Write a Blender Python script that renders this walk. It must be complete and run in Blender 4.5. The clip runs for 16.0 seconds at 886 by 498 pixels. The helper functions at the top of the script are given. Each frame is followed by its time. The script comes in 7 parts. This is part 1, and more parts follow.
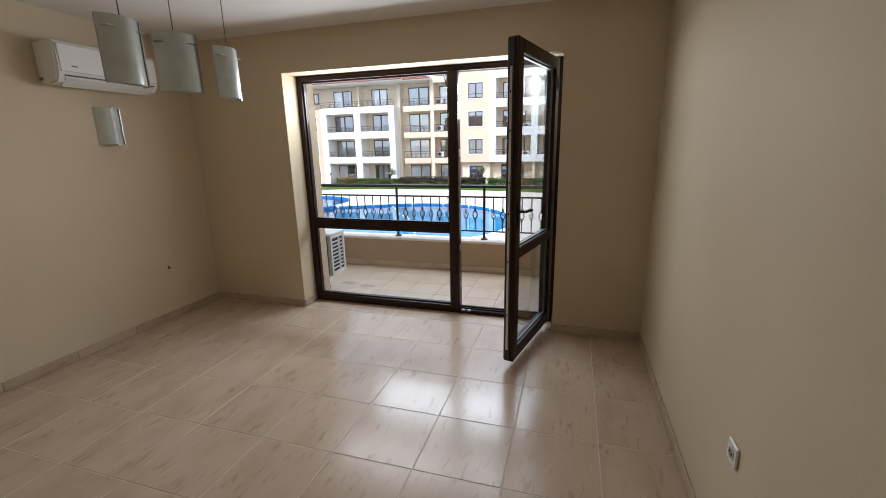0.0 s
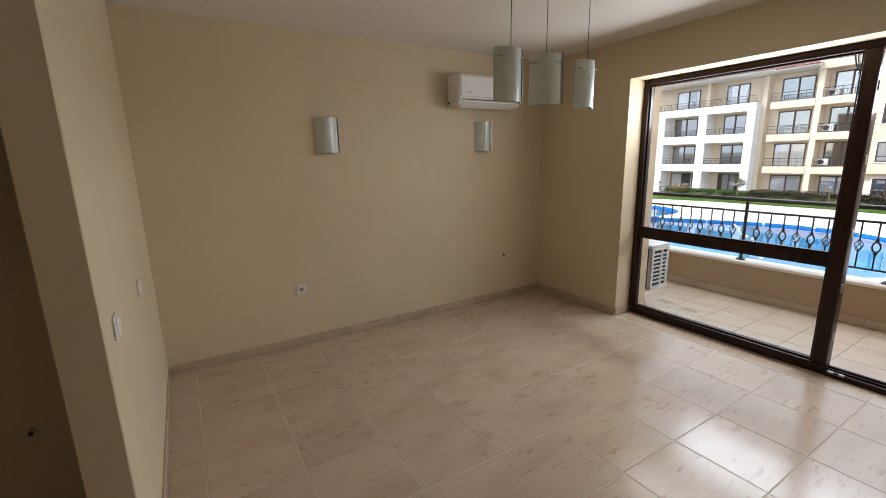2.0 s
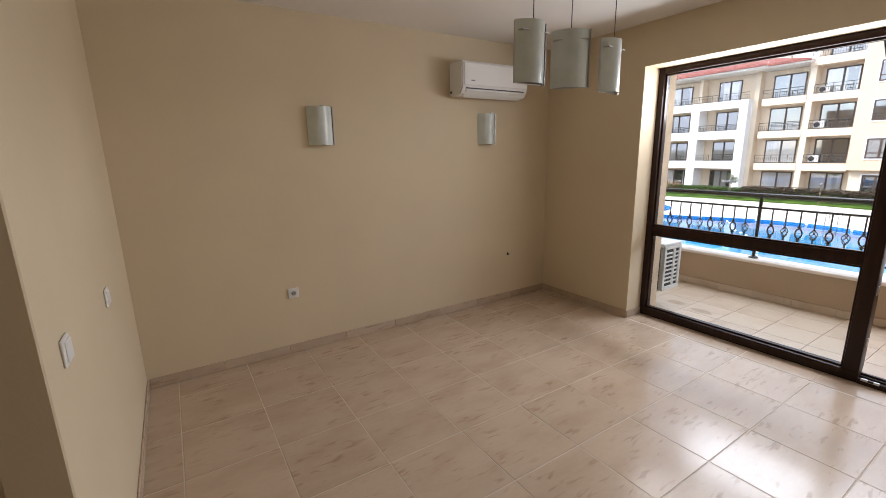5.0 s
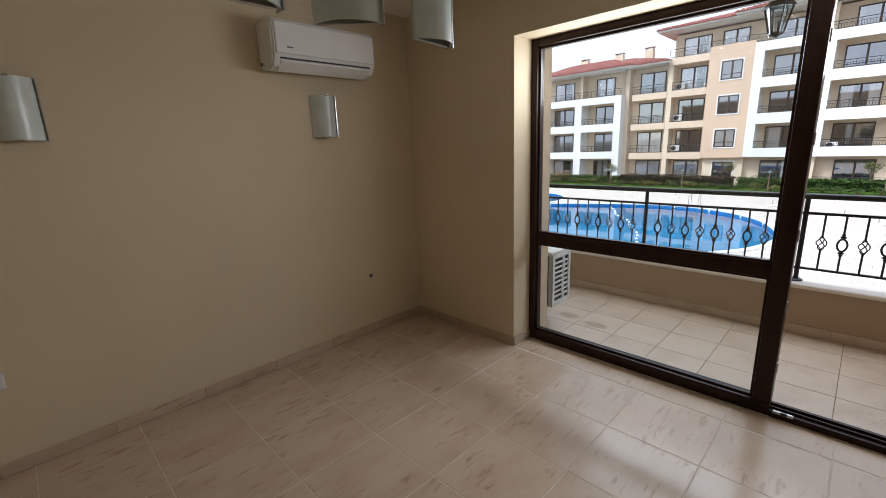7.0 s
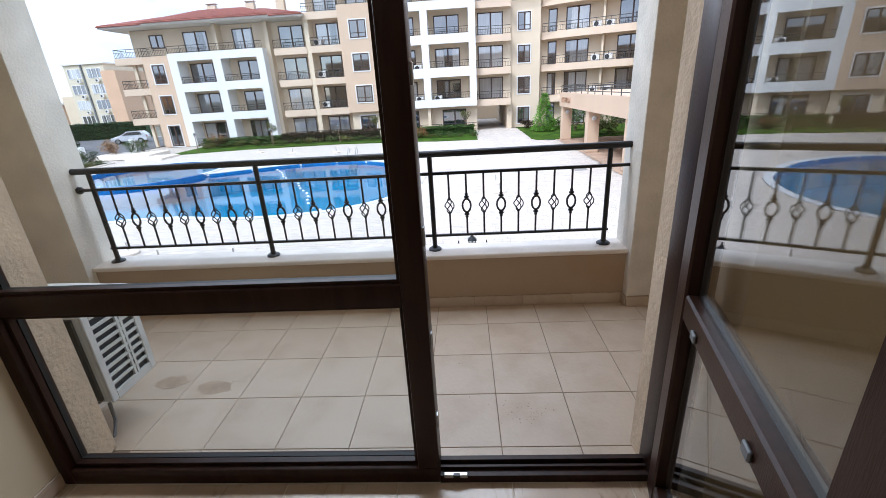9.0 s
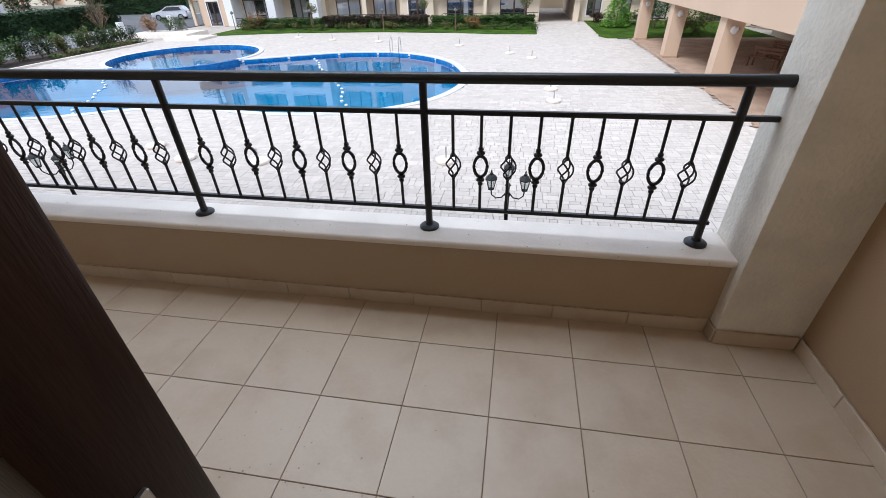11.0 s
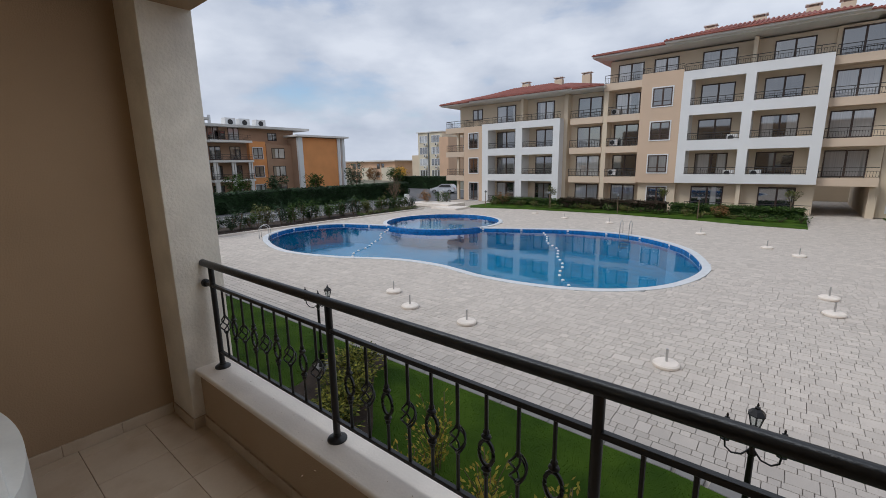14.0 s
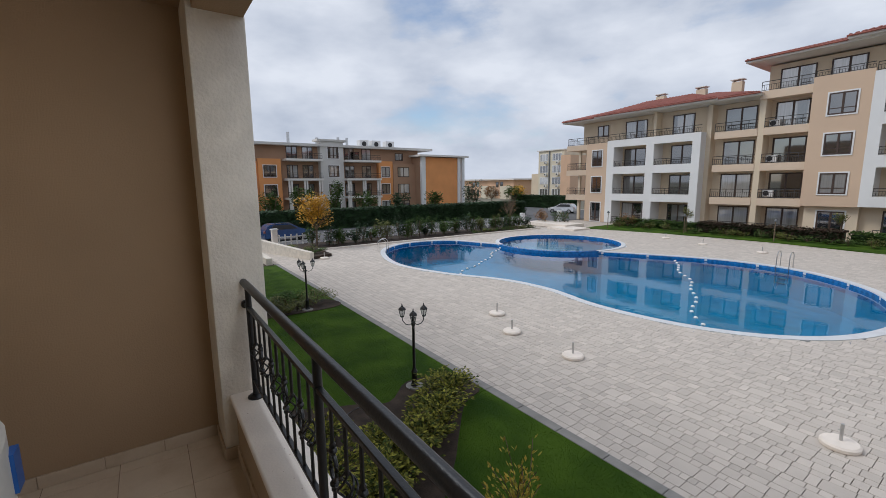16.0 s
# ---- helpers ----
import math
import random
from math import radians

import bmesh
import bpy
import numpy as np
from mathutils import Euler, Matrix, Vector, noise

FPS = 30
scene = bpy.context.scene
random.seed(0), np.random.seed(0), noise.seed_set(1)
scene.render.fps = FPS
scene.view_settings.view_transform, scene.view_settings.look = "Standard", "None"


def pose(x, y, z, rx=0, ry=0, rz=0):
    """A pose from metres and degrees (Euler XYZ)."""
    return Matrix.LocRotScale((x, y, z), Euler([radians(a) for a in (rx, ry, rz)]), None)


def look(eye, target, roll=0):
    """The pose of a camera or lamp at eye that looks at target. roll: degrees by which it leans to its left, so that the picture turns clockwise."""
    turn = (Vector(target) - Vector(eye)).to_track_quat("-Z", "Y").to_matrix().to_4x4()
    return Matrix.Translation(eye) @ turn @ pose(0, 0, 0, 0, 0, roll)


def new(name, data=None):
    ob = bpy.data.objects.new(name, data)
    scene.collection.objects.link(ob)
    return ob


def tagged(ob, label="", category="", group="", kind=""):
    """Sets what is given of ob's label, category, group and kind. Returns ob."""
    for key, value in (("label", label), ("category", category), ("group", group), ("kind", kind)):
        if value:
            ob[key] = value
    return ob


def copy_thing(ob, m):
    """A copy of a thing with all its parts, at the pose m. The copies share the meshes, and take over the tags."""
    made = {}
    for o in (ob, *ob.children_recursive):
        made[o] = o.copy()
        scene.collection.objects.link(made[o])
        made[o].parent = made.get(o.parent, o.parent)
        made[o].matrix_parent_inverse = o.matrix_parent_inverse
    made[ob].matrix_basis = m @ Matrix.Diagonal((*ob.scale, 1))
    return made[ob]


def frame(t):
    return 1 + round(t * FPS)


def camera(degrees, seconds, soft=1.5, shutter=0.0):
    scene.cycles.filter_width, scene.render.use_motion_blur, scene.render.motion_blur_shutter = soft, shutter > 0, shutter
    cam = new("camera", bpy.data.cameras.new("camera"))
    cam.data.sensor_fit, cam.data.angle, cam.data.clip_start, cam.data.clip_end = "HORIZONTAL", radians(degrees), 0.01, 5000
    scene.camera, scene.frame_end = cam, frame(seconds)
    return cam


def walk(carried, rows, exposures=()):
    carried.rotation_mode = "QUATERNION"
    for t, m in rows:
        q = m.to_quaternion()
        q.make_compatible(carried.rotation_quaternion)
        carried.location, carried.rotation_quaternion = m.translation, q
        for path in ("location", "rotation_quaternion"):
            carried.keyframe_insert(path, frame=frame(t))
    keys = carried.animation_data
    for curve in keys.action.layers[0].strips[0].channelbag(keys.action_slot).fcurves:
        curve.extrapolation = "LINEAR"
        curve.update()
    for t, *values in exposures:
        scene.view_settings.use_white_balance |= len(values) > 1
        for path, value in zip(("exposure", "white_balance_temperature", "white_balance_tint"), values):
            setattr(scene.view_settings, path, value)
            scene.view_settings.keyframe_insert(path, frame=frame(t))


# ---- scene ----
cam = camera(92.7, 16.0, soft=0.5)
PATH = [
    (0, (3.647, -3.42, 1.551), (3.076, -1.564, 1.073), -1.2),
    (0.5, (3.671, -3.385, 1.551), (2.638, -1.736, 1.09), -1.3),
    (1, (3.638, -3.409, 1.556), (2.245, -2.045, 1.109), -2.1),
    (1.5, (3.62, -3.445, 1.555), (2.051, -2.283, 1.123), -1.8),
    (2, (3.614, -3.478, 1.549), (1.945, -2.46, 1.128), -1.2),
    (2.5, (3.608, -3.511, 1.557), (1.837, -2.674, 1.15), -1.4),
    (3, (3.601, -3.54, 1.559), (1.744, -2.907, 1.168), -1.1),
    (3.5, (3.591, -3.559, 1.559), (1.704, -3.017, 1.178), -0.6),
    (4, (3.558, -3.545, 1.548), (1.671, -3.005, 1.162), -0.5),
    (4.5, (3.472, -3.505, 1.532), (1.666, -2.747, 1.128), -0.4),
    (4.7, (3.429, -3.48, 1.525), (1.692, -2.58, 1.109), -0.7),
    (6.8, (2.92, -2.6, 1.512), (1.48, -1.295, 1.043), -2.1),
    (7, (2.891, -2.475, 1.508), (1.512, -1.105, 1.039), -2.2),
    (7.5, (2.866, -2.112, 1.495), (1.778, -0.504, 1.016), -1.5),
    (8, (2.87, -1.723, 1.503), (2.198, 0.09, 0.991), -1.6),
    (8.5, (2.825, -1.347, 1.487), (2.556, 0.552, 0.921), -3.5),
    (9, (2.822, -1.009, 1.439), (2.707, 0.856, 0.728), -3.4),
    (9.2, (2.841, -0.861, 1.439), (2.762, 0.998, 0.707), -3.4),
    (11.3, (2.967, 0.186, 1.382), (2.572, 1.791, 0.256), -1.3),
    (11.5, (2.954, 0.222, 1.402), (2.483, 1.809, 0.28), -1.2),
    (12, (2.883, 0.33, 1.449), (2.26, 1.954, 0.462), -2.1),
    (12.5, (2.839, 0.408, 1.498), (2.011, 2.038, 0.689), -2.3),
    (13, (2.85, 0.535, 1.554), (1.748, 2.087, 0.941), -1.3),
    (13.5, (2.901, 0.661, 1.606), (1.686, 2.187, 1.162), -0.9),
    (14, (2.923, 0.775, 1.622), (1.679, 2.291, 1.227), -0.9),
    (14.5, (2.825, 0.926, 1.613), (1.574, 2.447, 1.264), -0.9),
    (15, (2.709, 1.108, 1.625), (1.443, 2.626, 1.321), -1.0),
    (15.5, (2.679, 1.249, 1.594), (1.26, 2.625, 1.292), -2.1),
    (16, (2.777, 1.401, 1.597), (1.154, 2.529, 1.293), -0.6),
]
EXPOSURES = [(t, s, k, 14 if 2.5 < t < 5 else 10) for t, s, k in ((0, 1.74, 5680), (2.0, 1.84, 5950), (3.0, 2.31, 6100), (4.0, 2.44, 6060), (4.7, 2.22, 5930), (6.8, 1.42, 5860), (7.5, 1.2, 5780), (8.0, 1.34, 5680), (8.6, 1.26, 5600), (9.2, 1.34, 5500), (11.3, 0.88, 5750), (12.0, 0.55, 5800), (12.5, 0.35, 5800), (13.0, 0.2, 5850), (14.0, -0.01, 6080), (15.0, -0.02, 6050), (16.0, 0.05, 6150))]
walk(cam, [(t, look(eye, target, roll)) for t, eye, target, roll in PATH], EXPOSURES)

# ---- light ----
SUN_EL, SUN_ROT = 48.0, 217.0
world = bpy.data.worlds.new("sky")
scene.world = world
world.use_nodes = True
wt = world.node_tree
wt.nodes.clear()
w_out = wt.nodes.new("ShaderNodeOutputWorld")
w_bg = wt.nodes.new("ShaderNodeBackground")
w_sky = wt.nodes.new("ShaderNodeTexSky")
w_sky.sky_type = "NISHITA"
w_sky.sun_disc = False
w_sky.sun_elevation, w_sky.sun_rotation = radians(SUN_EL), radians(SUN_ROT)
w_bg.inputs[1].default_value = 0.13
# cloud cover: stretched noise on the sky's direction
w_co = wt.nodes.new("ShaderNodeTexCoord")
w_map = wt.nodes.new("ShaderNodeMapping")
w_map.inputs["Scale"].default_value = (1.0, 1.0, 2.4)
w_n = wt.nodes.new("ShaderNodeTexNoise")
w_n.inputs["Scale"].default_value, w_n.inputs["Detail"].default_value, w_n.inputs["Roughness"].default_value = 2.3, 7.0, 0.55
w_r = wt.nodes.new("ShaderNodeValToRGB")
w_r.color_ramp.elements[0].position, w_r.color_ramp.elements[1].position = 0.285, 0.43
w_n2 = wt.nodes.new("ShaderNodeTexNoise")
w_n2.inputs["Scale"].default_value, w_n2.inputs["Detail"].default_value = 4.5, 6.0
w_c = wt.nodes.new("ShaderNodeValToRGB")
w_c.color_ramp.elements[0].position, w_c.color_ramp.elements[1].position = 0.33, 0.66
w_c.color_ramp.elements[0].color, w_c.color_ramp.elements[1].color = (3.7, 4.0, 4.6, 1), (5.7, 5.85, 6.2, 1)
w_mix = wt.nodes.new("ShaderNodeMixRGB")
for a, b in ((w_co.outputs["Generated"], w_map.inputs[0]), (w_map.outputs[0], w_n.inputs[0]), (w_map.outputs[0], w_n2.inputs[0]),
             (w_n.outputs[0], w_r.inputs[0]), (w_n2.outputs[0], w_c.inputs[0]), (w_r.outputs[0], w_mix.inputs[0]),
             (w_sky.outputs[0], w_mix.inputs[1]), (w_c.outputs[0], w_mix.inputs[2]), (w_mix.outputs[0], w_bg.inputs[0]),
             (w_bg.outputs[0], w_out.inputs[0])):
    wt.links.new(a, b)
sun_data = bpy.data.lights.new("sun", "SUN")
sun_data.energy, sun_data.angle, sun_data.color = 1.5, radians(20), (1.0, 0.95, 0.88)
sun = new("sun", sun_data)
sun.matrix_world = pose(0, 0, 30, 90 - SUN_EL, 0, 180 - SUN_ROT)


# daylight that the sky sends in through the balcony front and the window
def opening_lamp(name, x0, x1, y, z0, z1, power, col, tilt=90):
    d = bpy.data.lights.new(name, "AREA")
    d.shape, d.size, d.size_y, d.energy, d.color = "RECTANGLE", x1 - x0, z1 - z0, power, col
    new(name, d).matrix_world = pose((x0 + x1) / 2, y, (z0 + z1) / 2, -tilt, 0, 0)


opening_lamp("window_daylight", 1.2, 3.42, 0.34, 1.78, 2.07, 8.0, (1.0, 0.97, 0.92))
opening_lamp("balcony_daylight", 0.9, 3.3, 2.0, 2.1, 2.5, 14.0, (0.98, 1.0, 1.0), 50)


# ---- materials ----
def mat(name, col, rough=0.6, metal=0.0, var=0.10, scale=3.0, bump=0.0, bscale=80.0, fine=0.05, spec=0.5, rnd=0.0, col2=None, stretch=(1, 1, 1), coat=0.0, island=0.0, lo=0.35, hi=0.65):
    m = bpy.data.materials.new(name)
    m.use_nodes = True
    nt = m.node_tree
    N, L = nt.nodes, nt.links
    b = N["Principled BSDF"]
    b.inputs["Roughness"].default_value, b.inputs["Metallic"].default_value = rough, metal
    b.inputs["Specular IOR Level"].default_value = spec
    b.inputs["Coat Weight"].default_value = coat
    geo = N.new("ShaderNodeNewGeometry")
    mp = N.new("ShaderNodeMapping")
    mp.inputs["Scale"].default_value = stretch
    L.new(geo.outputs["Position"], mp.inputs[0])
    info = N.new("ShaderNodeObjectInfo")
    if rnd or island:
        sh = N.new("ShaderNodeVectorMath")
        sh.operation = "MULTIPLY_ADD"
        L.new(info.outputs["Random"] if not island else geo.outputs["Random Per Island"], sh.inputs[0])
        sh.inputs[1].default_value = (37.0, 53.0, 19.0)
        L.new(mp.outputs[0], sh.inputs[2])
        vec = sh.outputs[0]
    else:
        vec = mp.outputs[0]
    n1 = N.new("ShaderNodeTexNoise")
    n1.inputs["Scale"].default_value, n1.inputs["Detail"].default_value = scale, 5.0
    L.new(vec, n1.inputs[0])
    rp = N.new("ShaderNodeMapRange")
    rp.inputs[1].default_value, rp.inputs[2].default_value = lo, hi
    L.new(n1.outputs[0], rp.inputs[0])
    mx = N.new("ShaderNodeMixRGB")
    c1 = [min(1, c * (1 - var)) for c in col]
    c2 = list(col2) if col2 else [min(1, c * (1 + var)) for c in col]
    mx.inputs[1].default_value, mx.inputs[2].default_value = (*c1, 1), (*c2, 1)
    L.new(rp.outputs[0], mx.inputs[0])
    out = mx.outputs[0]
    n2 = N.new("ShaderNodeTexNoise")
    n2.inputs["Scale"].default_value, n2.inputs["Detail"].default_value = bscale, 3.0
    L.new(vec, n2.inputs[0])
    if fine or rnd or island:
        hs = N.new("ShaderNodeHueSaturation")
        L.new(out, hs.inputs["Color"])
        ad = N.new("ShaderNodeMath")
        ad.operation = "MULTIPLY_ADD"
        L.new(n2.outputs[0], ad.inputs[0])
        ad.inputs[1].default_value, ad.inputs[2].default_value = 2 * fine, 1 - fine
        val = ad.outputs[0]
        amount = rnd or island
        if amount:
            a2 = N.new("ShaderNodeMath")
            a2.operation = "MULTIPLY_ADD"
            L.new(info.outputs["Random"] if not island else geo.outputs["Random Per Island"], a2.inputs[0])
            a2.inputs[1].default_value = 2 * amount
            a3 = N.new("ShaderNodeMath")
            a3.operation = "SUBTRACT"
            L.new(val, a3.inputs[0])
            a3.inputs[1].default_value = amount
            L.new(a3.outputs[0], a2.inputs[2])
            val = a2.outputs[0]
        L.new(val, hs.inputs["Value"])
        out = hs.outputs[0]
    L.new(out, b.inputs["Base Color"])
    if bump:
        bp = N.new("ShaderNodeBump")
        bp.inputs["Strength"].default_value, bp.inputs["Distance"].default_value = bump, 0.01
        L.new(n2.outputs[0], bp.inputs["Height"])
        L.new(bp.outputs[0], b.inputs["Normal"])
    return m


def glass_mat(name, tint=(1, 1, 1), ior=1.5, rough=0.0, bump=0.0, bscale=6.0, gain=1.0):
    """Thin clear sheet: see-through with a Fresnel gloss."""
    m = bpy.data.materials.new(name)
    m.use_nodes = True
    nt = m.node_tree
    N, L = nt.nodes, nt.links
    N.remove(N["Principled BSDF"])
    tr, gl, mx, fr = (N.new("ShaderNode" + k) for k in ("BsdfTransparent", "BsdfGlossy", "MixShader", "LayerWeight"))
    tr.inputs[0].default_value = (*tint, 1)
    gl.inputs["Roughness"].default_value = rough
    fr.inputs[0].default_value = 0.5
    f0 = ((ior - 1) / (ior + 1)) ** 2
    pw, ma = N.new("ShaderNodeMath"), N.new("ShaderNodeMath")
    pw.operation, ma.operation, ma.use_clamp = "POWER", "MULTIPLY_ADD", True
    pw.inputs[1].default_value, ma.inputs[1].default_value, ma.inputs[2].default_value = 5.0, (1 - f0) * gain, f0 * gain
    L.new(fr.outputs["Facing"], pw.inputs[0])
    L.new(pw.outputs[0], ma.inputs[0])
    fac = ma.outputs[0]
    L.new(fac, mx.inputs[0])
    L.new(tr.outputs[0], mx.inputs[1])
    L.new(gl.outputs[0], mx.inputs[2])
    L.new(mx.outputs[0], N["Material Output"].inputs[0])
    if bump:
        geo, ns, bp = (N.new("ShaderNode" + k) for k in ("NewGeometry", "TexNoise", "Bump"))
        ns.inputs["Scale"].default_value, ns.inputs["Detail"].default_value = bscale, 3.0
        bp.inputs["Strength"].default_value, bp.inputs["Distance"].default_value = bump, 0.05
        L.new(geo.outputs["Position"], ns.inputs[0])
        L.new(ns.outputs[0], bp.inputs["Height"])
        L.new(bp.outputs[0], gl.inputs["Normal"])
        L.new(bp.outputs[0], fr.inputs["Normal"])
    return m


M_WALL = mat("beige_wall_paint", (0.667, 0.558, 0.385), 0.75, var=0.03, scale=1.2, bump=0.05, bscale=120, fine=0.015)
M_CEIL = mat("white_ceiling_paint", (0.82, 0.79, 0.75), 0.85, var=0.02, scale=1.0, bump=0.06, bscale=150, fine=0.01)
def marble_tile(name):
    """Glazed cream tile: soft clouds, and short rusty veins that run along y."""
    m = mat(name, (0.545, 0.425, 0.315), 0.17, spec=0.40, var=0.0, scale=2.6, fine=0.05, bscale=30, rnd=0.035, col2=(0.49, 0.37, 0.265), stretch=(2.2, 0.9, 1), lo=0.42, hi=0.66)
    N, L = m.node_tree.nodes, m.node_tree.links
    b = N["Principled BSDF"]
    geo, info, off, mp = N.new("ShaderNodeNewGeometry"), N.new("ShaderNodeObjectInfo"), N.new("ShaderNodeVectorMath"), N.new("ShaderNodeMapping")
    off.operation = "MULTIPLY_ADD"
    L.new(info.outputs["Random"], off.inputs[0])
    off.inputs[1].default_value = (61.0, 29.0, 7.0)
    L.new(geo.outputs["Position"], off.inputs[2])
    L.new(off.outputs[0], mp.inputs[0])
    mp.inputs["Scale"].default_value = (40.0, 8.0, 40.0)
    vein, patch = N.new("ShaderNodeTexNoise"), N.new("ShaderNodeTexNoise")
    vein.inputs["Scale"].default_value, vein.inputs["Detail"].default_value, vein.inputs["Distortion"].default_value = 1.0, 4.0, 0.6
    patch.inputs["Scale"].default_value, patch.inputs["Detail"].default_value = 4.5, 2.0
    L.new(mp.outputs[0], vein.inputs[0])
    L.new(off.outputs[0], patch.inputs[0])
    r1, r2, mul, mx = N.new("ShaderNodeMapRange"), N.new("ShaderNodeMapRange"), N.new("ShaderNodeMath"), N.new("ShaderNodeMixRGB")
    r1.inputs[1].default_value, r1.inputs[2].default_value = 0.575, 0.665
    r2.inputs[1].default_value, r2.inputs[2].default_value, r2.inputs[4].default_value = 0.42, 0.58, 0.55
    L.new(vein.outputs[0], r1.inputs[0])
    L.new(patch.outputs[0], r2.inputs[0])
    mul.operation = "MULTIPLY"
    L.new(r1.outputs[0], mul.inputs[0])
    L.new(r2.outputs[0], mul.inputs[1])
    L.new(mul.outputs[0], mx.inputs[0])
    L.new(b.inputs["Base Color"].links[0].from_socket, mx.inputs[1])
    mx.inputs[2].default_value = (0.31, 0.195, 0.115, 1)
    L.new(mx.outputs[0], b.inputs["Base Color"])
    ro = N.new("ShaderNodeMapRange")
    ro.inputs[3].default_value, ro.inputs[4].default_value = 0.15, 0.26
    L.new(patch.outputs[0], ro.inputs[0])
    L.new(ro.outputs[0], b.inputs["Roughness"])
    return m


M_TILE = marble_tile("cream_marble_tile")
M_GROUT = mat("floor_grout", (0.60, 0.52, 0.42), 0.8, var=0.08, scale=6, bump=0.2, fine=0.05)
M_SKIRT = marble_tile("skirting_tile")
M_FRAME = mat("dark_brown_frame", (0.030, 0.013, 0.008), 0.36, spec=0.22, var=0.25, scale=5, bump=0.08, bscale=60, fine=0.1, stretch=(6, 6, 0.6))
M_GASKET = mat("black_gasket", (0.012, 0.012, 0.012), 0.6, fine=0.02)
M_GLASS = glass_mat("window_glass", (0.97, 0.985, 0.98), 1.52)
M_LEAFGLASS = glass_mat("door_glass", (0.95, 0.97, 0.965), 1.52, gain=1.7)
M_STEEL = mat("steel", (0.55, 0.55, 0.55), 0.3, 1.0, var=0.1, fine=0.05)
M_CHROME = mat("chrome", (0.75, 0.75, 0.75), 0.12, 1.0, var=0.05, fine=0.03)
M_WHITE = mat("white_plastic", (0.78, 0.77, 0.74), 0.35, var=0.03, fine=0.02)
M_HEATER = mat("white_enamel", (0.74, 0.73, 0.70), 0.22, var=0.03, fine=0.02)
M_GREYP = mat("grey_plastic", (0.13, 0.14, 0.15), 0.45, var=0.06, fine=0.03)
M_BLACKP = mat("black_plastic", (0.02, 0.02, 0.022), 0.4, var=0.1, fine=0.03)
M_HOSE = mat("braided_hose", (0.20, 0.20, 0.20), 0.4, 0.7, var=0.2, bump=0.6, bscale=300, fine=0.2)
# white socket plastic, greyed for the shade inside the well
M_WELL_SHADE = mat("shaded_well_plastic", (0.36, 0.35, 0.33), 0.5, var=0.05, fine=0.03)
M_FROST = mat("frosted_glass", (0.70, 0.755, 0.71), 0.30, spec=0.35, var=0.05, scale=14, fine=0.03, coat=0.12)
M_FROST.node_tree.nodes["Principled BSDF"].inputs["Transmission Weight"].default_value = 0.12
M_STUCCO = mat("rough_cream_stucco", (0.70, 0.645, 0.56), 0.85, var=0.08, scale=5, bump=0.5, bscale=55, fine=0.06)
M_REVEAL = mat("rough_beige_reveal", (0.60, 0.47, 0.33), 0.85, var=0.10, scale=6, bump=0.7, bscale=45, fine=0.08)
# beige render darkened in its colour for the shade on the balcony side walls
M_BWALL_SHADE = mat("shaded_beige_render", (0.345, 0.232, 0.138), 0.8, var=0.05, scale=1.6, bump=0.25, bscale=120, fine=0.03)
M_PARAPET = mat("stained_parapet_render", (0.47, 0.345, 0.228), 0.8, var=0.10, scale=2.2, bump=0.25, bscale=120, fine=0.05, col2=(0.39, 0.265, 0.165), lo=0.5, hi=0.75)
M_BTILE = mat("balcony_tile", (0.63, 0.51, 0.385), 0.42, var=0.16, scale=4.5, bump=0.08, bscale=60, fine=0.05, rnd=0.03, col2=(0.46, 0.355, 0.255), lo=0.46, hi=0.68)
M_BGROUT = mat("balcony_grout", (0.23, 0.17, 0.12), 0.85, var=0.2, fine=0.1)
M_COPING = mat("cream_coping", (0.79, 0.715, 0.635), 0.6, var=0.06, scale=4, bump=0.1, bscale=90, fine=0.05)
M_IRON = mat("black_iron", (0.006, 0.006, 0.007), 0.36, 0.0, var=0.2, scale=20, bump=0.12, bscale=120, fine=0.08)
M_FIN = mat("coil_fins", (0.03, 0.034, 0.04), 0.5, 0.4, var=0.3, scale=40, stretch=(1, 1, 8))
M_ODU = mat("weathered_white_metal", (0.66, 0.66, 0.63), 0.45, var=0.06, scale=7, fine=0.04)
M_BLUE = mat("blue_sticker", (0.02, 0.12, 0.42), 0.3, fine=0.02)
M_STAIN = mat("dirt_stain", (0.43, 0.325, 0.225), 0.5, var=0.12, scale=14, bump=0.2, fine=0.2)
M_FLECK = mat("dry_dirt_fleck", (0.36, 0.275, 0.20), 0.8, var=0.2, scale=30, island=0.2, fine=0.1)
M_LAMPGLASS = glass_mat("lantern_glass", (0.75, 0.78, 0.78), 1.5)
# outdoors
M_PAVER = mat("pale_concrete_paver", (0.545, 0.49, 0.435), 0.85, var=0.10, scale=0.45, bump=0.3, bscale=50, fine=0.06, island=0.03)
M_SAND = mat("paving_joint", (0.46, 0.41, 0.36), 0.95, var=0.15, scale=3, fine=0.1)
M_KERB = mat("grey_kerb", (0.26, 0.25, 0.235), 0.9, var=0.12, scale=3, bump=0.3, fine=0.08)
M_GRASS = mat("lawn_grass", (0.036, 0.090, 0.004), 0.95, var=0.3, scale=1.1, bump=1.0, bscale=160, fine=0.35, spec=0.2, col2=(0.062, 0.118, 0.007))
M_BLADE = mat("grass_blade", (0.050, 0.104, 0.005), 0.8, var=0.25, scale=1.5, spec=0.2, island=0.15)
M_SOIL = mat("dark_soil", (0.045, 0.030, 0.020), 0.95, var=0.35, scale=4, bump=1.0, bscale=35, fine=0.2)
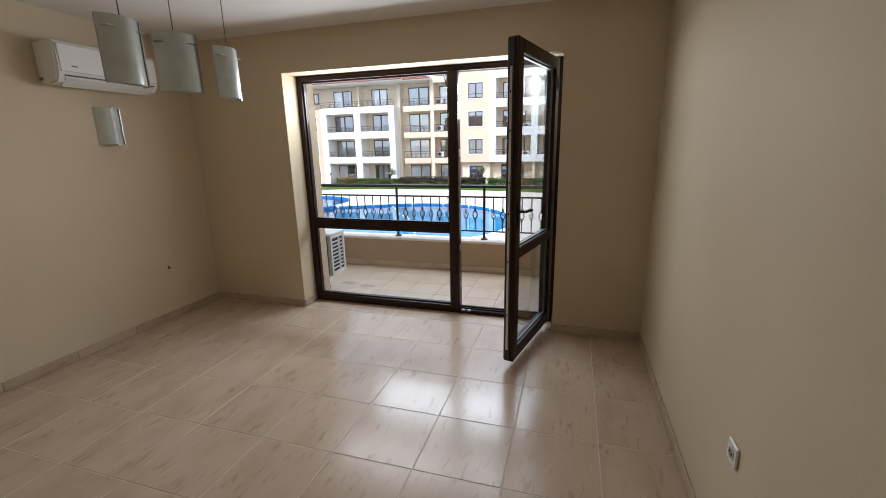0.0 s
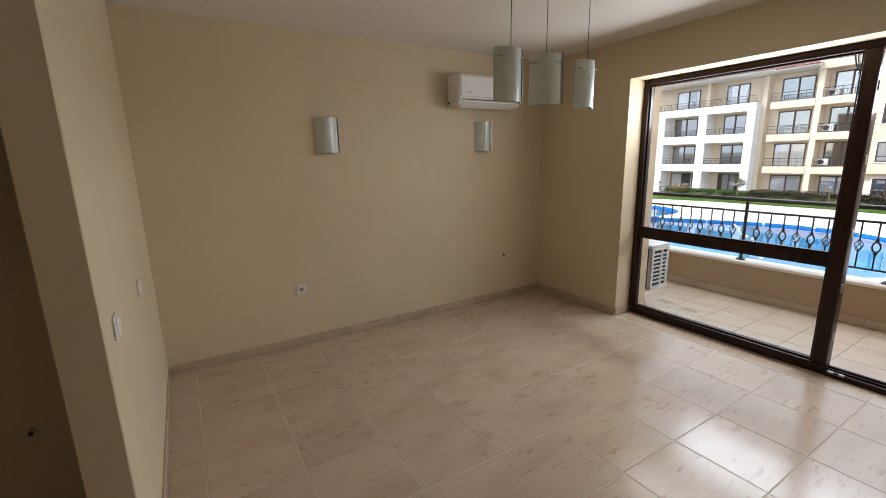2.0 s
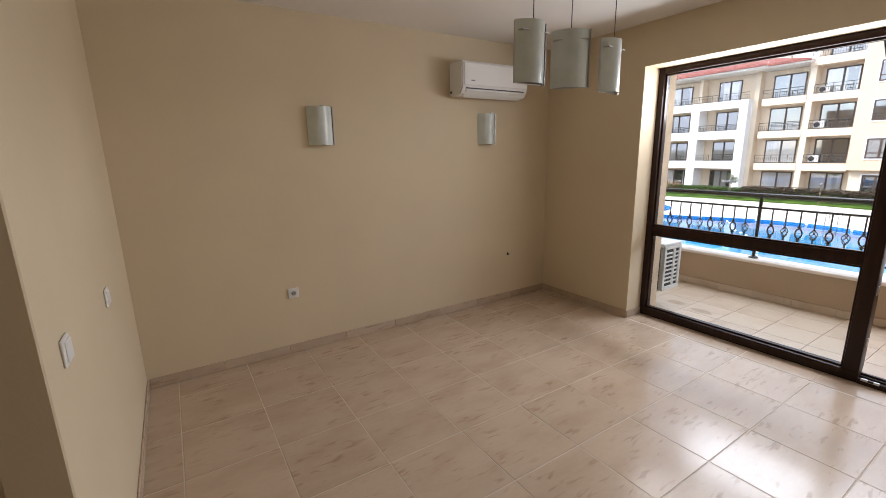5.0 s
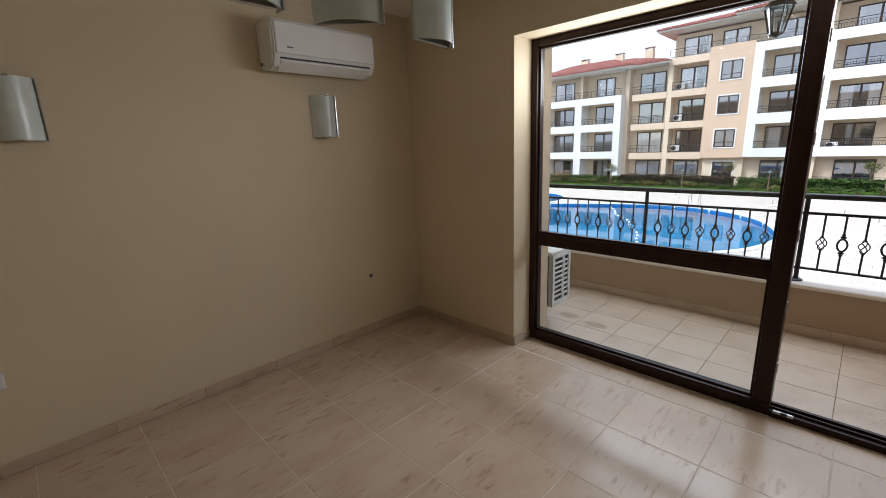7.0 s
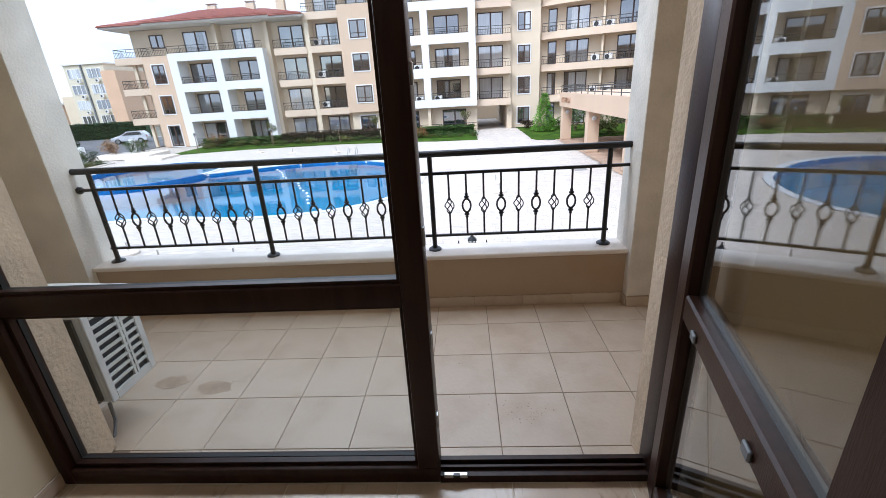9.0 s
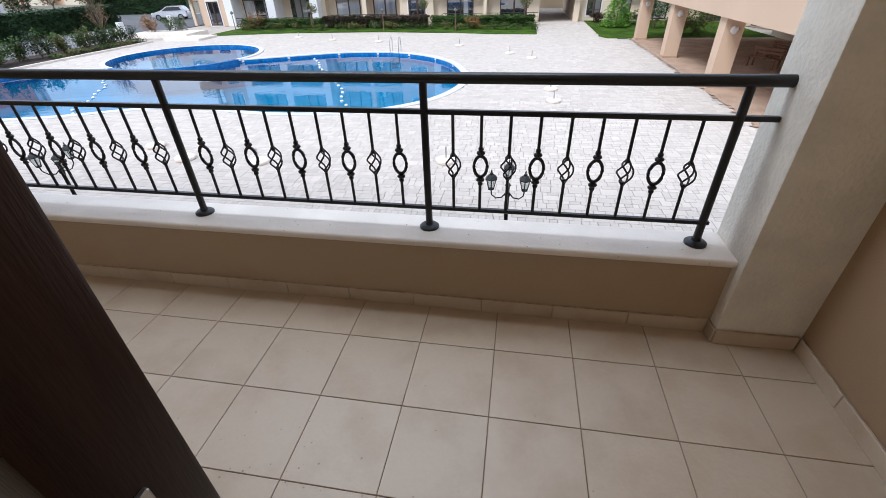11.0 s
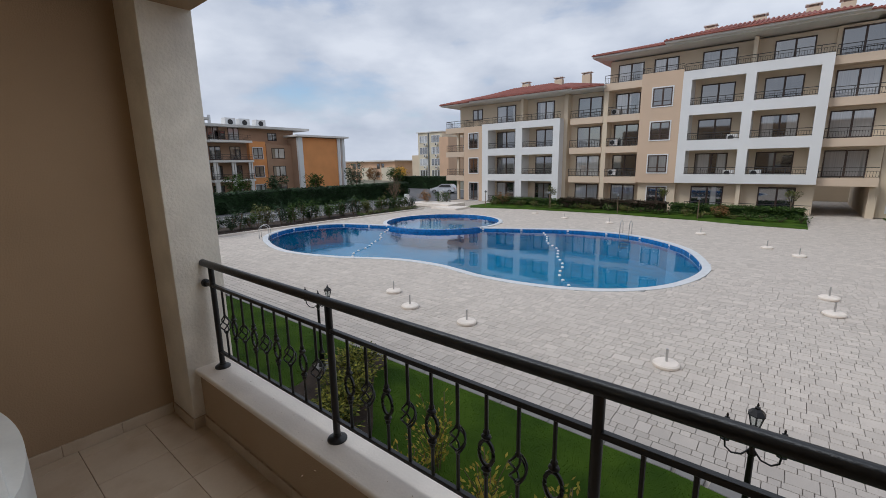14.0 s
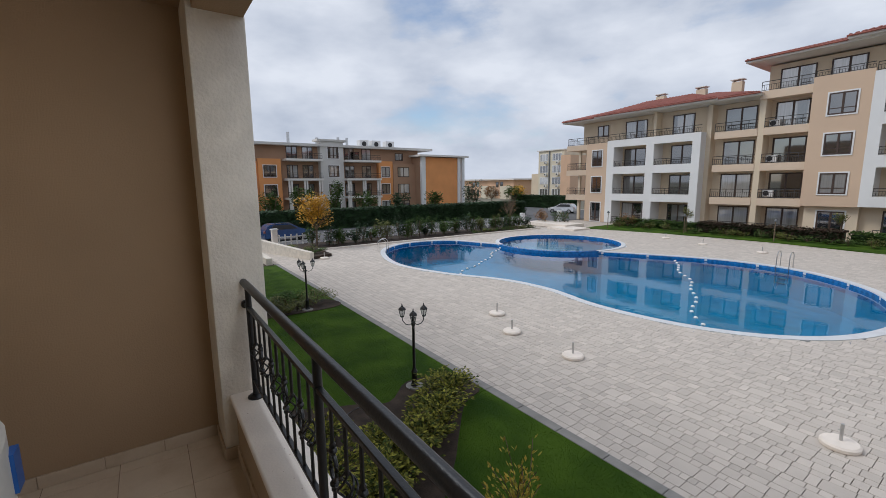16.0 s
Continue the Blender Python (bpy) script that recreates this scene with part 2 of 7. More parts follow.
M_EARTH = mat("far_ground", (0.16, 0.15, 0.11), 0.95, var=0.3, scale=0.05, fine=0.1)
M_ASPH = mat("asphalt", (0.11, 0.11, 0.115), 0.9, var=0.15, scale=0.6, bump=0.3, fine=0.1)
M_POOLT = mat("blue_pool_tile", (0.009, 0.255, 0.465), 0.25, var=0.12, scale=1.5, fine=0.08)
M_POOLB = mat("dark_blue_pool_tile", (0.015, 0.14, 0.38), 0.25, var=0.3, scale=6, fine=0.2)
M_RIM = mat("white_pool_coping", (0.62, 0.64, 0.66), 0.6, var=0.05, scale=3, fine=0.04)
M_WATER = glass_mat("pool_water", (0.45, 0.87, 0.93), 1.333, 0.0, 0.06, 2.0, 1.0)
M_FAC = mat("facade_tan_render", (0.58, 0.43, 0.31), 0.85, var=0.03, scale=0.4, fine=0.03)
M_FACL = mat("facade_cream_render", (0.64, 0.535, 0.40), 0.85, var=0.04, scale=0.4, fine=0.03)
M_FACW = mat("facade_white_render", (0.70, 0.70, 0.695), 0.8, var=0.03, scale=0.4, fine=0.02)
M_SLAB = mat("facade_slab_render", (0.62, 0.49, 0.37), 0.85, var=0.03, scale=0.4, fine=0.03)
M_WFRAME = mat("brown_window_frame", (0.05, 0.028, 0.02), 0.5, var=0.1, fine=0.05)
M_RAILF = mat("balcony_rail_iron", (0.045, 0.042, 0.04), 0.5, 0.2, fine=0.05)
M_ROOF = mat("red_clay_roof", (0.27, 0.085, 0.062), 0.7, var=0.18, scale=1.2, bump=0.4, bscale=6, fine=0.15)
M_EAVE = mat("white_eave", (0.70, 0.67, 0.63), 0.7, var=0.03, fine=0.02)
M_ORANGE = mat("orange_render", (0.72, 0.31, 0.11), 0.85, var=0.05, scale=0.5, fine=0.03)
M_BROWNR = mat("brown_render", (0.38, 0.235, 0.15), 0.85, var=0.06, scale=0.5, fine=0.03)
M_GREYR = mat("grey_render", (0.60, 0.58, 0.55), 0.85, var=0.04, scale=0.5, fine=0.03)
M_CREAM = mat("cream_render", (0.62, 0.56, 0.44), 0.85, var=0.04, scale=0.5, fine=0.03)
M_PINK = mat("pale_peach_render", (0.60, 0.40, 0.27), 0.85, var=0.04, scale=0.5, fine=0.03)
M_BRICKP = mat("brown_paving", (0.42, 0.295, 0.21), 0.85, var=0.15, scale=1.0, fine=0.1)
M_LEAFD = mat("hedge_leaf", (0.024, 0.058, 0.018), 0.7, var=0.4, scale=0.9, island=0.35)
M_LEAFG = mat("shrub_leaf", (0.060, 0.108, 0.024), 0.75, spec=0.2, var=0.3, scale=1.2, island=0.35)
M_LEAFY = mat("yellow_green_leaf", (0.24, 0.22, 0.035), 0.6, var=0.35, scale=2.5, island=0.4, col2=(0.07, 0.11, 0.02))
M_SPRAY = mat("yellow_green_spray", (0.30, 0.285, 0.045), 0.8, spec=0.15, var=0.1, scale=5.0, island=0.45, col2=(0.035, 0.055, 0.012), lo=0.40, hi=0.58)
M_SPARSE = mat("yellowing_leaf", (0.60, 0.38, 0.06), 0.8, spec=0.15, var=0.3, scale=3.0, island=0.35, col2=(0.30, 0.30, 0.05))
M_LEAFGOLD = mat("golden_leaf", (0.62, 0.36, 0.03), 0.6, var=0.2, scale=1.0, island=0.3)
M_LEAFR = mat("russet_leaf", (0.085, 0.035, 0.025), 0.7, var=0.4, scale=0.6, island=0.35, col2=(0.05, 0.045, 0.02))
M_LEAFO = mat("orange_leaf", (0.27, 0.14, 0.05), 0.7, var=0.2, scale=1.0, island=0.3)
M_CONIF = mat("bright_conifer", (0.16, 0.34, 0.035), 0.7, var=0.3, scale=1.0, island=0.3)
M_BARK = mat("bark", (0.16, 0.115, 0.075), 0.9, var=0.3, scale=6, bump=0.8, bscale=40, fine=0.1)
M_WOOD = mat("brown_bench_wood", (0.20, 0.085, 0.035), 0.5, var=0.2, scale=4, fine=0.1, stretch=(1, 8, 8))
M_CARB = mat("blue_car_paint", (0.03, 0.08, 0.22), 0.25, 0.3, fine=0.02, coat=0.6)
M_CARW = mat("silver_car_paint", (0.55, 0.56, 0.58), 0.25, 0.4, fine=0.02, coat=0.6)
M_TYRE = mat("tyre_rubber", (0.015, 0.015, 0.015), 0.8, fine=0.1)
M_SEA = mat("sea_water", (0.22, 0.30, 0.36), 0.35, var=0.05, scale=0.01, fine=0.03)
M_HILL = mat("far_shore", (0.24, 0.28, 0.33), 0.9, var=0.15, scale=0.02, fine=0.05)


def pane_mat(name, dark, light, curtain):
    """Window pane of a far house: gloss over a dim room, with pale curtains behind some panes."""
    m = mat(name, dark, 0.05, var=0.2, scale=0.4, fine=0.05, spec=1.0, coat=1.0)
    m.node_tree.nodes["Principled BSDF"].inputs["Coat IOR"].default_value = 2.5
    N, L = m.node_tree.nodes, m.node_tree.links
    b = N["Principled BSDF"]
    info, ramp, mx = N.new("ShaderNodeObjectInfo"), N.new("ShaderNodeMapRange"), N.new("ShaderNodeMixRGB")
    ramp.inputs[1].default_value, ramp.inputs[2].default_value = curtain, curtain + 0.25
    geo, mp, wv = N.new("ShaderNodeNewGeometry"), N.new("ShaderNodeMapping"), N.new("ShaderNodeTexNoise")
    mp.inputs["Scale"].default_value = (14, 14, 0.25)
    L.new(geo.outputs["Position"], mp.inputs[0])
    L.new(mp.outputs[0], wv.inputs[0])
    wv.inputs["Scale"].default_value = 1.0
    cm = N.new("ShaderNodeMixRGB")
    cm.inputs[1].default_value = (*[c * 0.55 for c in light], 1)
    cm.inputs[2].default_value = (*light, 1)
    L.new(wv.outputs[0], cm.inputs[0])
    old = b.inputs["Base Color"].links[0].from_socket
    L.new(info.outputs["Random"], ramp.inputs[0])
    mp2, drawn, edge, both = N.new("ShaderNodeMapping"), N.new("ShaderNodeTexNoise"), N.new("ShaderNodeMapRange"), N.new("ShaderNodeMath")
    mp2.inputs["Scale"].default_value = (1, 1, 0.02)
    drawn.inputs["Scale"].default_value, drawn.inputs["Detail"].default_value = 0.9, 0.0
    edge.inputs[1].default_value, edge.inputs[2].default_value = 0.42, 0.46
    both.operation = "MULTIPLY"
    L.new(geo.outputs["Position"], mp2.inputs[0])
    L.new(mp2.outputs[0], drawn.inputs[0])
    L.new(drawn.outputs[0], edge.inputs[0])
    L.new(ramp.outputs[0], both.inputs[0])
    L.new(edge.outputs[0], both.inputs[1])
    L.new(both.outputs[0], mx.inputs[0])
    L.new(old, mx.inputs[1])
    L.new(cm.outputs[0], mx.inputs[2])
    L.new(mx.outputs[0], b.inputs["Base Color"])
    return m


M_PANE = pane_mat("far_window_pane", (0.016, 0.018, 0.022), (0.52, 0.53, 0.53), 0.36)


# ---- mesh helpers ----
def bx(bm, x0, y0, z0, x1, y1, z1, bevel=0.0, seg=1):
    r = bmesh.ops.create_cube(bm, size=1.0, matrix=Matrix.Translation(((x0 + x1) / 2, (y0 + y1) / 2, (z0 + z1) / 2)) @ Matrix.Diagonal((abs(x1 - x0), abs(y1 - y0), abs(z1 - z0), 1)))
    if bevel:
        es = list({e for v in r["verts"] for e in v.link_edges})
        bmesh.ops.bevel(bm, geom=es, offset=bevel, segments=seg, affect="EDGES", profile=0.5)
    return bm


def B(*a, bevel=0.0, seg=1):
    return bx(bmesh.new(), *a, bevel=bevel, seg=seg)


def boxes(*rows):
    bm = bmesh.new()
    for r in rows:
        bx(bm, *r)
    return bm


def cyl(bm, p0, p1, r, r2=None, seg=10, caps=True):
    p0, p1 = Vector(p0), Vector(p1)
    d = p1 - p0
    m = Matrix.Translation((p0 + p1) / 2) @ d.to_track_quat("Z", "Y").to_matrix().to_4x4()
    bmesh.ops.create_cone(bm, cap_ends=caps, segments=seg, radius1=r, radius2=r if r2 is None else r2, depth=d.length, matrix=m)
    return bm


def tube(bm, pts, r, seg=6):
    pts = [Vector(p) for p in pts]
    rings = []
    for i, p in enumerate(pts):
        d = (pts[min(i + 1, len(pts) - 1)] - pts[max(i - 1, 0)]).normalized()
        q = d.to_track_quat("Z", "Y")
        rings.append([bm.verts.new(p + q @ Vector((r * math.cos(k * math.tau / seg), r * math.sin(k * math.tau / seg), 0))) for k in range(seg)])
    for a, b in zip(rings, rings[1:]):
        for k in range(seg):
            bm.faces.new((a[k], a[(k + 1) % seg], b[(k + 1) % seg], b[k]))
    bm.faces.new(rings[0][::-1])
    bm.faces.new(rings[-1])
    return bm


def lathe(bm, prof, at=(0, 0, 0), seg=16):
    """A turned solid: (radius, height) from bottom to top about the upright through at."""
    x, y, z = at
    rings = [[bm.verts.new((x + r * math.cos(k * math.tau / seg), y + r * math.sin(k * math.tau / seg), z + h)) for k in range(seg)] for r, h in prof]
    for a, b in zip(rings, rings[1:]):
        for k in range(seg):
            bm.faces.new((a[k], a[(k + 1) % seg], b[(k + 1) % seg], b[k]))
    bm.faces.new(rings[0][::-1])
    bm.faces.new(rings[-1])
    return bm


def prism(bm, outline, z0, z1):
    """An upright solid over a closed outline in plan."""
    lo = [bm.verts.new((x, y, z0)) for x, y in outline]
    hi = [bm.verts.new((x, y, z1)) for x, y in outline]
    n = len(lo)
    for k in range(n):
        bm.faces.new((lo[k], lo[(k + 1) % n], hi[(k + 1) % n], hi[k]))
    bm.faces.new(lo[::-1])
    bm.faces.new(hi)
    return bm


def mesh_of(name, bm, material, smooth=False):
    me = bpy.data.meshes.new(name)
    bmesh.ops.recalc_face_normals(bm, faces=bm.faces)
    bm.to_mesh(me)
    bm.free()
    me.materials.append(material)
    if smooth:
        me.shade_smooth()
        me.set_sharp_from_angle(angle=radians(35))
    return me


def part(name, bm, material, parent, label="", smooth=False, category="", kind=""):
    ob = new(name, bm if isinstance(bm, bpy.types.Mesh) else mesh_of(name, bm, material, smooth))
    ob.parent = parent
    if parent is not None and parent.type == "EMPTY":
        ob.matrix_parent_inverse = parent.matrix_basis.inverted()
    return tagged(ob, label, category, "", kind)


def thing(name, at, label, category, group=""):
    e = new(name)
    e.empty_display_size = 0.1
    e.matrix_basis = Matrix.Translation(at)
    return tagged(e, label, category, group)


def struct(name, bm, material, label, smooth=False):
    return tagged(new(name, mesh_of(name, bm, material, smooth)), label, name.split("_")[0], "", "structure")


def solid(name, bm, material, label, category, group="", smooth=False):
    return tagged(new(name, mesh_of(name, bm, material, smooth)), label, category, group)


def soup(name, verts, faces, material):
    me = bpy.data.meshes.new(name)
    me.from_pydata(verts, [], faces)
    me.materials.append(material)
    return me



# ---- the room: walls, floor, ceiling ----
WW, RW, CH = 0.066, 4.22, 2.53   # faces of the west and east walls, ceiling height
WX0, WX1, WZ = 1.132, 3.54, 2.195   # window opening
PY, PY2, PX = -3.731, -3.853, 2.07   # partition: its two faces and its free end
NX, NY = 1.35, -4.65         # niche: back and side wall
struct("wall_west", B(-0.25, PY, -0.06, WW, 0, CH), M_WALL, "smooth beige painted wall")
wn = boxes((-0.25, 0, -0.06, WX0, 0.44, 2.62), (WX1, 0, -0.06, 4.5, 0.44, 2.62), (WX0, 0, WZ, WX1, 0.44, 2.62))
wall_n = struct("wall_north", wn, M_WALL, "beige painted wall with a wide balcony window")
struct("wall_east", B(RW, -6.2, -0.06, 4.5, 0, CH), M_WALL, "smooth beige painted wall")
struct("wall_south", B(1.1, -6.4, -0.06, 4.5, -6.2, CH), M_WALL, "beige painted wall")
struct("wall_partition", B(-0.25, PY2, -0.06, PX, PY, CH, bevel=0.004), M_WALL, "short beige partition wall")
struct("wall_niche", B(1.1, NY, -0.06, NX, PY2, CH), M_WALL, "beige niche wall behind the water heater")
struct("wall_niche_side", B(1.1, -6.2, -0.06, 2.1, NY, CH), M_WALL, "beige side wall of the niche")
struct("ceiling", B(-0.25, -6.4, CH, 4.5, 0.0, CH + 0.12), M_CEIL, "plain white painted ceiling")
floor = struct("floor", B(-0.25, -6.4, -0.2, 4.5, 0.30, -0.0014), M_GROUT, "tiled floor with pale grout joints")

# skirting tiles along the walls
def skirt(name, x0, y0, x1, y1):
    """Skirting in lengths of one tile along a wall."""
    root = tagged(new(name), "beige tile skirting along the wall", "baseboard", "", "structure")
    along_x = abs(x1 - x0) > abs(y1 - y0)
    n = max(1, round((abs(x1 - x0) if along_x else abs(y1 - y0)) / 0.45))
    for i in range(n):
        a, b = i / n, (i + 1) / n
        g = 0.0012
        if along_x:
            bm = B(x0 + (x1 - x0) * a + g, y0, 0.001, x0 + (x1 - x0) * b - g, y1, 0.07, bevel=0.002)
        else:
            bm = B(x0, y0 + (y1 - y0) * a + g, 0.001, x1, y0 + (y1 - y0) * b - g, 0.07, bevel=0.002)
        part("skirting_tile", bm, M_SKIRT, root)


skirt("baseboard_west", WW + 0.001, PY + 0.012, WW + 0.011, -0.012)
skirt("baseboard_north", WW + 0.001, -0.011, WX0 - 0.001, -0.001)
skirt("baseboard_reveal", WX0 + 0.001, 0.0, WX0 + 0.010, 0.204)
skirt("baseboard_reveal_east", WX1 - 0.010, 0.0, WX1 - 0.001, 0.204)
skirt("baseboard_north_east", WX1 + 0.001, -0.011, RW - 0.001, -0.001)
skirt("baseboard_east", RW - 0.011, -6.18, RW - 0.001, -0.012)
skirt("baseboard_partition", WW + 0.012, PY + 0.001, PX, PY + 0.011)
skirt("baseboard_niche", NX + 0.001, NY + 0.012, NX + 0.011, PY2 - 0.005)
skirt("baseboard_niche_side", NX + 0.012, NY + 0.001, 2.1, NY + 0.011)

# ---- balcony window and door ----
FY0, FY1 = 0.205, 0.30
FX0, FX1, MX0, MX1 = 1.178, 3.471, 2.602, 2.685    # clear edges of the side frames and the mullion
FZ, SZ, TZ0, TZ1 = 2.145, 0.072, 0.775, 0.853      # head, sill and transom edges
win = tagged(new("window_1"), "dark brown framed balcony window with a fixed pane and a door opening", "window", "", "structure")
for name, r in (("side_frame", (1.085, 0, FX0, FZ + 0.06)), ("side_frame", (FX1, 0, WX1, FZ + 0.06)), ("mullion", (MX0, SZ, MX1, FZ)),
                ("head_frame", (FX0, FZ, FX1, FZ + 0.06)), ("sill_frame", (FX0, 0.0, MX1, SZ))):
    part(name, B(r[0], FY0, r[1], r[2], FY1, r[3], bevel=0.006, seg=2), M_FRAME, win, smooth=True)
part("transom", B(FX0, FY0 + 0.012, TZ0, MX0, FY1 - 0.004, TZ1, bevel=0.006, seg=2), M_FRAME, win, smooth=True)
part("threshold", boxes((MX1, FY0, 0.0, FX1, FY1, 0.035), (MX1, FY0 + 0.03, 0.035, FX1, FY0 + 0.04, 0.048), (MX1, FY0 + 0.055, 0.035, FX1, FY0 + 0.075, 0.058)), M_FRAME, win, "dark metal door threshold")
for z0, z1 in ((SZ, TZ0), (TZ1, FZ)):
    p = part("pane", B(FX0 - 0.004, 0.256, z0 - 0.004, MX0 + 0.004, 0.262, z1 + 0.004), M_GLASS, win, "clear window glass")
    p.visible_shadow = False
    for k, (ya, yb) in enumerate(((FY0 + 0.026, 0.255), (0.263, 0.28))):
        w_ = 0.014 - 0.004 * k
        gk = boxes((FX0, ya, z0, FX0 + w_, yb, z1), (MX0 - w_, ya, z0, MX0, yb, z1), (FX0 + w_, ya, z0, MX0 - w_, yb, z0 + w_), (FX0 + w_, ya, z1 - w_, MX0 - w_, yb, z1))
        part("gasket" if k else "glazing_bead", gk, M_GASKET if k else M_FRAME, win, "black rubber gasket" if k else "dark brown glazing bead")
sp = part("strike_plate", B(2.70, FY0 - 0.004, 0.026, 2.79, FY0 + 0.012, 0.042, bevel=0.002), M_STEEL, win, "small steel strike plate")
part("slot", B(2.735, FY0 - 0.006, 0.030, 2.762, FY0 + 0.006, 0.0435), M_BLACKP, sp)
for z in (0.25, 0.60, 0.98, 1.45, 1.9):
    part("keeper", B(MX1 - 0.001, FY0 + 0.02, z, MX1 + 0.007, FY0 + 0.045, z + 0.06, bevel=0.002), M_STEEL, win, "steel lock keeper")

# the open leaf: local x from the hinge to the free edge
leaf = thing("door_1", (0, 0, 0), "dark brown glazed balcony door, open inwards", "door")
leaf["kind"] = "structure"
LW, LZ0, LZ1, LT = 0.862, 0.055, 2.168, 0.075
lf = bmesh.new()
for r in ((0, 0.085), (LW - 0.085, LW)):
    bx(lf, r[0], 0, LZ0, r[1], LT, LZ1, bevel=0.006)
for z in ((LZ0, LZ0 + 0.09), (LZ1 - 0.085, LZ1), (0.79, 0.868)):
    bx(lf, 0.085, 0.002, z[0], LW - 0.085, LT - 0.002, z[1], bevel=0.006)
part("leaf_frame", lf, M_FRAME, leaf, smooth=True)
part("rebate", boxes((LW, 0.012, LZ0 + 0.01, LW + 0.012, 0.048, LZ1 - 0.01)), M_BLACKP, leaf, "black rebate of the door edge")
part("lock_strip", B(LW + 0.012, 0.022, 0.15, LW + 0.0145, 0.038, 2.0), M_STEEL, leaf, "perforated steel lock strip")
for z in (0.4, 0.78, 1.0, 1.1, 1.3, 1.62, 1.85):
    part("lock_cam", B(LW + 0.0145, 0.026, z, LW + 0.019, 0.034, z + 0.016, bevel=0.002), M_BLACKP, leaf)
for z0, z1 in ((LZ0 + 0.09, 0.79), (0.868, LZ1 - 0.085)):
    p = part("pane", B(0.085, 0.028, z0, LW - 0.085, 0.034, z1), M_LEAFGLASS, leaf, "clear door glass")
    p.visible_shadow = False
    bead = boxes((0.085, 0.036, z0, 0.095, 0.05, z1), (LW - 0.095, 0.036, z0, LW - 0.085, 0.05, z1), (0.095, 0.036, z0, LW - 0.095, 0.05, z0 + 0.01), (0.095, 0.036, z1 - 0.01, LW - 0.095, 0.05, z1))
    part("glazing_bead", bead, M_GREYP, leaf, "grey glazing bead")
for x in (0.20, 0.57):
    part("drain_cap", B(x, -0.006, 0.80, x + 0.035, 0.002, 0.825, bevel=0.003), M_GREYP, leaf)
hd = bmesh.new()
bx(hd, LW - 0.06, LT, 1.025, LW - 0.03, LT + 0.010, 1.165, bevel=0.004)
cyl(hd, (LW - 0.045, LT + 0.01, 1.12), (LW - 0.045, LT + 0.05, 1.12), 0.010)
tube(hd, [(LW - 0.045, LT + 0.05, 1.12), (LW - 0.07, LT + 0.056, 1.123), (LW - 0.12, LT + 0.055, 1.121), (LW - 0.17, LT + 0.048, 1.115)], 0.011, 8)
part("handle", hd, M_BLACKP, leaf, "black lever handle", smooth=True)
for z in (0.2, 1.1, 1.95):
    part("hinge", cyl(bmesh.new(), (-0.006, LT + 0.006, z), (-0.006, LT + 0.006, z + 0.09), 0.010), M_FRAME, leaf, smooth=True)
leaf.matrix_basis = pose(3.440, 0.15, 0, 0, 0, 180 + 76.3)

# ---- wall things ----
def split_ac():
    a = thing("air_conditioner", (0.0, -0.84, 2.0), "white wall-mounted split air conditioner", "air conditioner")
    y0, y1, z0, z1 = -1.235, -0.485, 2.01, 2.295
    prof = [(0.002, z0 + 0.012), (0.10, z0), (0.165, z0 + 0.02), (0.195, z0 + 0.065), (0.205, z0 + 0.12), (0.20, z1 - 0.02), (0.18, z1), (0.002, z1)]
    bm = bmesh.new()
    ends = [[bm.verts.new((x, y, z)) for x, z in prof] for y in (y0, y1)]
    n = len(prof)
    for k in range(n):
        bm.faces.new((ends[0][k], ends[0][(k + 1) % n], ends[1][(k + 1) % n], ends[1][k]))
    bm.faces.new(ends[0])
    bm.faces.new(ends[1][::-1])
    bmesh.ops.bevel(bm, geom=[e for e in bm.edges if abs(e.verts[0].co.y - e.verts[1].co.y) < 1e-6], offset=0.012, segments=2, affect="EDGES")
    body = part("body", bm, M_WHITE, a, smooth=True)
    part("front_panel", B(0.198, y0 + 0.02, z0 + 0.085, 0.211, y1 - 0.02, z1 - 0.02, bevel=0.005), M_WHITE, a, smooth=True)
    vane = bmesh.new()
    bx(vane, -0.045, y0 + 0.05, -0.004, 0.045, y1 - 0.05, 0.004, bevel=0.003)
    bmesh.ops.transform(vane, matrix=Matrix.Translation((0.158, 0, z0 + 0.022)) @ Matrix.Rotation(radians(-38), 4, "Y"), verts=vane.verts)
    part("vane", vane, M_WHITE, a, smooth=True)
    part("slot", B(0.182, y0 + 0.045, z0 + 0.058, 0.201, y1 - 0.045, z0 + 0.066), M_BLACKP, a, "dark air slot")
    part("badge", B(0.211, y0 + 0.09, z0 + 0.12, 0.2125, y0 + 0.13, z0 + 0.128), M_GREYP, a)
    part("end_cap", B(0.02, y0 - 0.004, z0 + 0.03, 0.05, y0 + 0.002, z0 + 0.05, bevel=0.002), M_GREYP, a)
    a.matrix_basis = Matrix.Translation((WW, -0.84, 2.0))
    return a


split_ac()


def curved_plate(w, h, sag, t, seg=10):
    """An upright bowed glass plate, bulging to +y, centred on x."""
    bm = bmesh.new()
    rows = []
    for k in range(seg + 1):
        u = -1 + 2 * k / seg
        y = sag * (1 - u * u)
        rows.append([bm.verts.new((u * w / 2, yy, z)) for yy, z in ((y, 0), (y + t, 0), (y + t, h), (y, h))])
    for a, b in zip(rows, rows[1:]):
        for k in range(4):
            bm.faces.new((a[k], a[(k + 1) % 4], b[(k + 1) % 4], b[k]))
    bm.faces.new(rows[0])
    bm.faces.new(rows[-1][::-1])
    return bm


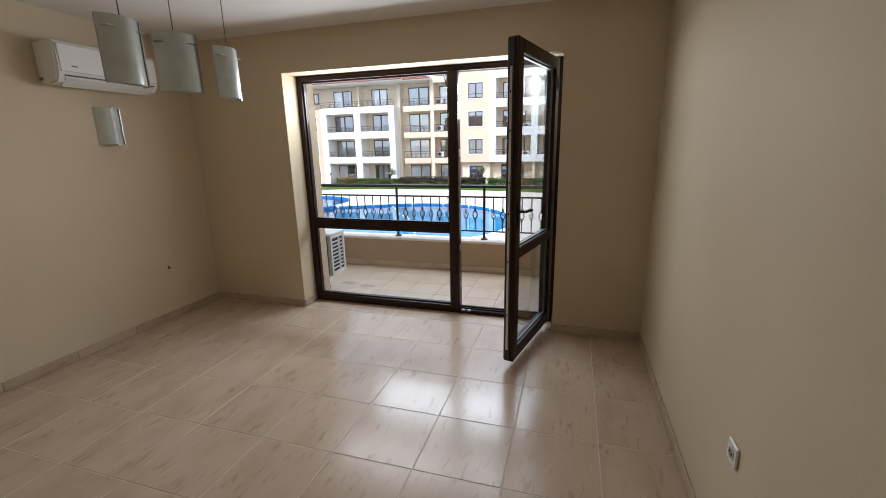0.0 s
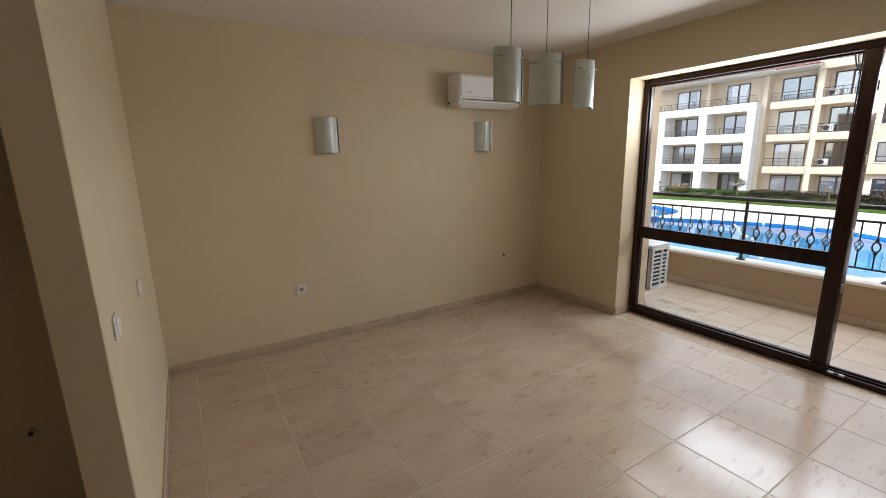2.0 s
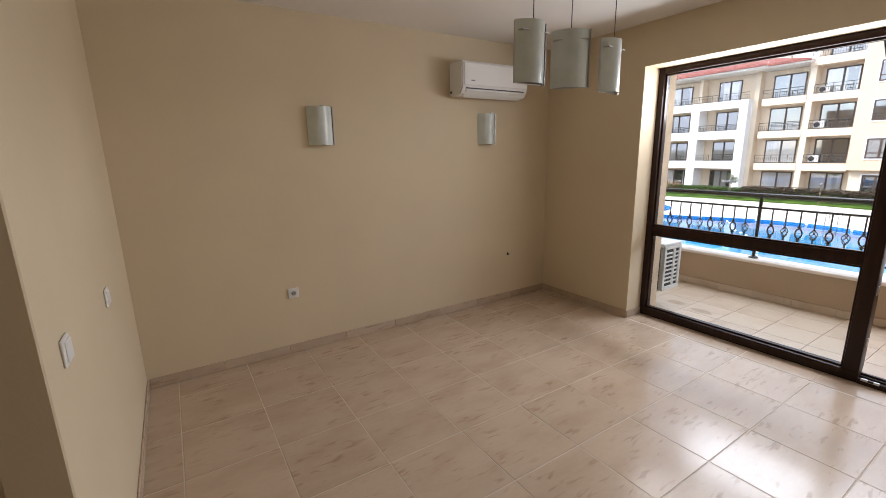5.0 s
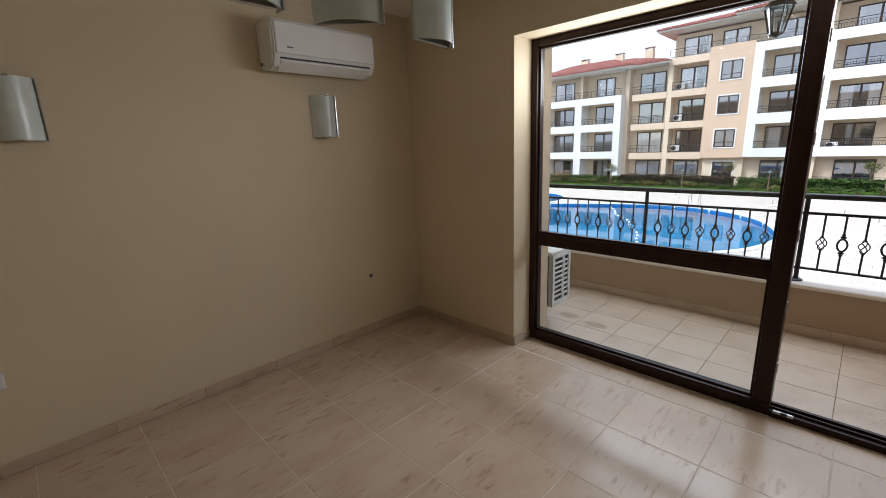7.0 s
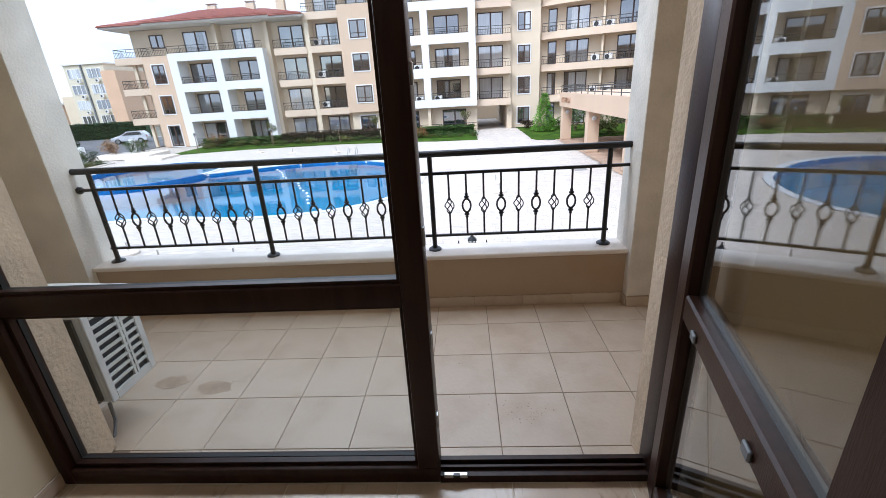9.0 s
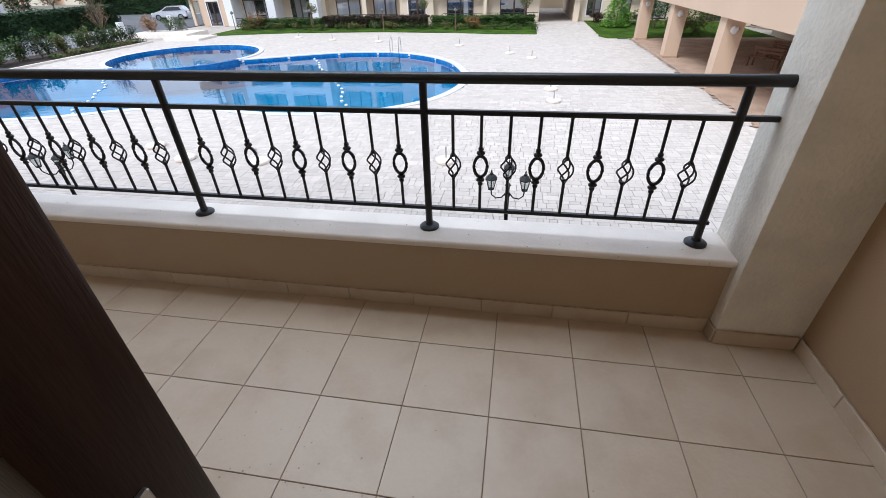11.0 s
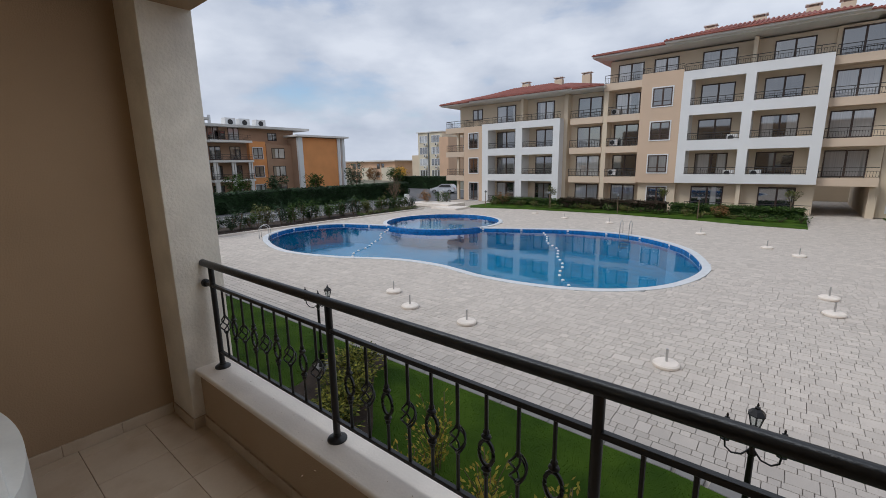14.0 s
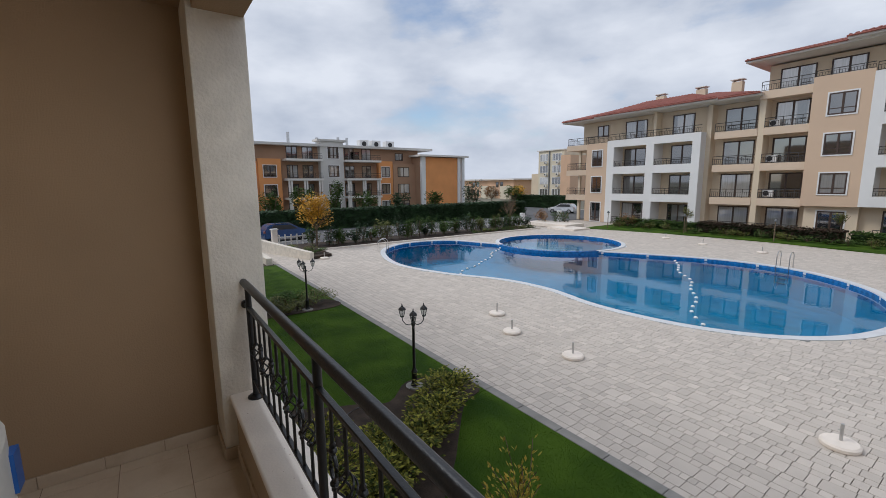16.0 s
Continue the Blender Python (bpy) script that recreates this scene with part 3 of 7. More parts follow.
# wall lamps: bowed frosted glass on a steel back
sconce = thing("wall_lamp", (0, 0, 0), "frosted bowed-glass wall lamp with steel clips", "wall lamp", "wall lamps")
part("back_plate", B(-0.075, 0.001, 0.02, 0.075, 0.022, 0.26, bevel=0.004), M_STEEL, sconce, "brushed steel back plate")
part("shade", curved_plate(0.19, 0.28, 0.075, 0.006), M_FROST, sconce, "pale green frosted glass", smooth=True)
part("side_bar", boxes((-0.1, 0.0, 0.0, -0.094, 0.022, 0.28)), M_STEEL, sconce)
for z in (-0.004, 0.276):
    part("clip", B(-0.012, 0.06, z, 0.012, 0.09, z + 0.008, bevel=0.002), M_STEEL, sconce, "small steel clip")
sconce.matrix_basis = pose(WW, -2.41, 1.608, 0, 0, -90)
copy_thing(sconce, pose(WW, -0.825, 1.608, 0, 0, -90))


# pendant lamps: two bowed glass plates back to back on a wire
def pendant():
    p = thing("pendant_lamp", (0, 0, 0), "frosted bowed-glass pendant lamp on a thin wire", "pendant lamp", "pendant lamps over the table place")
    part("shade", curved_plate(0.165, 0.24, 0.045, 0.006), M_FROST, p, "pale green frosted glass", smooth=True)
    part("back_shade", B(-0.08, -0.012, 0.0, 0.08, -0.002, 0.24, bevel=0.002), M_STEEL, p, "brushed steel back plate")
    part("side_bar", boxes((-0.087, -0.02, -0.003, -0.082, 0.014, 0.243)), M_STEEL, p)
    part("socket", cyl(bmesh.new(), (0, 0.025, 0.10), (0, 0.025, 0.2), 0.018), M_BLACKP, p)
    part("bracket", boxes((-0.078, 0.0, 0.197, 0.078, 0.04, 0.201)), M_STEEL, p)
    part("wire", cyl(bmesh.new(), (0, 0.02, 0.2), (0, 0.02, CH - 1.805), 0.0022, seg=6), M_GREYP, p, "thin black wire")
    part("ceiling_cup", lathe(bmesh.new(), [(0.03, CH - 1.805 - 0.03), (0.03, CH - 1.805)], (0, 0.02, 0)), M_STEEL, p, smooth=True)
    return p


pd = pendant()
pd.matrix_basis = pose(1.955, -2.085, 1.805, 0, 0, -88)
copy_thing(pd, pose(1.947, -1.83, 1.805, 0, 0, -130))
copy_thing(pd, pose(1.93, -1.53, 1.805, 0, 0, -82))

# ---- sockets and switches ----
def socket(m, label="white plastic wall socket low on the wall", round_hole=True):
    s = thing("wall_socket", (0, 0, 0), label, "socket", "wall sockets")
    part("plate", B(-0.04, 0, -0.04, 0.04, 0.010, 0.04, bevel=0.004), M_WHITE, s, smooth=True)
    if round_hole:
        part("well", lathe(bmesh.new(), [(0.0215, 0), (0.0215, 0.0035), (0.018, 0.0035), (0.018, 0.001)], seg=16), M_ODU, s, "pale recessed ring", smooth=True).matrix_basis = Matrix.Translation((0, 0.0095, 0)) @ Matrix.Rotation(radians(-90), 4, "X")
        part("well_floor", cyl(bmesh.new(), (0, 0.0101, 0), (0, 0.0112, 0), 0.0178, seg=16), M_WELL_SHADE, s, "well floor, grey for the shade in the recess")
        part("pin_holes", boxes((-0.012, 0.0125, -0.003, -0.007, 0.0145, 0.003), (0.007, 0.0125, -0.003, 0.012, 0.0145, 0.003)), M_BLACKP, s, "dark pin holes")
    else:
        part("rocker", B(-0.03, 0.008, -0.03, 0.03, 0.015, 0.03, bevel=0.003), M_WHITE, s, smooth=True)
    s.matrix_basis = m
    return s


socket(pose(WW, -2.725, 0.49, 0, 0, -90))
socket(pose(RW, -1.965, 0.515, 0, 0, 90), "white wall socket seen against the bare wall")
tv = thing("cable_outlet", (WW, -0.525, 0.49), "small open cable outlet in the wall", "outlet")
part("hole", cyl(bmesh.new(), (WW + 0.0005, -0.525, 0.49), (WW + 0.004, -0.525, 0.49), 0.016, seg=12), M_BLACKP, tv, "dark hole")
part("cable_end", cyl(bmesh.new(), (WW + 0.002, -0.52, 0.495), (WW + 0.02, -0.515, 0.502), 0.006, seg=8), M_WHITE, tv)
sw = socket(pose(1.87, PY, 1.01, 0, 0, 0), "white rocker light switch on the partition", False)
sw.name = "light_switch"
sw["category"] = "switch"
sw2 = socket(pose(1.03, PY, 0.93, 0, 0, 0), "white rocker light switch on the partition", False)
sw2.name = "light_switch"
sw2["category"] = "switch"

# ---- water heater in the niche ----
HX, HY, HZ, HR = 1.645, -4.247, 1.598, 0.226
wh = thing("water_heater", (1.4, HY, HZ), "white upright electric water heater with grey base", "water heater")
part("tank", lathe(bmesh.new(), [(HR - 0.01, 0.0), (HR, 0.012), (HR, 0.82), (HR - 0.03, 0.86)], (HX, HY, HZ), 40), M_HEATER, wh, smooth=True)
part("base_cap", lathe(bmesh.new(), [(0.10, -0.085), (0.15, -0.07), (HR - 0.03, -0.03), (HR - 0.008, -0.002)], (HX, HY, HZ), 40), M_GREYP, wh, "dark grey base cap", smooth=True)
pan = bmesh.new()
bmesh.ops.create_uvsphere(pan, u_segments=24, v_segments=12, radius=1.0, matrix=Matrix.Translation((HX + 0.12, HY + 0.045, HZ - 0.065)) @ Matrix.Diagonal((0.07, 0.112, 0.032, 1)))
part("control_panel", pan, M_BLACKP, wh, "black oval control panel", smooth=True)
part("knob", cyl(bmesh.new(), (HX + 0.17, HY + 0.035, HZ - 0.066), (HX + 0.197, HY + 0.035, HZ - 0.07), 0.021, seg=20), M_WHITE, wh, "white round knob", smooth=True)
part("name_mark", boxes(*[(HX + HR * 0.985 - 0.004, HY - 0.055 + i * 0.017, HZ + 0.045, HX + HR * 0.985 + 0.0015, HY - 0.043 + i * 0.017, HZ + 0.057) for i in range(5)]), M_GREYP, wh, "small grey printed mark")
part("round_badge", lathe(bmesh.new(), [(0.03, 0), (0.03, 0.003)], seg=20), M_STEEL, wh, "round silver badge").matrix_basis = Matrix.Translation((HX + HR - 0.002, HY - 0.03, HZ + 0.60)) @ Matrix.Rotation(radians(90), 4, "Y")
for z in (0.1, 0.6):
    part("wall_bracket", boxes((NX + 0.001, HY - 0.12, HZ + z, HX - HR + 0.02, HY + 0.12, HZ + z + 0.04)), M_STEEL, wh)
TAPZ = 1.168
hose1 = [(HX + 0.06, HY + 0.03, HZ - 0.08), (HX + 0.05, HY + 0.035, HZ - 0.16), (HX + 0.0, HY + 0.035, HZ - 0.26), (HX - 0.10, HY - 0.005, HZ - 0.37), (NX + 0.07, HY - 0.05, TAPZ + 0.02)]
hose2 = [(HX + 0.05, HY + 0.10, HZ - 0.075), (HX + 0.02, HY + 0.125, HZ - 0.13), (HX - 0.03, HY + 0.15, HZ - 0.19), (HX - 0.055, HY + 0.157, HZ - 0.238), (HX - 0.10, HY + 0.11, HZ - 0.31), (HX - 0.15, HY + 0.07, HZ - 0.37), (NX + 0.07, HY + 0.045, TAPZ + 0.02)]
part("hose", tube(bmesh.new(), hose1, 0.0065, 8), M_HOSE, wh, "braided steel hose", smooth=True)
part("hose", tube(bmesh.new(), hose2, 0.0065, 8), M_HOSE, wh, "braided steel hose", smooth=True)
part("valve", cyl(bmesh.new(), (HX - 0.055, HY + 0.145, HZ - 0.235), (HX - 0.055, HY + 0.18, HZ - 0.225), 0.016, seg=10), M_CHROME, wh, "small chrome valve", smooth=True)
for y in (-4.321, -4.221):
    tp = bmesh.new()
    cyl(tp, (NX, y, TAPZ), (NX + 0.006, y, TAPZ), 0.03, seg=18)
    cyl(tp, (NX + 0.006, y, TAPZ), (NX + 0.07, y, TAPZ), 0.012)
    cyl(tp, (NX + 0.055, y - 0.035, TAPZ - 0.0002), (NX + 0.055, y + 0.03, TAPZ - 0.03), 0.013)
    part("tap", tp, M_CHROME, wh, "chrome angle tap", smooth=True)
rs = thing("wall_spout", (NX, -4.377, 1.106), "round chrome wall fitting", "fitting")
part("rosette", cyl(bmesh.new(), (NX, -4.377, 1.106), (NX + 0.01, -4.377, 1.106), 0.034, seg=20), M_CHROME, rs, smooth=True)
part("stub", cyl(bmesh.new(), (NX + 0.01, -4.377, 1.106), (NX + 0.04, -4.377, 1.106), 0.014, seg=12), M_STEEL, rs, smooth=True)
dh = thing("drain_outlet", (NX, -4.581, 0.533), "open dark drain pipe end in the wall", "pipe")
part("pipe_ring", lathe(bmesh.new(), [(0.032, 0), (0.032, 0.012), (0.024, 0.012), (0.024, 0.004)], seg=20), M_GREYP, dh, smooth=True).matrix_basis = Matrix.Rotation(radians(90), 4, "Y")
part("pipe_mouth", cyl(bmesh.new(), (NX + 0.001, -4.581, 0.533), (NX + 0.005, -4.581, 0.533), 0.025, seg=16), M_BLACKP, dh, "black pipe mouth")
part("cable_loop", tube(bmesh.new(), [(NX + 0.002, -4.556, 0.543), (NX + 0.02, -4.536, 0.558), (NX + 0.02, -4.526, 0.523), (NX + 0.002, -4.546, 0.513)], 0.006), M_BLACKP, dh)
pf = thing("pipe_fitting", (NX, -4.141, 0.462), "small brass pipe fitting in the wall", "fitting")
part("nut", cyl(bmesh.new(), (NX + 0.001, -4.141, 0.462), (NX + 0.025, -4.141, 0.462), 0.016, seg=6), M_STEEL, pf)
part("plug", cyl(bmesh.new(), (NX + 0.025, -4.141, 0.462), (NX + 0.032, -4.141, 0.462), 0.009, seg=10), M_BLACKP, pf)

# ---- balcony ----
BZ = -0.052
BX0, BX1, BY0, BY1 = -0.25, 4.25, 0.44, 1.72
struct("floor_balcony", B(-0.5, 0.44, -0.30, 4.5, 1.722, BZ - 0.004), M_BGROUT, "tiled balcony floor with dark joints")
struct("wall_balcony_west", B(-0.5, 0.44, BZ - 0.004, BX0, 1.655, 2.62), M_BWALL_SHADE, "beige rendered balcony side wall, shade put into its colour")
struct("wall_balcony_east", B(BX1, 0.44, BZ - 0.004, 4.5, 1.655, 2.62), M_BWALL_SHADE, "beige rendered balcony side wall, shade put into its colour")
struct("pillar_west", B(-0.5, 1.655, BZ - 0.3, 0.09, 1.945, 2.62, bevel=0.012, seg=2), M_STUCCO, "rough cream stucco corner pillar", True)
struct("pillar_east", B(3.905, 1.655, BZ - 0.3, 4.5, 1.945, 2.62, bevel=0.012, seg=2), M_STUCCO, "rough cream stucco corner pillar", True)
struct("wall_parapet", B(0.09, 1.725, BZ - 0.3, 3.905, 1.915, 0.322), M_PARAPET, "low beige rendered balcony parapet")
struct("coping", B(0.085, 1.697, 0.322, 3.91, 1.94, 0.358, bevel=0.013, seg=3), M_COPING, "smooth cream stone coping on the parapet", True)
struct("ceiling_balcony", boxes((-0.5, 0.44, 2.62, 4.5, 1.96, 2.80), (0.09, 1.685, 2.52, 3.905, 1.935, 2.62)), M_BWALL_SHADE, "beige rendered balcony ceiling with a front beam")
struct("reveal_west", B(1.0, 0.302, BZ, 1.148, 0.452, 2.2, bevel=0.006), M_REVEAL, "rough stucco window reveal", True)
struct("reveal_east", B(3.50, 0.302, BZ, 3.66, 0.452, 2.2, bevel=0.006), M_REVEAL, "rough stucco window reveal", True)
struct("trim_sill", B(1.128, 0.301, -0.2, 3.5415, 0.44, BZ - 0.004), M_BGROUT, "tile bedding under the window")


def bskirt(name, x0, y0, x1, y1):
    root = tagged(new(name), "cream tile skirting of the balcony", "baseboard", "", "structure")
    along_x = abs(x1 - x0) > abs(y1 - y0)
    n = max(1, round((abs(x1 - x0) if along_x else abs(y1 - y0)) / 0.33))
    for i in range(n):
        a, b, g = i / n, (i + 1) / n, 0.001
        if along_x:
            bm = B(x0 + (x1 - x0) * a + g, y0, BZ, x0 + (x1 - x0) * b - g, y1, BZ + 0.075, bevel=0.003)
        else:
            bm = B(x0, y0 + (y1 - y0) * a + g, BZ, x1, y0 + (y1 - y0) * b - g, BZ + 0.075, bevel=0.003)
        part("skirting_tile", bm, M_BTILE, root)
    g = 0.002
    part("joint", B(min(x0, x1) + g, min(y0, y1) + g, BZ + 0.0752, max(x0, x1) - g, max(y0, y1), BZ + 0.077), M_FLECK, root, "dirty joint on top of the skirting")


bskirt("baseboard_parapet", 0.103, 1.713, 3.893, 1.724)
bskirt("baseboard_balcony_west", BX0 + 0.001, 0.46, BX0 + 0.012, 1.643)
bskirt("baseboard_pillar_west", BX0 + 0.012, 1.643, 0.09, 1.654)
bskirt("baseboard_pillar_west_side", 0.0905, 1.645, 0.1015, 1.724)
bskirt("baseboard_pillar_east_side", 3.894, 1.645, 3.904, 1.724)
bskirt("baseboard_pillar_east", 3.905, 1.643, BX1 - 0.012, 1.654)
bskirt("baseboard_balcony_east", BX1 - 0.012, 0.46, BX1 - 0.001, 1.643)
bskirt("baseboard_house_west", BX0 + 0.012, 0.441, 0.998, 0.453)
bskirt("baseboard_house_east", 3.662, 0.441, BX1 - 0.012, 0.453)

# railing
RY = 1.825
rail = thing("balcony_railing", (2.0, RY, 0.348), "black wrought iron balcony railing with twisted baskets and rings", "railing")
part("handrail", cyl(bmesh.new(), (0.085, RY, 1.024), (3.92, RY, 1.024), 0.022, seg=14), M_IRON, rail, smooth=True)
part("mid_rail", B(0.10, RY - 0.012, 0.883, 3.945, RY + 0.012, 0.903, bevel=0.003), M_IRON, rail)
part("bottom_rail", B(0.18, RY - 0.011, 0.445, 3.80, RY + 0.011, 0.462, bevel=0.003), M_IRON, rail)
for x in (0.10, 3.94):
    s = -1 if x < 1 else 1
    part("wall_knob", lathe(bmesh.new(), [(0.024, -0.01), (0.027, 0.0), (0.024, 0.014), (0.012, 0.02)], seg=14), M_IRON, rail, smooth=True).matrix_basis = Matrix.Translation((x, RY, 0.893)) @ Matrix.Rotation(radians(-90 * s), 4, "Y")
POSTS = (0.205, 1.40, 2.592, 3.775)
for x in POSTS:
    pb = cyl(bmesh.new(), (x, RY, 0.35), (x, RY, 1.02), 0.0165, seg=12)
    part("post", pb, M_IRON, rail, smooth=True)
    part("foot", lathe(bmesh.new(), [(0.046, 0), (0.046, 0.008), (0.036, 0.016), (0.020, 0.020), (0.019, 0.03)], (x, RY, 0.348), 18), M_IRON, rail, smooth=True)


def ring_bar():
    bm = bmesh.new()
    for z0, z1 in ((0.462, 0.593), (0.735, 0.883)):
        cyl(bm, (0, 0, z0), (0, 0, z1), 0.0068, seg=8)
    for zc in (0.603, 0.725):
        bmesh.ops.create_uvsphere(bm, u_segments=10, v_segments=6, radius=0.019, matrix=Matrix.Translation((0, 0, zc)) @ Matrix.Diagonal((1, 0.8, 0.62, 1)))
        bmesh.ops.create_uvsphere(bm, u_segments=8, v_segments=5, radius=0.012, matrix=Matrix.Translation((0, 0, zc + (0.018 if zc > 0.66 else -0.018))))
    pts = [(0.028 * math.sin(a), 0, 0.664 + 0.047 * math.cos(a)) for a in (i * math.tau / 16 for i in range(17))]
    tube(bm, pts, 0.0075, 6)
    return mesh_of("ring_baluster", bm, M_IRON, True)


def basket_bar():
    bm = bmesh.new()
    for z0, z1 in ((0.462, 0.612), (0.716, 0.883)):
        cyl(bm, (0, 0, z0), (0, 0, z1), 0.0068, seg=8)
    for zc in (0.614, 0.714):
        bmesh.ops.create_uvsphere(bm, u_segments=8, v_segments=5, radius=0.011, matrix=Matrix.Translation((0, 0, zc)))
    for k in range(4):
        pts = []
        for i in range(11):
            u = i / 10
            a = k * math.tau / 4 + u * math.pi * 0.9
            r = 0.006 + 0.026 * math.sin(math.pi * u)
            pts.append((r * math.cos(a), r * math.sin(a), 0.612 + 0.104 * u))
        tube(bm, pts, 0.0042, 5)
    return mesh_of("basket_baluster", bm, M_IRON, True)


RING, BASKET = ring_bar(), basket_bar()
for x0, x1 in zip(POSTS, POSTS[1:]):
    for i in range(9):
        x = x0 + (x1 - x0) * (i + 1) / 10
        b = part("baluster", BASKET if i % 2 == (0 if x0 != POSTS[1] else 1) else RING, M_IRON, rail)
        b.matrix_basis = Matrix.Translation((x, RY, 0))

rail.location.z += 0.010
# outdoor unit on wall brackets
odu = thing("air_conditioner_outdoor_unit", (0.83, 0.45, 0.16), "white outdoor air conditioner unit on wall brackets", "air conditioner")
OX0, OX1, OYB, OYF, OZ0, OZ1 = 0.31, 1.158, 0.485, 0.785, 0.165, 0.64
body = bmesh.new()
bx(body, OX0, OYB + 0.012, OZ0, OX1 - 0.006, OYF, OZ1 - 0.03, bevel=0.008)
part("casing", body, M_ODU, odu, smooth=True)
topo = bmesh.new()
bx(topo, OX0 - 0.008, OYB, OZ1 - 0.03, OX1 + 0.006, OYF + 0.01, OZ1, bevel=0.010, seg=2)
part("top_cover", topo, M_ODU, odu, smooth=True)
for x in (0.50, 0.68, 0.86, 1.02):
    part("top_rib", B(x, OYB + 0.05, OZ1 - 0.002, x + 0.05, OYF - 0.06, OZ1 + 0.006, bevel=0.003), M_ODU, odu, smooth=True)
frontp = bmesh.new()
n = 14
cols = []
for k in range(n + 1):
    u = k / n
    y = OYF + 0.012 + 0.07 * math.sin(math.pi * u) ** 0.7
    cols.append([frontp.verts.new((OX0 + (OX1 - OX0) * u, yy, z)) for yy, z in ((OYF, OZ0), (y, OZ0), (y, OZ1 - 0.025), (OYF, OZ1 - 0.012))])
for a, b in zip(cols, cols[1:]):
    for k in range(4):
        frontp.faces.new((a[k], a[(k + 1) % 4], b[(k + 1) % 4], b[k]))
frontp.faces.new(cols[0])
frontp.faces.new(cols[-1][::-1])
part("front_panel", frontp, M_ODU, odu, smooth=True)
part("rear_coil", B(OX0 + 0.01, OYB + 0.001, OZ0 + 0.02, OX1 - 0.03, OYB + 0.013, OZ1 - 0.035), M_FIN, odu, "dark finned rear coil")
part("side_coil", B(OX1 - 0.007, OYB + 0.03, OZ0 + 0.04, OX1 - 0.003, OYF - 0.01, OZ1 - 0.05), M_FIN, odu, "dark finned side coil")
grill = bmesh.new()
gy0, gy1, gz0, gz1 = OYB + 0.012, OYF + 0.002, OZ0, OZ1 - 0.03
gx0, gx1 = OX1 - 0.003, OX1 + 0.010
for r in ((gy0, gy0 + 0.035, gz0, gz1), (gy1 - 0.035, gy1, gz0, gz1)):
    bx(grill, gx0, r[0], r[2], gx1, r[1], r[3], bevel=0.003)
bx(grill, gx0, gy0 + 0.035, gz0, gx1, gy1 - 0.035, gz0 + 0.04)
bx(grill, gx0, gy0 + 0.035, gz1 - 0.03, gx1, gy1 - 0.035, gz1)
ym = gy0 + 0.6 * (gy1 - gy0)
bx(grill, gx0 + 0.001, ym - 0.016, gz0 + 0.04, gx1 - 0.001, ym - 0.004, gz1 - 0.03)
bx(grill, gx0 + 0.001, ym + 0.004, gz0 + 0.04, gx1 - 0.001, ym + 0.016, gz1 - 0.03)
for k in range(1, 9):
    z = gz0 + 0.04 + (gz1 - gz0 - 0.07) * k / 9
    bx(grill, gx0 + 0.002, gy0 + 0.035, z - 0.007, gx1 - 0.002, gy1 - 0.035, z + 0.007)
part("side_grille", grill, M_ODU, odu, "white slotted side grille")
part("label_sticker", B(OX0 + 0.11, OYF + 0.052, OZ1 - 0.27, OX0 + 0.20, OYF + 0.079, OZ1 - 0.10), M_BLUE, odu, "blue sticker").matrix_basis = Matrix.Identity(4)
for x in (0.56, 1.08):
    br = boxes((x - 0.02, 0.441, OZ0 - 0.028, x + 0.02, OYF + 0.02, OZ0 - 0.002), (x - 0.02, 0.441, OZ0 - 0.16, x + 0.02, 0.452, OZ0 - 0.028))
    part("bracket", br, M_STEEL, odu, "galvanised steel bracket")
part("drain_hose", tube(bmesh.new(), [(1.02, 0.62, OZ0), (1.03, 0.60, 0.09), (1.08, 0.55, 0.02), (1.10, 0.50, -0.03), (1.06, 0.47, -0.055)], 0.008), M_GREYP, odu, smooth=True)


# lantern under the balcony ceiling
def lantern_head(bm_frame, bm_roof, bm_glass, at, s=1.0):
    """Six-sided lantern standing at its foot point."""
    x, y, z = at
    for k in range(6):
        a = k * math.tau / 6
        tube(bm_frame, [(x + 0.045 * s * math.cos(a), y + 0.045 * s * math.sin(a), z + 0.03 * s), (x + 0.085 * s * math.cos(a), y + 0.085 * s * math.sin(a), z + 0.20 * s)], 0.006 * s, 4)
    lathe(bm_frame, [(0.012 * s, 0), (0.05 * s, 0.02 * s), (0.05 * s, 0.032 * s)], at, 6)
    lathe(bm_roof, [(0.10 * s, 0.195 * s), (0.10 * s, 0.205 * s), (0.06 * s, 0.25 * s), (0.03 * s, 0.27 * s), (0.03 * s, 0.29 * s), (0.010 * s, 0.30 * s), (0.014 * s, 0.32 * s), (0.003 * s, 0.35 * s)], at, 6)
    lathe(bm_glass, [(0.042 * s, 0.032 * s), (0.08 * s, 0.195 * s)], at, 6)


hl = thing("hanging_lantern", (2.33, 1.25, 2.15), "black metal lantern hanging from the balcony ceiling", "lantern")
f1, r1, g1 = bmesh.new(), bmesh.new(), bmesh.new()
lantern_head(f1, r1, g1, (2.33, 1.25, 2.13), 0.9)
part("lantern_frame", f1, M_IRON, hl)
part("lantern_roof", r1, M_IRON, hl)
part("lantern_glass", g1, M_LAMPGLASS, hl)
part("stem", cyl(bmesh.new(), (2.33, 1.25, 2.44), (2.33, 1.25, 2.62), 0.008), M_IRON, hl)
part("ceiling_rose", lathe(bmesh.new(), [(0.05, 0), (0.06, 0.02)], (2.33, 1.25, 2.60), 16), M_IRON, hl, smooth=True)

# ---- outdoors: ground ----
GZ = -3.0
rnd = random.Random(7)


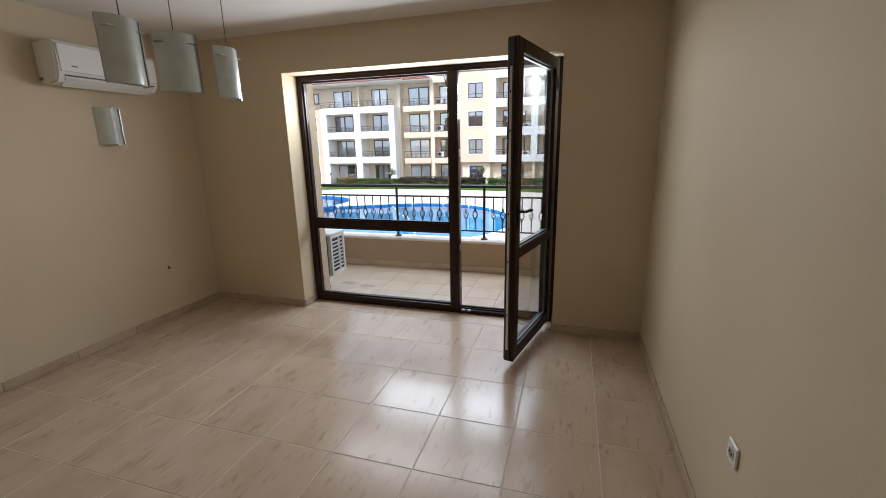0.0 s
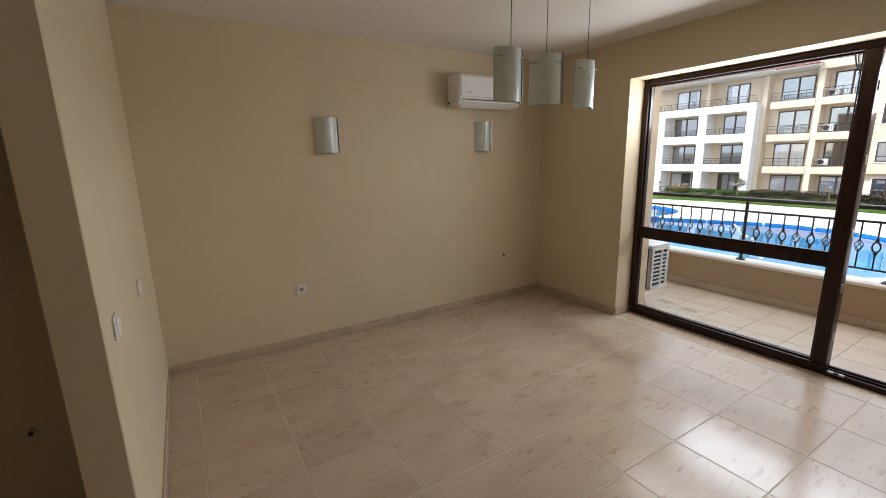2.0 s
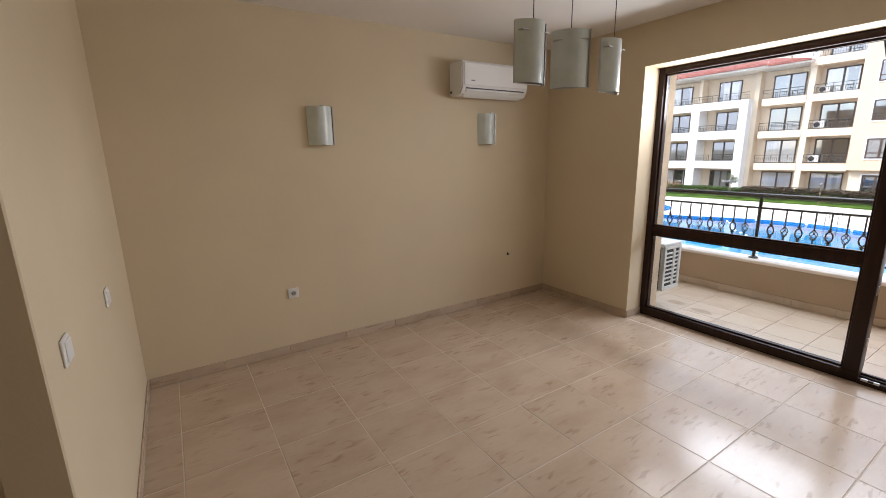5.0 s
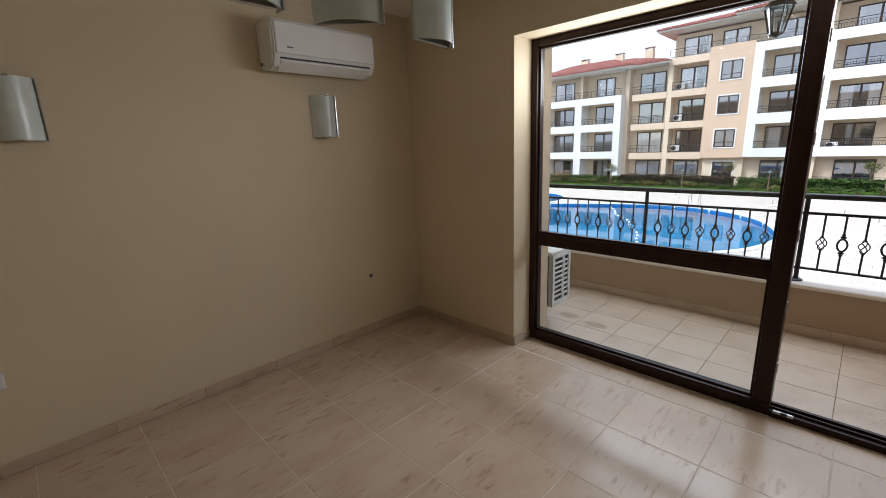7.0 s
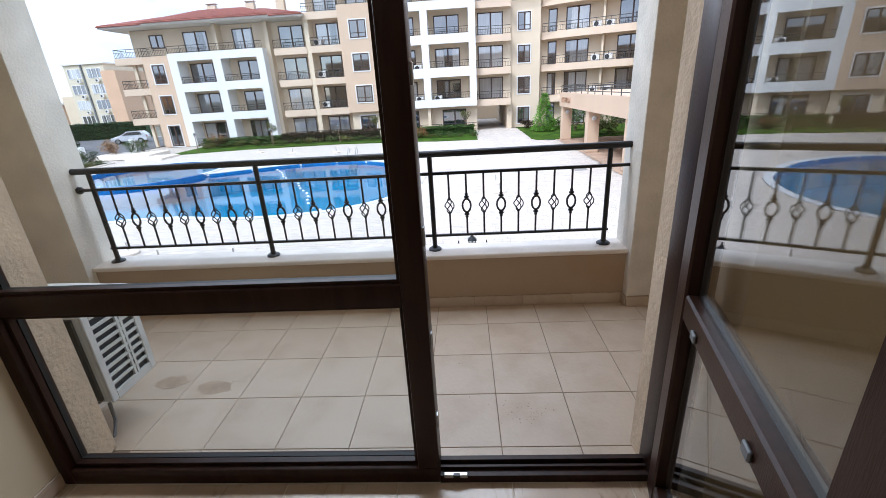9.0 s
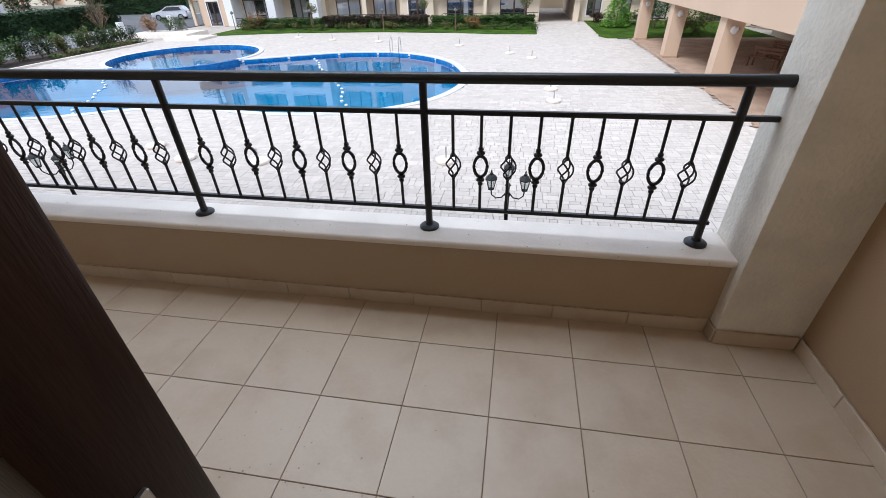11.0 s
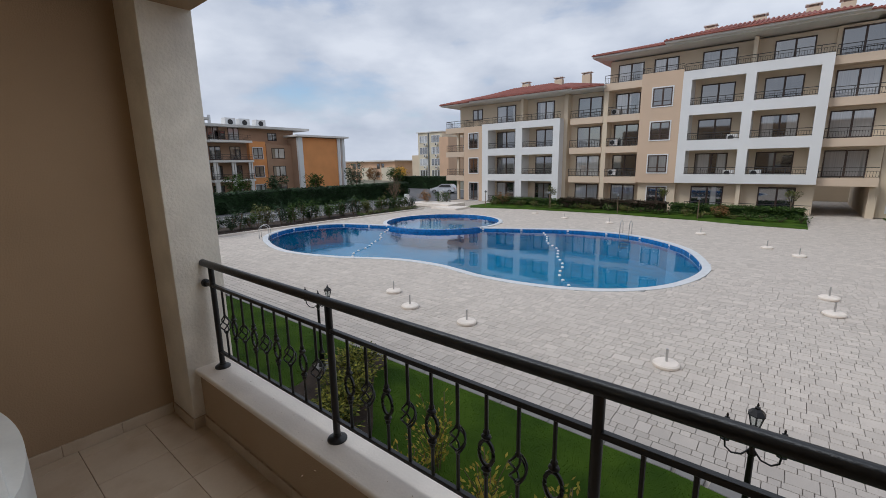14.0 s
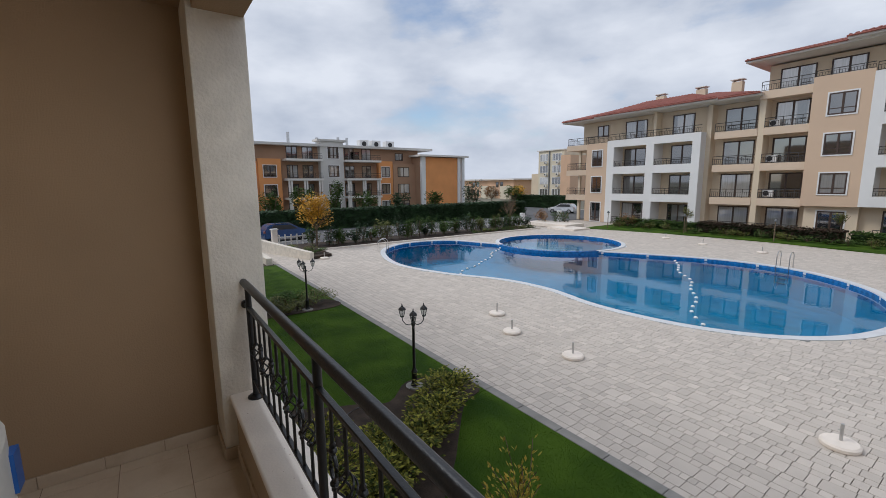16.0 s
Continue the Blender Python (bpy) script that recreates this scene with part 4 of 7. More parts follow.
def smooth_loop(pts, n=8):
    """A closed Catmull-Rom line through the points."""
    out, k = [], len(pts)
    for i in range(k):
        p0, p1, p2, p3 = (Vector(pts[(i + j) % k]) for j in (-1, 0, 1, 2))
        for s in range(n):
            t = s / n
            out.append(tuple(0.5 * ((2 * p1) + (p2 - p0) * t + (2 * p0 - 5 * p1 + 4 * p2 - p3) * t * t + (3 * p1 - p0 - 3 * p2 + p3) * t ** 3)))
    return out


def offset_loop(loop, d):
    """The loop moved outwards by d (loop runs clockwise or not: outwards from its middle line)."""
    n, res = len(loop), []
    area = sum(loop[i][0] * loop[(i + 1) % n][1] - loop[(i + 1) % n][0] * loop[i][1] for i in range(n))
    s = 1 if area > 0 else -1
    for i in range(n):
        a, b = Vector(loop[i - 1]), Vector(loop[(i + 1) % n])
        t = (b - a).normalized()
        res.append((loop[i][0] + s * t.y * d, loop[i][1] - s * t.x * d))
    return res


def inside(x, y, loop):
    c = False
    n = len(loop)
    for i in range(n):
        (x0, y0), (x1, y1) = loop[i], loop[i - 1]
        if (y0 > y) != (y1 > y) and x < (x1 - x0) * (y - y0) / (y1 - y0) + x0:
            c = not c
    return c


POOL = smooth_loop([(-22.1, 14.1), (-24.8, 15.8), (-26.1, 18.6), (-25.0, 21.6), (-21.5, 23.0), (-16.3, 24.9), (-12.7, 26.8), (-8.2, 28.8), (-4.4, 28.6), (-1.4, 26.2), (0.1, 22.7),
                    (0.3, 20.4), (-0.4, 17.9), (-1.9, 16.2), (-4.0, 15.3), (-6.6, 15.1), (-9.4, 15.6), (-12.0, 15.3), (-15.0, 13.9), (-18.4, 13.2)])
SPA = [(-18.9 + 4.55 * math.cos(a), 27.4 + 4.55 * math.sin(a)) for a in (i * math.tau / 64 for i in range(64))]


def band(bm, a, b, za, zb, keep=None):
    """A strip of faces between two loops of equal count, where keep(x, y) holds."""
    va, vb = [bm.verts.new((*p, za)) for p in a], [bm.verts.new((*p, zb)) for p in b]
    n = len(a)
    for i in range(n):
        if keep and not keep(*((va[i].co + vb[i].co) / 2).xy):
            continue
        bm.faces.new((va[i], va[(i + 1) % n], vb[(i + 1) % n], vb[i]))


def disc(bm, a, z):
    bm.faces.new([bm.verts.new((*p, z)) for p in a])


# the ground sheet, with the pool left out of it by lowering a basin below and paving above
XS, YS = np.arange(-45, 27.1, 0.5), np.arange(2.0, 64.1, 0.5)
gv, gf, gi = [], [], {}


def gvert(i, j):
    if (i, j) not in gi:
        gi[(i, j)] = len(gv)
        gv.append((float(XS[i]), float(YS[j]), GZ - 0.045))
    return gi[(i, j)]


POOL_IN, SPA_IN = offset_loop(POOL, 0.30), offset_loop(SPA, 0.30)
for i in range(len(XS) - 1):
    for j in range(len(YS) - 1):
        if -28 < XS[i] < 3 and 11 < YS[j] < 34 and any(inside(XS[i] + a, YS[j] + b, L_) for a in (0, 0.5) for b in (0, 0.5) for L_ in (POOL, SPA)):
            continue
        gf.append((gvert(i, j), gvert(i + 1, j), gvert(i + 1, j + 1), gvert(i, j + 1)))
q = len(gv)
far = 2500.0
x0, x1, y0, y1 = float(XS[0]), float(XS[-1]), float(YS[0]), float(YS[-1])
gv += [(-far, -far, GZ - 0.05), (far, -far, GZ - 0.05), (far, far, GZ - 0.05), (-far, far, GZ - 0.05), (x0, y0, GZ - 0.05), (x1, y0, GZ - 0.05), (x1, y1, GZ - 0.05), (x0, y1, GZ - 0.05)]
gf += [(q, q + 1, q + 5, q + 4), (q + 1, q + 2, q + 6, q + 5), (q + 2, q + 3, q + 7, q + 6), (q + 3, q, q + 4, q + 7)]
gmesh = soup("ground", gv, gf, M_SAND)
gmesh.materials.append(M_EARTH)
for f_ in gmesh.polygons[-4:]:
    f_.material_index = 1
ground = tagged(new("ground", gmesh), "sandy bedding under the courtyard paving and far ground", "ground", "", "structure")

# pool
pool = tagged(new("water_pool"), "kidney-shaped blue tiled swimming pool with white coping", "pool", "", "structure")
WZP = GZ - 0.16
bm = bmesh.new()
def off_spa(x, y):
    return math.hypot(x + 18.9, y - 27.4) > 4.8


def inside_pool(x, y):
    return inside(x, y, POOL)


def off_pool(x, y):
    return not inside_pool(x, y)


band(bm, POOL, offset_loop(POOL, 0.34), GZ + 0.02, GZ + 0.02, off_spa)
band(bm, offset_loop(POOL, 0.34), offset_loop(POOL, 0.34), GZ + 0.02, GZ - 0.05, off_spa)
band(bm, POOL, POOL, GZ + 0.02, GZ - 0.03, off_spa)
part("coping", bm, M_RIM, pool, "white stone pool coping", smooth=False)
bm = bmesh.new()
band(bm, POOL, POOL, GZ - 0.03, GZ - 0.5, off_spa)
part("tile_band", bm, M_POOLB, pool, "dark blue mosaic water line")
bm = bmesh.new()
band(bm, POOL, offset_loop(POOL, -0.15), GZ - 0.5, GZ - 1.5)
disc(bm, offset_loop(POOL, -0.15), GZ - 1.5)
part("basin", bm, M_POOLT, pool, "light blue tiled basin")
bm = bmesh.new()
disc(bm, POOL, WZP)
w = part("water_surface", bm, M_WATER, pool, "still clear blue water")
w.visible_shadow = False
spa = tagged(new("water_spa"), "round raised blue tiled children's pool", "pool", "", "structure")
bm = bmesh.new()
band(bm, SPA, offset_loop(SPA, 0.30), GZ + 0.05, GZ + 0.05, off_pool)
band(bm, offset_loop(SPA, 0.30), offset_loop(SPA, 0.30), GZ + 0.05, GZ - 0.05, off_pool)
part("coping", bm, M_RIM, spa, "white and blue pool coping")
bm = bmesh.new()
band(bm, SPA, offset_loop(SPA, 0.29), GZ + 0.048, GZ + 0.048, inside_pool)
band(bm, SPA, SPA, GZ + 0.05, GZ - 0.45)
band(bm, offset_loop(SPA, 0.29), offset_loop(SPA, 0.29), GZ + 0.045, GZ - 0.6)
part("tile_band", bm, M_POOLB, spa, "dark blue mosaic wall")
bm = bmesh.new()
disc(bm, SPA, GZ - 0.55)
part("basin", bm, M_POOLT, spa, "light blue tiled basin")
bm = bmesh.new()
disc(bm, SPA, WZP + 0.04)
w = part("water_surface", bm, M_WATER, spa, "still clear blue water")
w.visible_shadow = False
# white depth marks set round the water line
inner = offset_loop(POOL, -0.012)
for k in range(0, len(inner), 5):
    a, b = Vector(inner[k]), Vector(inner[(k + 1) % len(inner)])
    t = (b - a).normalized()
    nrm = Vector((t.y, -t.x))
    mk = bmesh.new()
    bx(mk, -0.07, -0.006, -0.075, 0.07, 0.006, 0.03)
    o = part("marker_tile", mk, M_RIM, pool)
    o.matrix_basis = Matrix.Translation((a.x, a.y, GZ - 0.06)) @ Matrix.Rotation(math.atan2(t.y, t.x), 4, "Z")


def float_line(p0, p1):
    r = thing("lane_line", (*p0, WZP), "white pool lane line with floats", "lane line", "lane lines")
    n = int((Vector(p1) - Vector(p0)).length / 0.72)
    side = Vector((p1[1] - p0[1], p0[0] - p1[0])).normalized()
    sway = lambda u: 0.16 * math.sin(u * 9.0) + 0.10 * math.sin(u * 23.0 + 1.0)
    pts = [(p0[0] + (p1[0] - p0[0]) * k / 24 + side.x * sway(k / 24), p0[1] + (p1[1] - p0[1]) * k / 24 + side.y * sway(k / 24), WZP + 0.012) for k in range(25)]
    part("rope", tube(bmesh.new(), pts, 0.007, 5), M_POOLT, r, "thin blue rope")
    for k in range(1, n):
        u = k / n
        s = bmesh.new()
        bmesh.ops.create_uvsphere(s, u_segments=10, v_segments=6, radius=0.075, matrix=Matrix.Translation((p0[0] + (p1[0] - p0[0]) * u + side.x * sway(u), p0[1] + (p1[1] - p0[1]) * u + side.y * sway(u), WZP + 0.02)) @ Matrix.Diagonal((1, 1, 0.7, 1)))
        part("float", s, M_WHITE, r, smooth=True)


float_line((-10.1, 28.0), (-3.0, 15.65))
float_line((-20.6, 23.3), (-14.3, 14.2))


def pool_ladder(at, turn, scale=1.0):
    r = thing("pool_ladder", (0, 0, 0), "curved stainless steel pool ladder", "ladder", "pool ladders")
    for x in (-0.28, 0.28):
        pts = [(x, 0.45, 0.0), (x, 0.45, 0.55)] + [(x, 0.45 - 0.3 * (1 - math.cos(a)), 0.55 + 0.3 * math.sin(a)) for a in (0.4, 0.8, 1.2, 1.57, 2.0, 2.5, 3.1)] + [(x, -0.16, 0.2), (x, -0.16, -0.9)]
        part("rail", tube(bmesh.new(), pts, 0.021, 7), M_STEEL, r, smooth=True)
    for z in (-0.3, -0.6, -0.85):
        part("step", B(-0.28, -0.2, z, 0.28, -0.12, z + 0.03), M_STEEL, r)
    r.matrix_basis = pose(at[0], at[1], GZ + 0.02, 0, 0, turn)
    return r


pool_ladder((-5.0, 28.85), 0)
pool_ladder((-23.5, 14.75), 140)

# courtyard paving: rows of pale blocks of mixed lengths
def paving(x0, x1, y0, y1, skip, z=GZ, gap=0.008, rows=(0.16, 0.24, 0.16, 0.32, 0.16, 0.24)):
    vs, fs = [], []
    y, j = y0, 0
    while y < y1:
        h = rows[j % len(rows)] * 1.0
        x = x0 - rnd.random() * 0.3
        while x < x1:
            wd = h * rnd.choice((0.8, 1.0, 1.0, 1.5, 1.5)) if h < 0.30 else rnd.choice((0.16, 0.24, 0.32, 0.40))
            cx, cy = x + wd / 2, y + h / 2
            if not skip(cx, cy):
                k = len(vs)
                a, b, c, d = x + gap / 2, y + gap / 2, x + wd - gap / 2, y + h - gap / 2
                e = 0.003
                dz = rnd.uniform(-0.002, 0.002)
                vs += [(a, b, z - 0.006), (c, b, z - 0.006), (c, d, z - 0.006), (a, d, z - 0.006), (a + e, b + e, z + dz), (c - e, b + e, z + dz), (c - e, d - e, z + dz), (a + e, d - e, z + dz)]
                fs += [(k + 4, k + 5, k + 6, k + 7), (k, k + 1, k + 5, k + 4), (k + 1, k + 2, k + 6, k + 5), (k + 2, k + 3, k + 7, k + 6), (k + 3, k, k + 4, k + 7)]
            x += wd
        y += h
        j += 1
    return vs, fs


def near_pool(x, y):
    if x > 1.2 or x < -27.2 or y < 12.4 or y > 33:
        return False
    return inside(x, y, POOL_IN) or inside(x, y, SPA_IN)


def no_paving(x, y):
    if y > 38.4 - 0.035 * x and x < 4.2:
        return True
    if x < -26.6 and y > 12.5:
        return True
    if x > 10.38 and y > 12:
        return True
    if x > 8.62 and y > 35.0:
        return True
    if y > 62 or (y > 46.2 and not 4.4 < x < 8.0):
        return True
    return near_pool(x, y)


pave = tagged(new("pavement", soup("pavement", *paving(-30.5, 26, 7.46, 62, no_paving), M_PAVER)), "pale mixed-size concrete block paving", "pavement", "", "structure")
pave["kind"] = "stuff"
brown_v, brown_f = paving(10.4, 24, 12, 35.0, lambda x, y: x < 10.5, rows=(0.2, 0.2))
tagged(new("pavement_reception", soup("pavement_reception", brown_v, brown_f, M_BRICKP)), "brown block paving under the canopy", "pavement", "", "stuff")

# near garden
LAWN_END = [(2.0, 7.22), (2.9, 7.12), (3.6, 6.8), (4.25, 6.2), (4.7, 5.3), (4.95, 4.0), (5.0, 1.95)]
LAWN = [(-22.6, 1.95)] + LAWN_END[::-1] + [(-22.6, 7.22)]
lawn = struct("lawn", prism(bmesh.new(), LAWN, GZ - 0.04, GZ + 0.03), M_GRASS, "green mown lawn beside the paving, rounded at its end")
struct("soil_bed", boxes((-30, 1.95, GZ - 0.05, -22.6, 7.22, GZ + 0.01)), M_SOIL, "dark planting soil")
kerb = tagged(new("kerb"), "grey concrete kerb along the lawn", "kerb", "", "structure")
kb = mesh_of("kerb_stone", B(0, 7.225, GZ - 0.05, 0.99, 7.445, GZ + 0.035, bevel=0.01), M_KERB)
for i in range(-23, 2):
    part("kerb_stone", kb, M_KERB, kerb).matrix_basis = Matrix.Translation((i * 1.0, 0, 0))
kc = mesh_of("kerb_stone", B(-0.19, 0.005, GZ - 0.05, 0.19, 0.225, GZ + 0.035, bevel=0.01), M_KERB)
for (xa, ya), (xb, yb) in zip(LAWN_END, LAWN_END[1:]):
    n = max(1, round(math.hypot(xb - xa, yb - ya) / 0.39))
    for k in range(n):
        u = (k + 0.5) / n
        part("kerb_stone", kc, M_KERB, kerb).matrix_basis = pose(xa + (xb - xa) * u, ya + (yb - ya) * u, 0, 0, 0, math.degrees(math.atan2(yb - ya, xb - xa)))
KERB_OUT = [(1.9, 1.0), (1.9, 7.47), (2.95, 7.36), (3.75, 7.0), (4.45, 6.35), (4.93, 5.38), (5.2, 4.03), (5.25, 1.0)]
side_v, side_f = paving(1.9, 14.0, 1.98, 7.46, lambda x, y: inside(x, y, KERB_OUT))
tagged(new("pavement_side", soup("pavement_side", side_v, side_f, M_PAVER)), "pale mixed-size concrete block paving round the end of the lawn", "pavement", "", "stuff")
# flower beds in the lawn
def bed(name, loop):
    bm = prism(bmesh.new(), loop, GZ, GZ + 0.05)
    struct(name, bm, M_SOIL, "dark mulched flower bed")


NEAR_BED = smooth_loop([(-5.0, 7.05), (-4.1, 7.15), (-3.8, 6.5), (-2.9, 5.65), (-2.3, 5.1), (-1.6, 4.2), (-1.2, 2.3), (-5.6, 2.3), (-5.15, 4.4), (-4.75, 5.2), (-5.35, 6.0)], 4)
bed("soil_bed_near", NEAR_BED)
bed("soil_bed_mid", smooth_loop([(-14.6, 2.3), (-14.2, 5.0), (-13.6, 6.9), (-12.4, 7.1), (-12.3, 5.0), (-12.6, 2.3)], 4))
bed("soil_bed_lamp", smooth_loop([(3.25, 5.9), (3.35, 6.6), (3.8, 6.45), (4.25, 5.9), (4.55, 5.1), (4.6, 4.2), (3.9, 4.4)], 4))
# grass blades
gvv, gff = [], []
for _ in range(80000):
    x, y = rnd.uniform(-13, 5), rnd.uniform(3.0, 7.2)
    if not inside(x, y, LAWN) or (-5.7 < x < -1.1 and inside(x, y, NEAR_BED)):
        continue
    a, h, lean = rnd.uniform(0, 6.28), rnd.uniform(0.008, 0.022), rnd.uniform(-0.02, 0.02)
    k = len(gvv)
    dx, dy = 0.006 * math.cos(a), 0.006 * math.sin(a)
    gvv += [(x - dx, y - dy, GZ + 0.028), (x + dx, y + dy, GZ + 0.028), (x + lean, y + lean * 0.7, GZ + 0.03 + h)]
    gff.append((k, k + 1, k + 2))
tagged(new("grass", soup("grass", gvv, gff, M_BLADE)), "short green grass blades on the lawn", "grass", "", "stuff")


# ---- plants ----
def leaf_soup(points, size, flat=0.5):
    """Small folded leaves at the points, turned at random."""
    vs, fs = [], []
    for (x, y, z) in points:
        s = size * rnd.uniform(0.6, 1.35)
        a, t = rnd.uniform(0, 6.283), rnd.uniform(-0.9, 0.9)
        ux, uy, uz = math.cos(a) * s, math.sin(a) * s, t * s * 0.7
        px, py, pz = -math.sin(a) * s * 0.45, math.cos(a) * s * 0.45, rnd.uniform(-0.3, 0.5) * s
        k = len(vs)
        vs += [(x - ux, y - uy, z - uz), (x + px, y + py, z + pz), (x + ux, y + uy, z + uz), (x - px, y - py, z + pz * 0.4)]
        fs += [(k, k + 1, k + 2), (k, k + 2, k + 3)]
    return vs, fs


def clump_points(n, rx, ry, h, z0=0.0, clumps=7, shell=0.6):
    """Points in an uneven heap of clumps: an irregular outline with gaps."""
    cs = []
    for _ in range(clumps):
        a, r = rnd.uniform(0, 6.283), rnd.random() ** 0.5
        cs.append((rx * 0.75 * r * math.cos(a), ry * 0.75 * r * math.sin(a), z0 + h * rnd.uniform(0.25, 0.78), rnd.uniform(0.3, 0.55)))
    pts = []
    for _ in range(n):
        cx, cy, cz, s = rnd.choice(cs)
        d = Vector((rnd.gauss(0, 1), rnd.gauss(0, 1), rnd.gauss(0, 1))).normalized() * (shell + (1 - shell) * rnd.random())
        p = (cx + d.x * rx * s, cy + d.y * ry * s, max(z0 + 0.02, cz + d.z * h * s * 0.7))
        pts.append(p)
    return pts


def bush(name, at, rx, ry, h, leaves, size, material, label, category="shrub", group="", clumps=7):
    t = thing(name, (0, 0, 0), label, category, group)
    st = bmesh.new()
    for _ in range(5):
        a = rnd.uniform(0, 6.283)
        tube(st, [(0, 0, 0), (rx * 0.3 * math.cos(a), ry * 0.3 * math.sin(a), h * 0.4), (rx * 0.55 * math.cos(a), ry * 0.55 * math.sin(a), h * 0.75)], 0.012 + 0.006 * h, 5)
    part("stem", st, M_BARK, t)
    part("foliage", soup("foliage", *leaf_soup(clump_points(leaves, rx, ry, h, 0, clumps), size), material), material, t)
    t.matrix_basis = pose(at[0], at[1], at[2] if len(at) > 2 else GZ + 0.03, 0, 0, rnd.uniform(0, 360))
    return t


def tree(at, h, trunk_h, rx, ry, leaves, size, material, label, r=0.06, clumps=14, bare=False, group=""):
    t = thing("tree", (0, 0, 0), label, "tree", group)
    tb = bmesh.new()
    lean = rnd.uniform(-0.1, 0.1)
    cyl(tb, (0, 0, 0), (lean * 0.5, 0, trunk_h), r, r * 0.7, 8)
    limbs = []
    for k in range(7 if not bare else 12):
        a = k * 2.4
        rr = rnd.uniform(0.4, 0.85)
        tip = (rx * rr * math.cos(a), ry * rr * math.sin(a), trunk_h + (h - trunk_h) * rnd.uniform(0.35, 0.9))
        mid = (tip[0] * 0.45, tip[1] * 0.45, trunk_h + (tip[2] - trunk_h) * 0.4)
        pts = [(lean * 0.5, 0, trunk_h * rnd.uniform(0.8, 1.0)), mid, tip]
        tube(tb, pts, r * 0.35, 5)
        if bare:
            for _ in range(3):
                e = (tip[0] + rnd.uniform(-0.4, 0.4), tip[1] + rnd.uniform(-0.4, 0.4), tip[2] + rnd.uniform(0, 0.6))
                tube(tb, [mid, e], r * 0.15, 4)
    part("trunk", tb, M_BARK, t, smooth=True)
    if leaves:
        part("crown", soup("crown", *leaf_soup(clump_points(leaves, rx, ry, h - trunk_h, trunk_h, clumps, 0.5), size), material), material, t)
    t.matrix_basis = pose(at[0], at[1], at[2] if len(at) > 2 else GZ, 0, 0, rnd.uniform(0, 360))
    return t


def spray_shrub(at, r, h, sprays, leaf, material, label, group, upright=0.0, gap=0.035):
    """Arching thin shoots from one foot, each set with small pointed leaves."""
    t = thing("shrub", (0, 0, 0), label, "shrub", group)
    st, vs, fs = bmesh.new(), [], []
    for k in range(sprays):
        a = k * 2.399 + rnd.uniform(-0.3, 0.3)
        rr, hh = r * rnd.uniform(0.45, 1.1), h * rnd.uniform(0.6, 1.1)
        x0, y0 = 0.25 * r * rnd.uniform(-1, 1), 0.25 * r * rnd.uniform(-1, 1)
        pts = []
        for i in range(8):
            u = i / 7
            up = hh * (u if upright else math.sin(u * 2.0) ** 0.9)
            w = rr * (u ** (1 + upright))
            pts.append(Vector((x0 + w * math.cos(a + 0.3 * u), y0 + w * math.sin(a + 0.3 * u), up)))
        if k % 4 == 0 or upright:
            tube(st, pts, 0.004 if not upright else 0.006, 4)
        n = int((rr + hh) / gap)
        for j in range(n):
            u = 0.18 + 0.82 * j / n
            i = min(6, int(u * 7))
            p = pts[i].lerp(pts[i + 1], u * 7 - i)
            d = (pts[i + 1] - pts[i]).normalized()
            b = a + rnd.choice((-1, 1)) * rnd.uniform(0.5, 1.5)
            e = (Vector((math.cos(b), math.sin(b), rnd.uniform(-0.1, 0.7))) * 0.8 + d * 0.7).normalized() * leaf * rnd.uniform(0.6, 1.3)
            q = p + Vector((rnd.uniform(-1, 1), rnd.uniform(-1, 1), rnd.uniform(-1, 1))) * leaf * (0.5 if not upright else 1.2)
            w = e.cross(Vector((rnd.uniform(-0.4, 0.4), rnd.uniform(-0.4, 0.4), 1))).normalized() * leaf * 0.24
            m = len(vs)
            vs += [tuple(q), tuple(q + e * 0.5 + w), tuple(q + e), tuple(q + e * 0.5 - w)]
            fs += [(m, m + 1, m + 2), (m, m + 2, m + 3)]
    part("stem", st, M_BARK, t)
    part("foliage", soup("foliage", vs, fs, material), material, t)
    t.matrix_basis = pose(at[0], at[1], GZ + 0.045, 0, 0, rnd.uniform(0, 360))
    return t


for x, y, rx, h in ((-4.45, 6.5, 0.5, 0.34), (-4.0, 6.2, 0.62, 0.5), (-3.75, 5.65, 0.5, 0.36), (-3.3, 5.5, 0.55, 0.56), (-3.05, 5.0, 0.6, 0.40), (-2.75, 4.6, 0.5, 0.6), (-2.45, 4.15, 0.6, 0.42), (-3.35, 4.3, 0.45, 0.32), (-2.2, 3.65, 0.5, 0.55), (-2.95, 3.4, 0.6, 0.5), (-1.8, 3.0, 0.6, 0.45), (-4.2, 3.6, 0.5, 0.35), (-3.9, 2.9, 0.5, 0.5), (-2.6, 2.8, 0.5, 0.4)):
    spray_shrub((x, y), rx, h, rnd.randint(30, 46), 0.095, M_SPRAY, "low yellow-green shrub with arching shoots in the flower bed", "yellow-green bed shrubs")
for x, y in ((-13.2, 6.4), (-13.6, 5.6), (-12.9, 5.2), (-13.4, 4.4), (-12.9, 3.6), (-13.8, 3.4)):
    bush("shrub", (x, y), 0.85, 0.7, 0.55, 900, 0.05, M_LEAFY if rnd.random() < 0.5 else M_LEAFG, "low green spreading shrub in the flower bed", group="low bed shrubs", clumps=10)
for x, y in ((3.7, 6.2), (4.1, 5.6), (4.3, 4.9)):
    bush("shrub", (x, y), 0.55, 0.45, 0.38, 900, 0.035, M_LEAFY, "low yellow-green shrub at the rounded end of the lawn", group="low lamp shrubs", clumps=10)
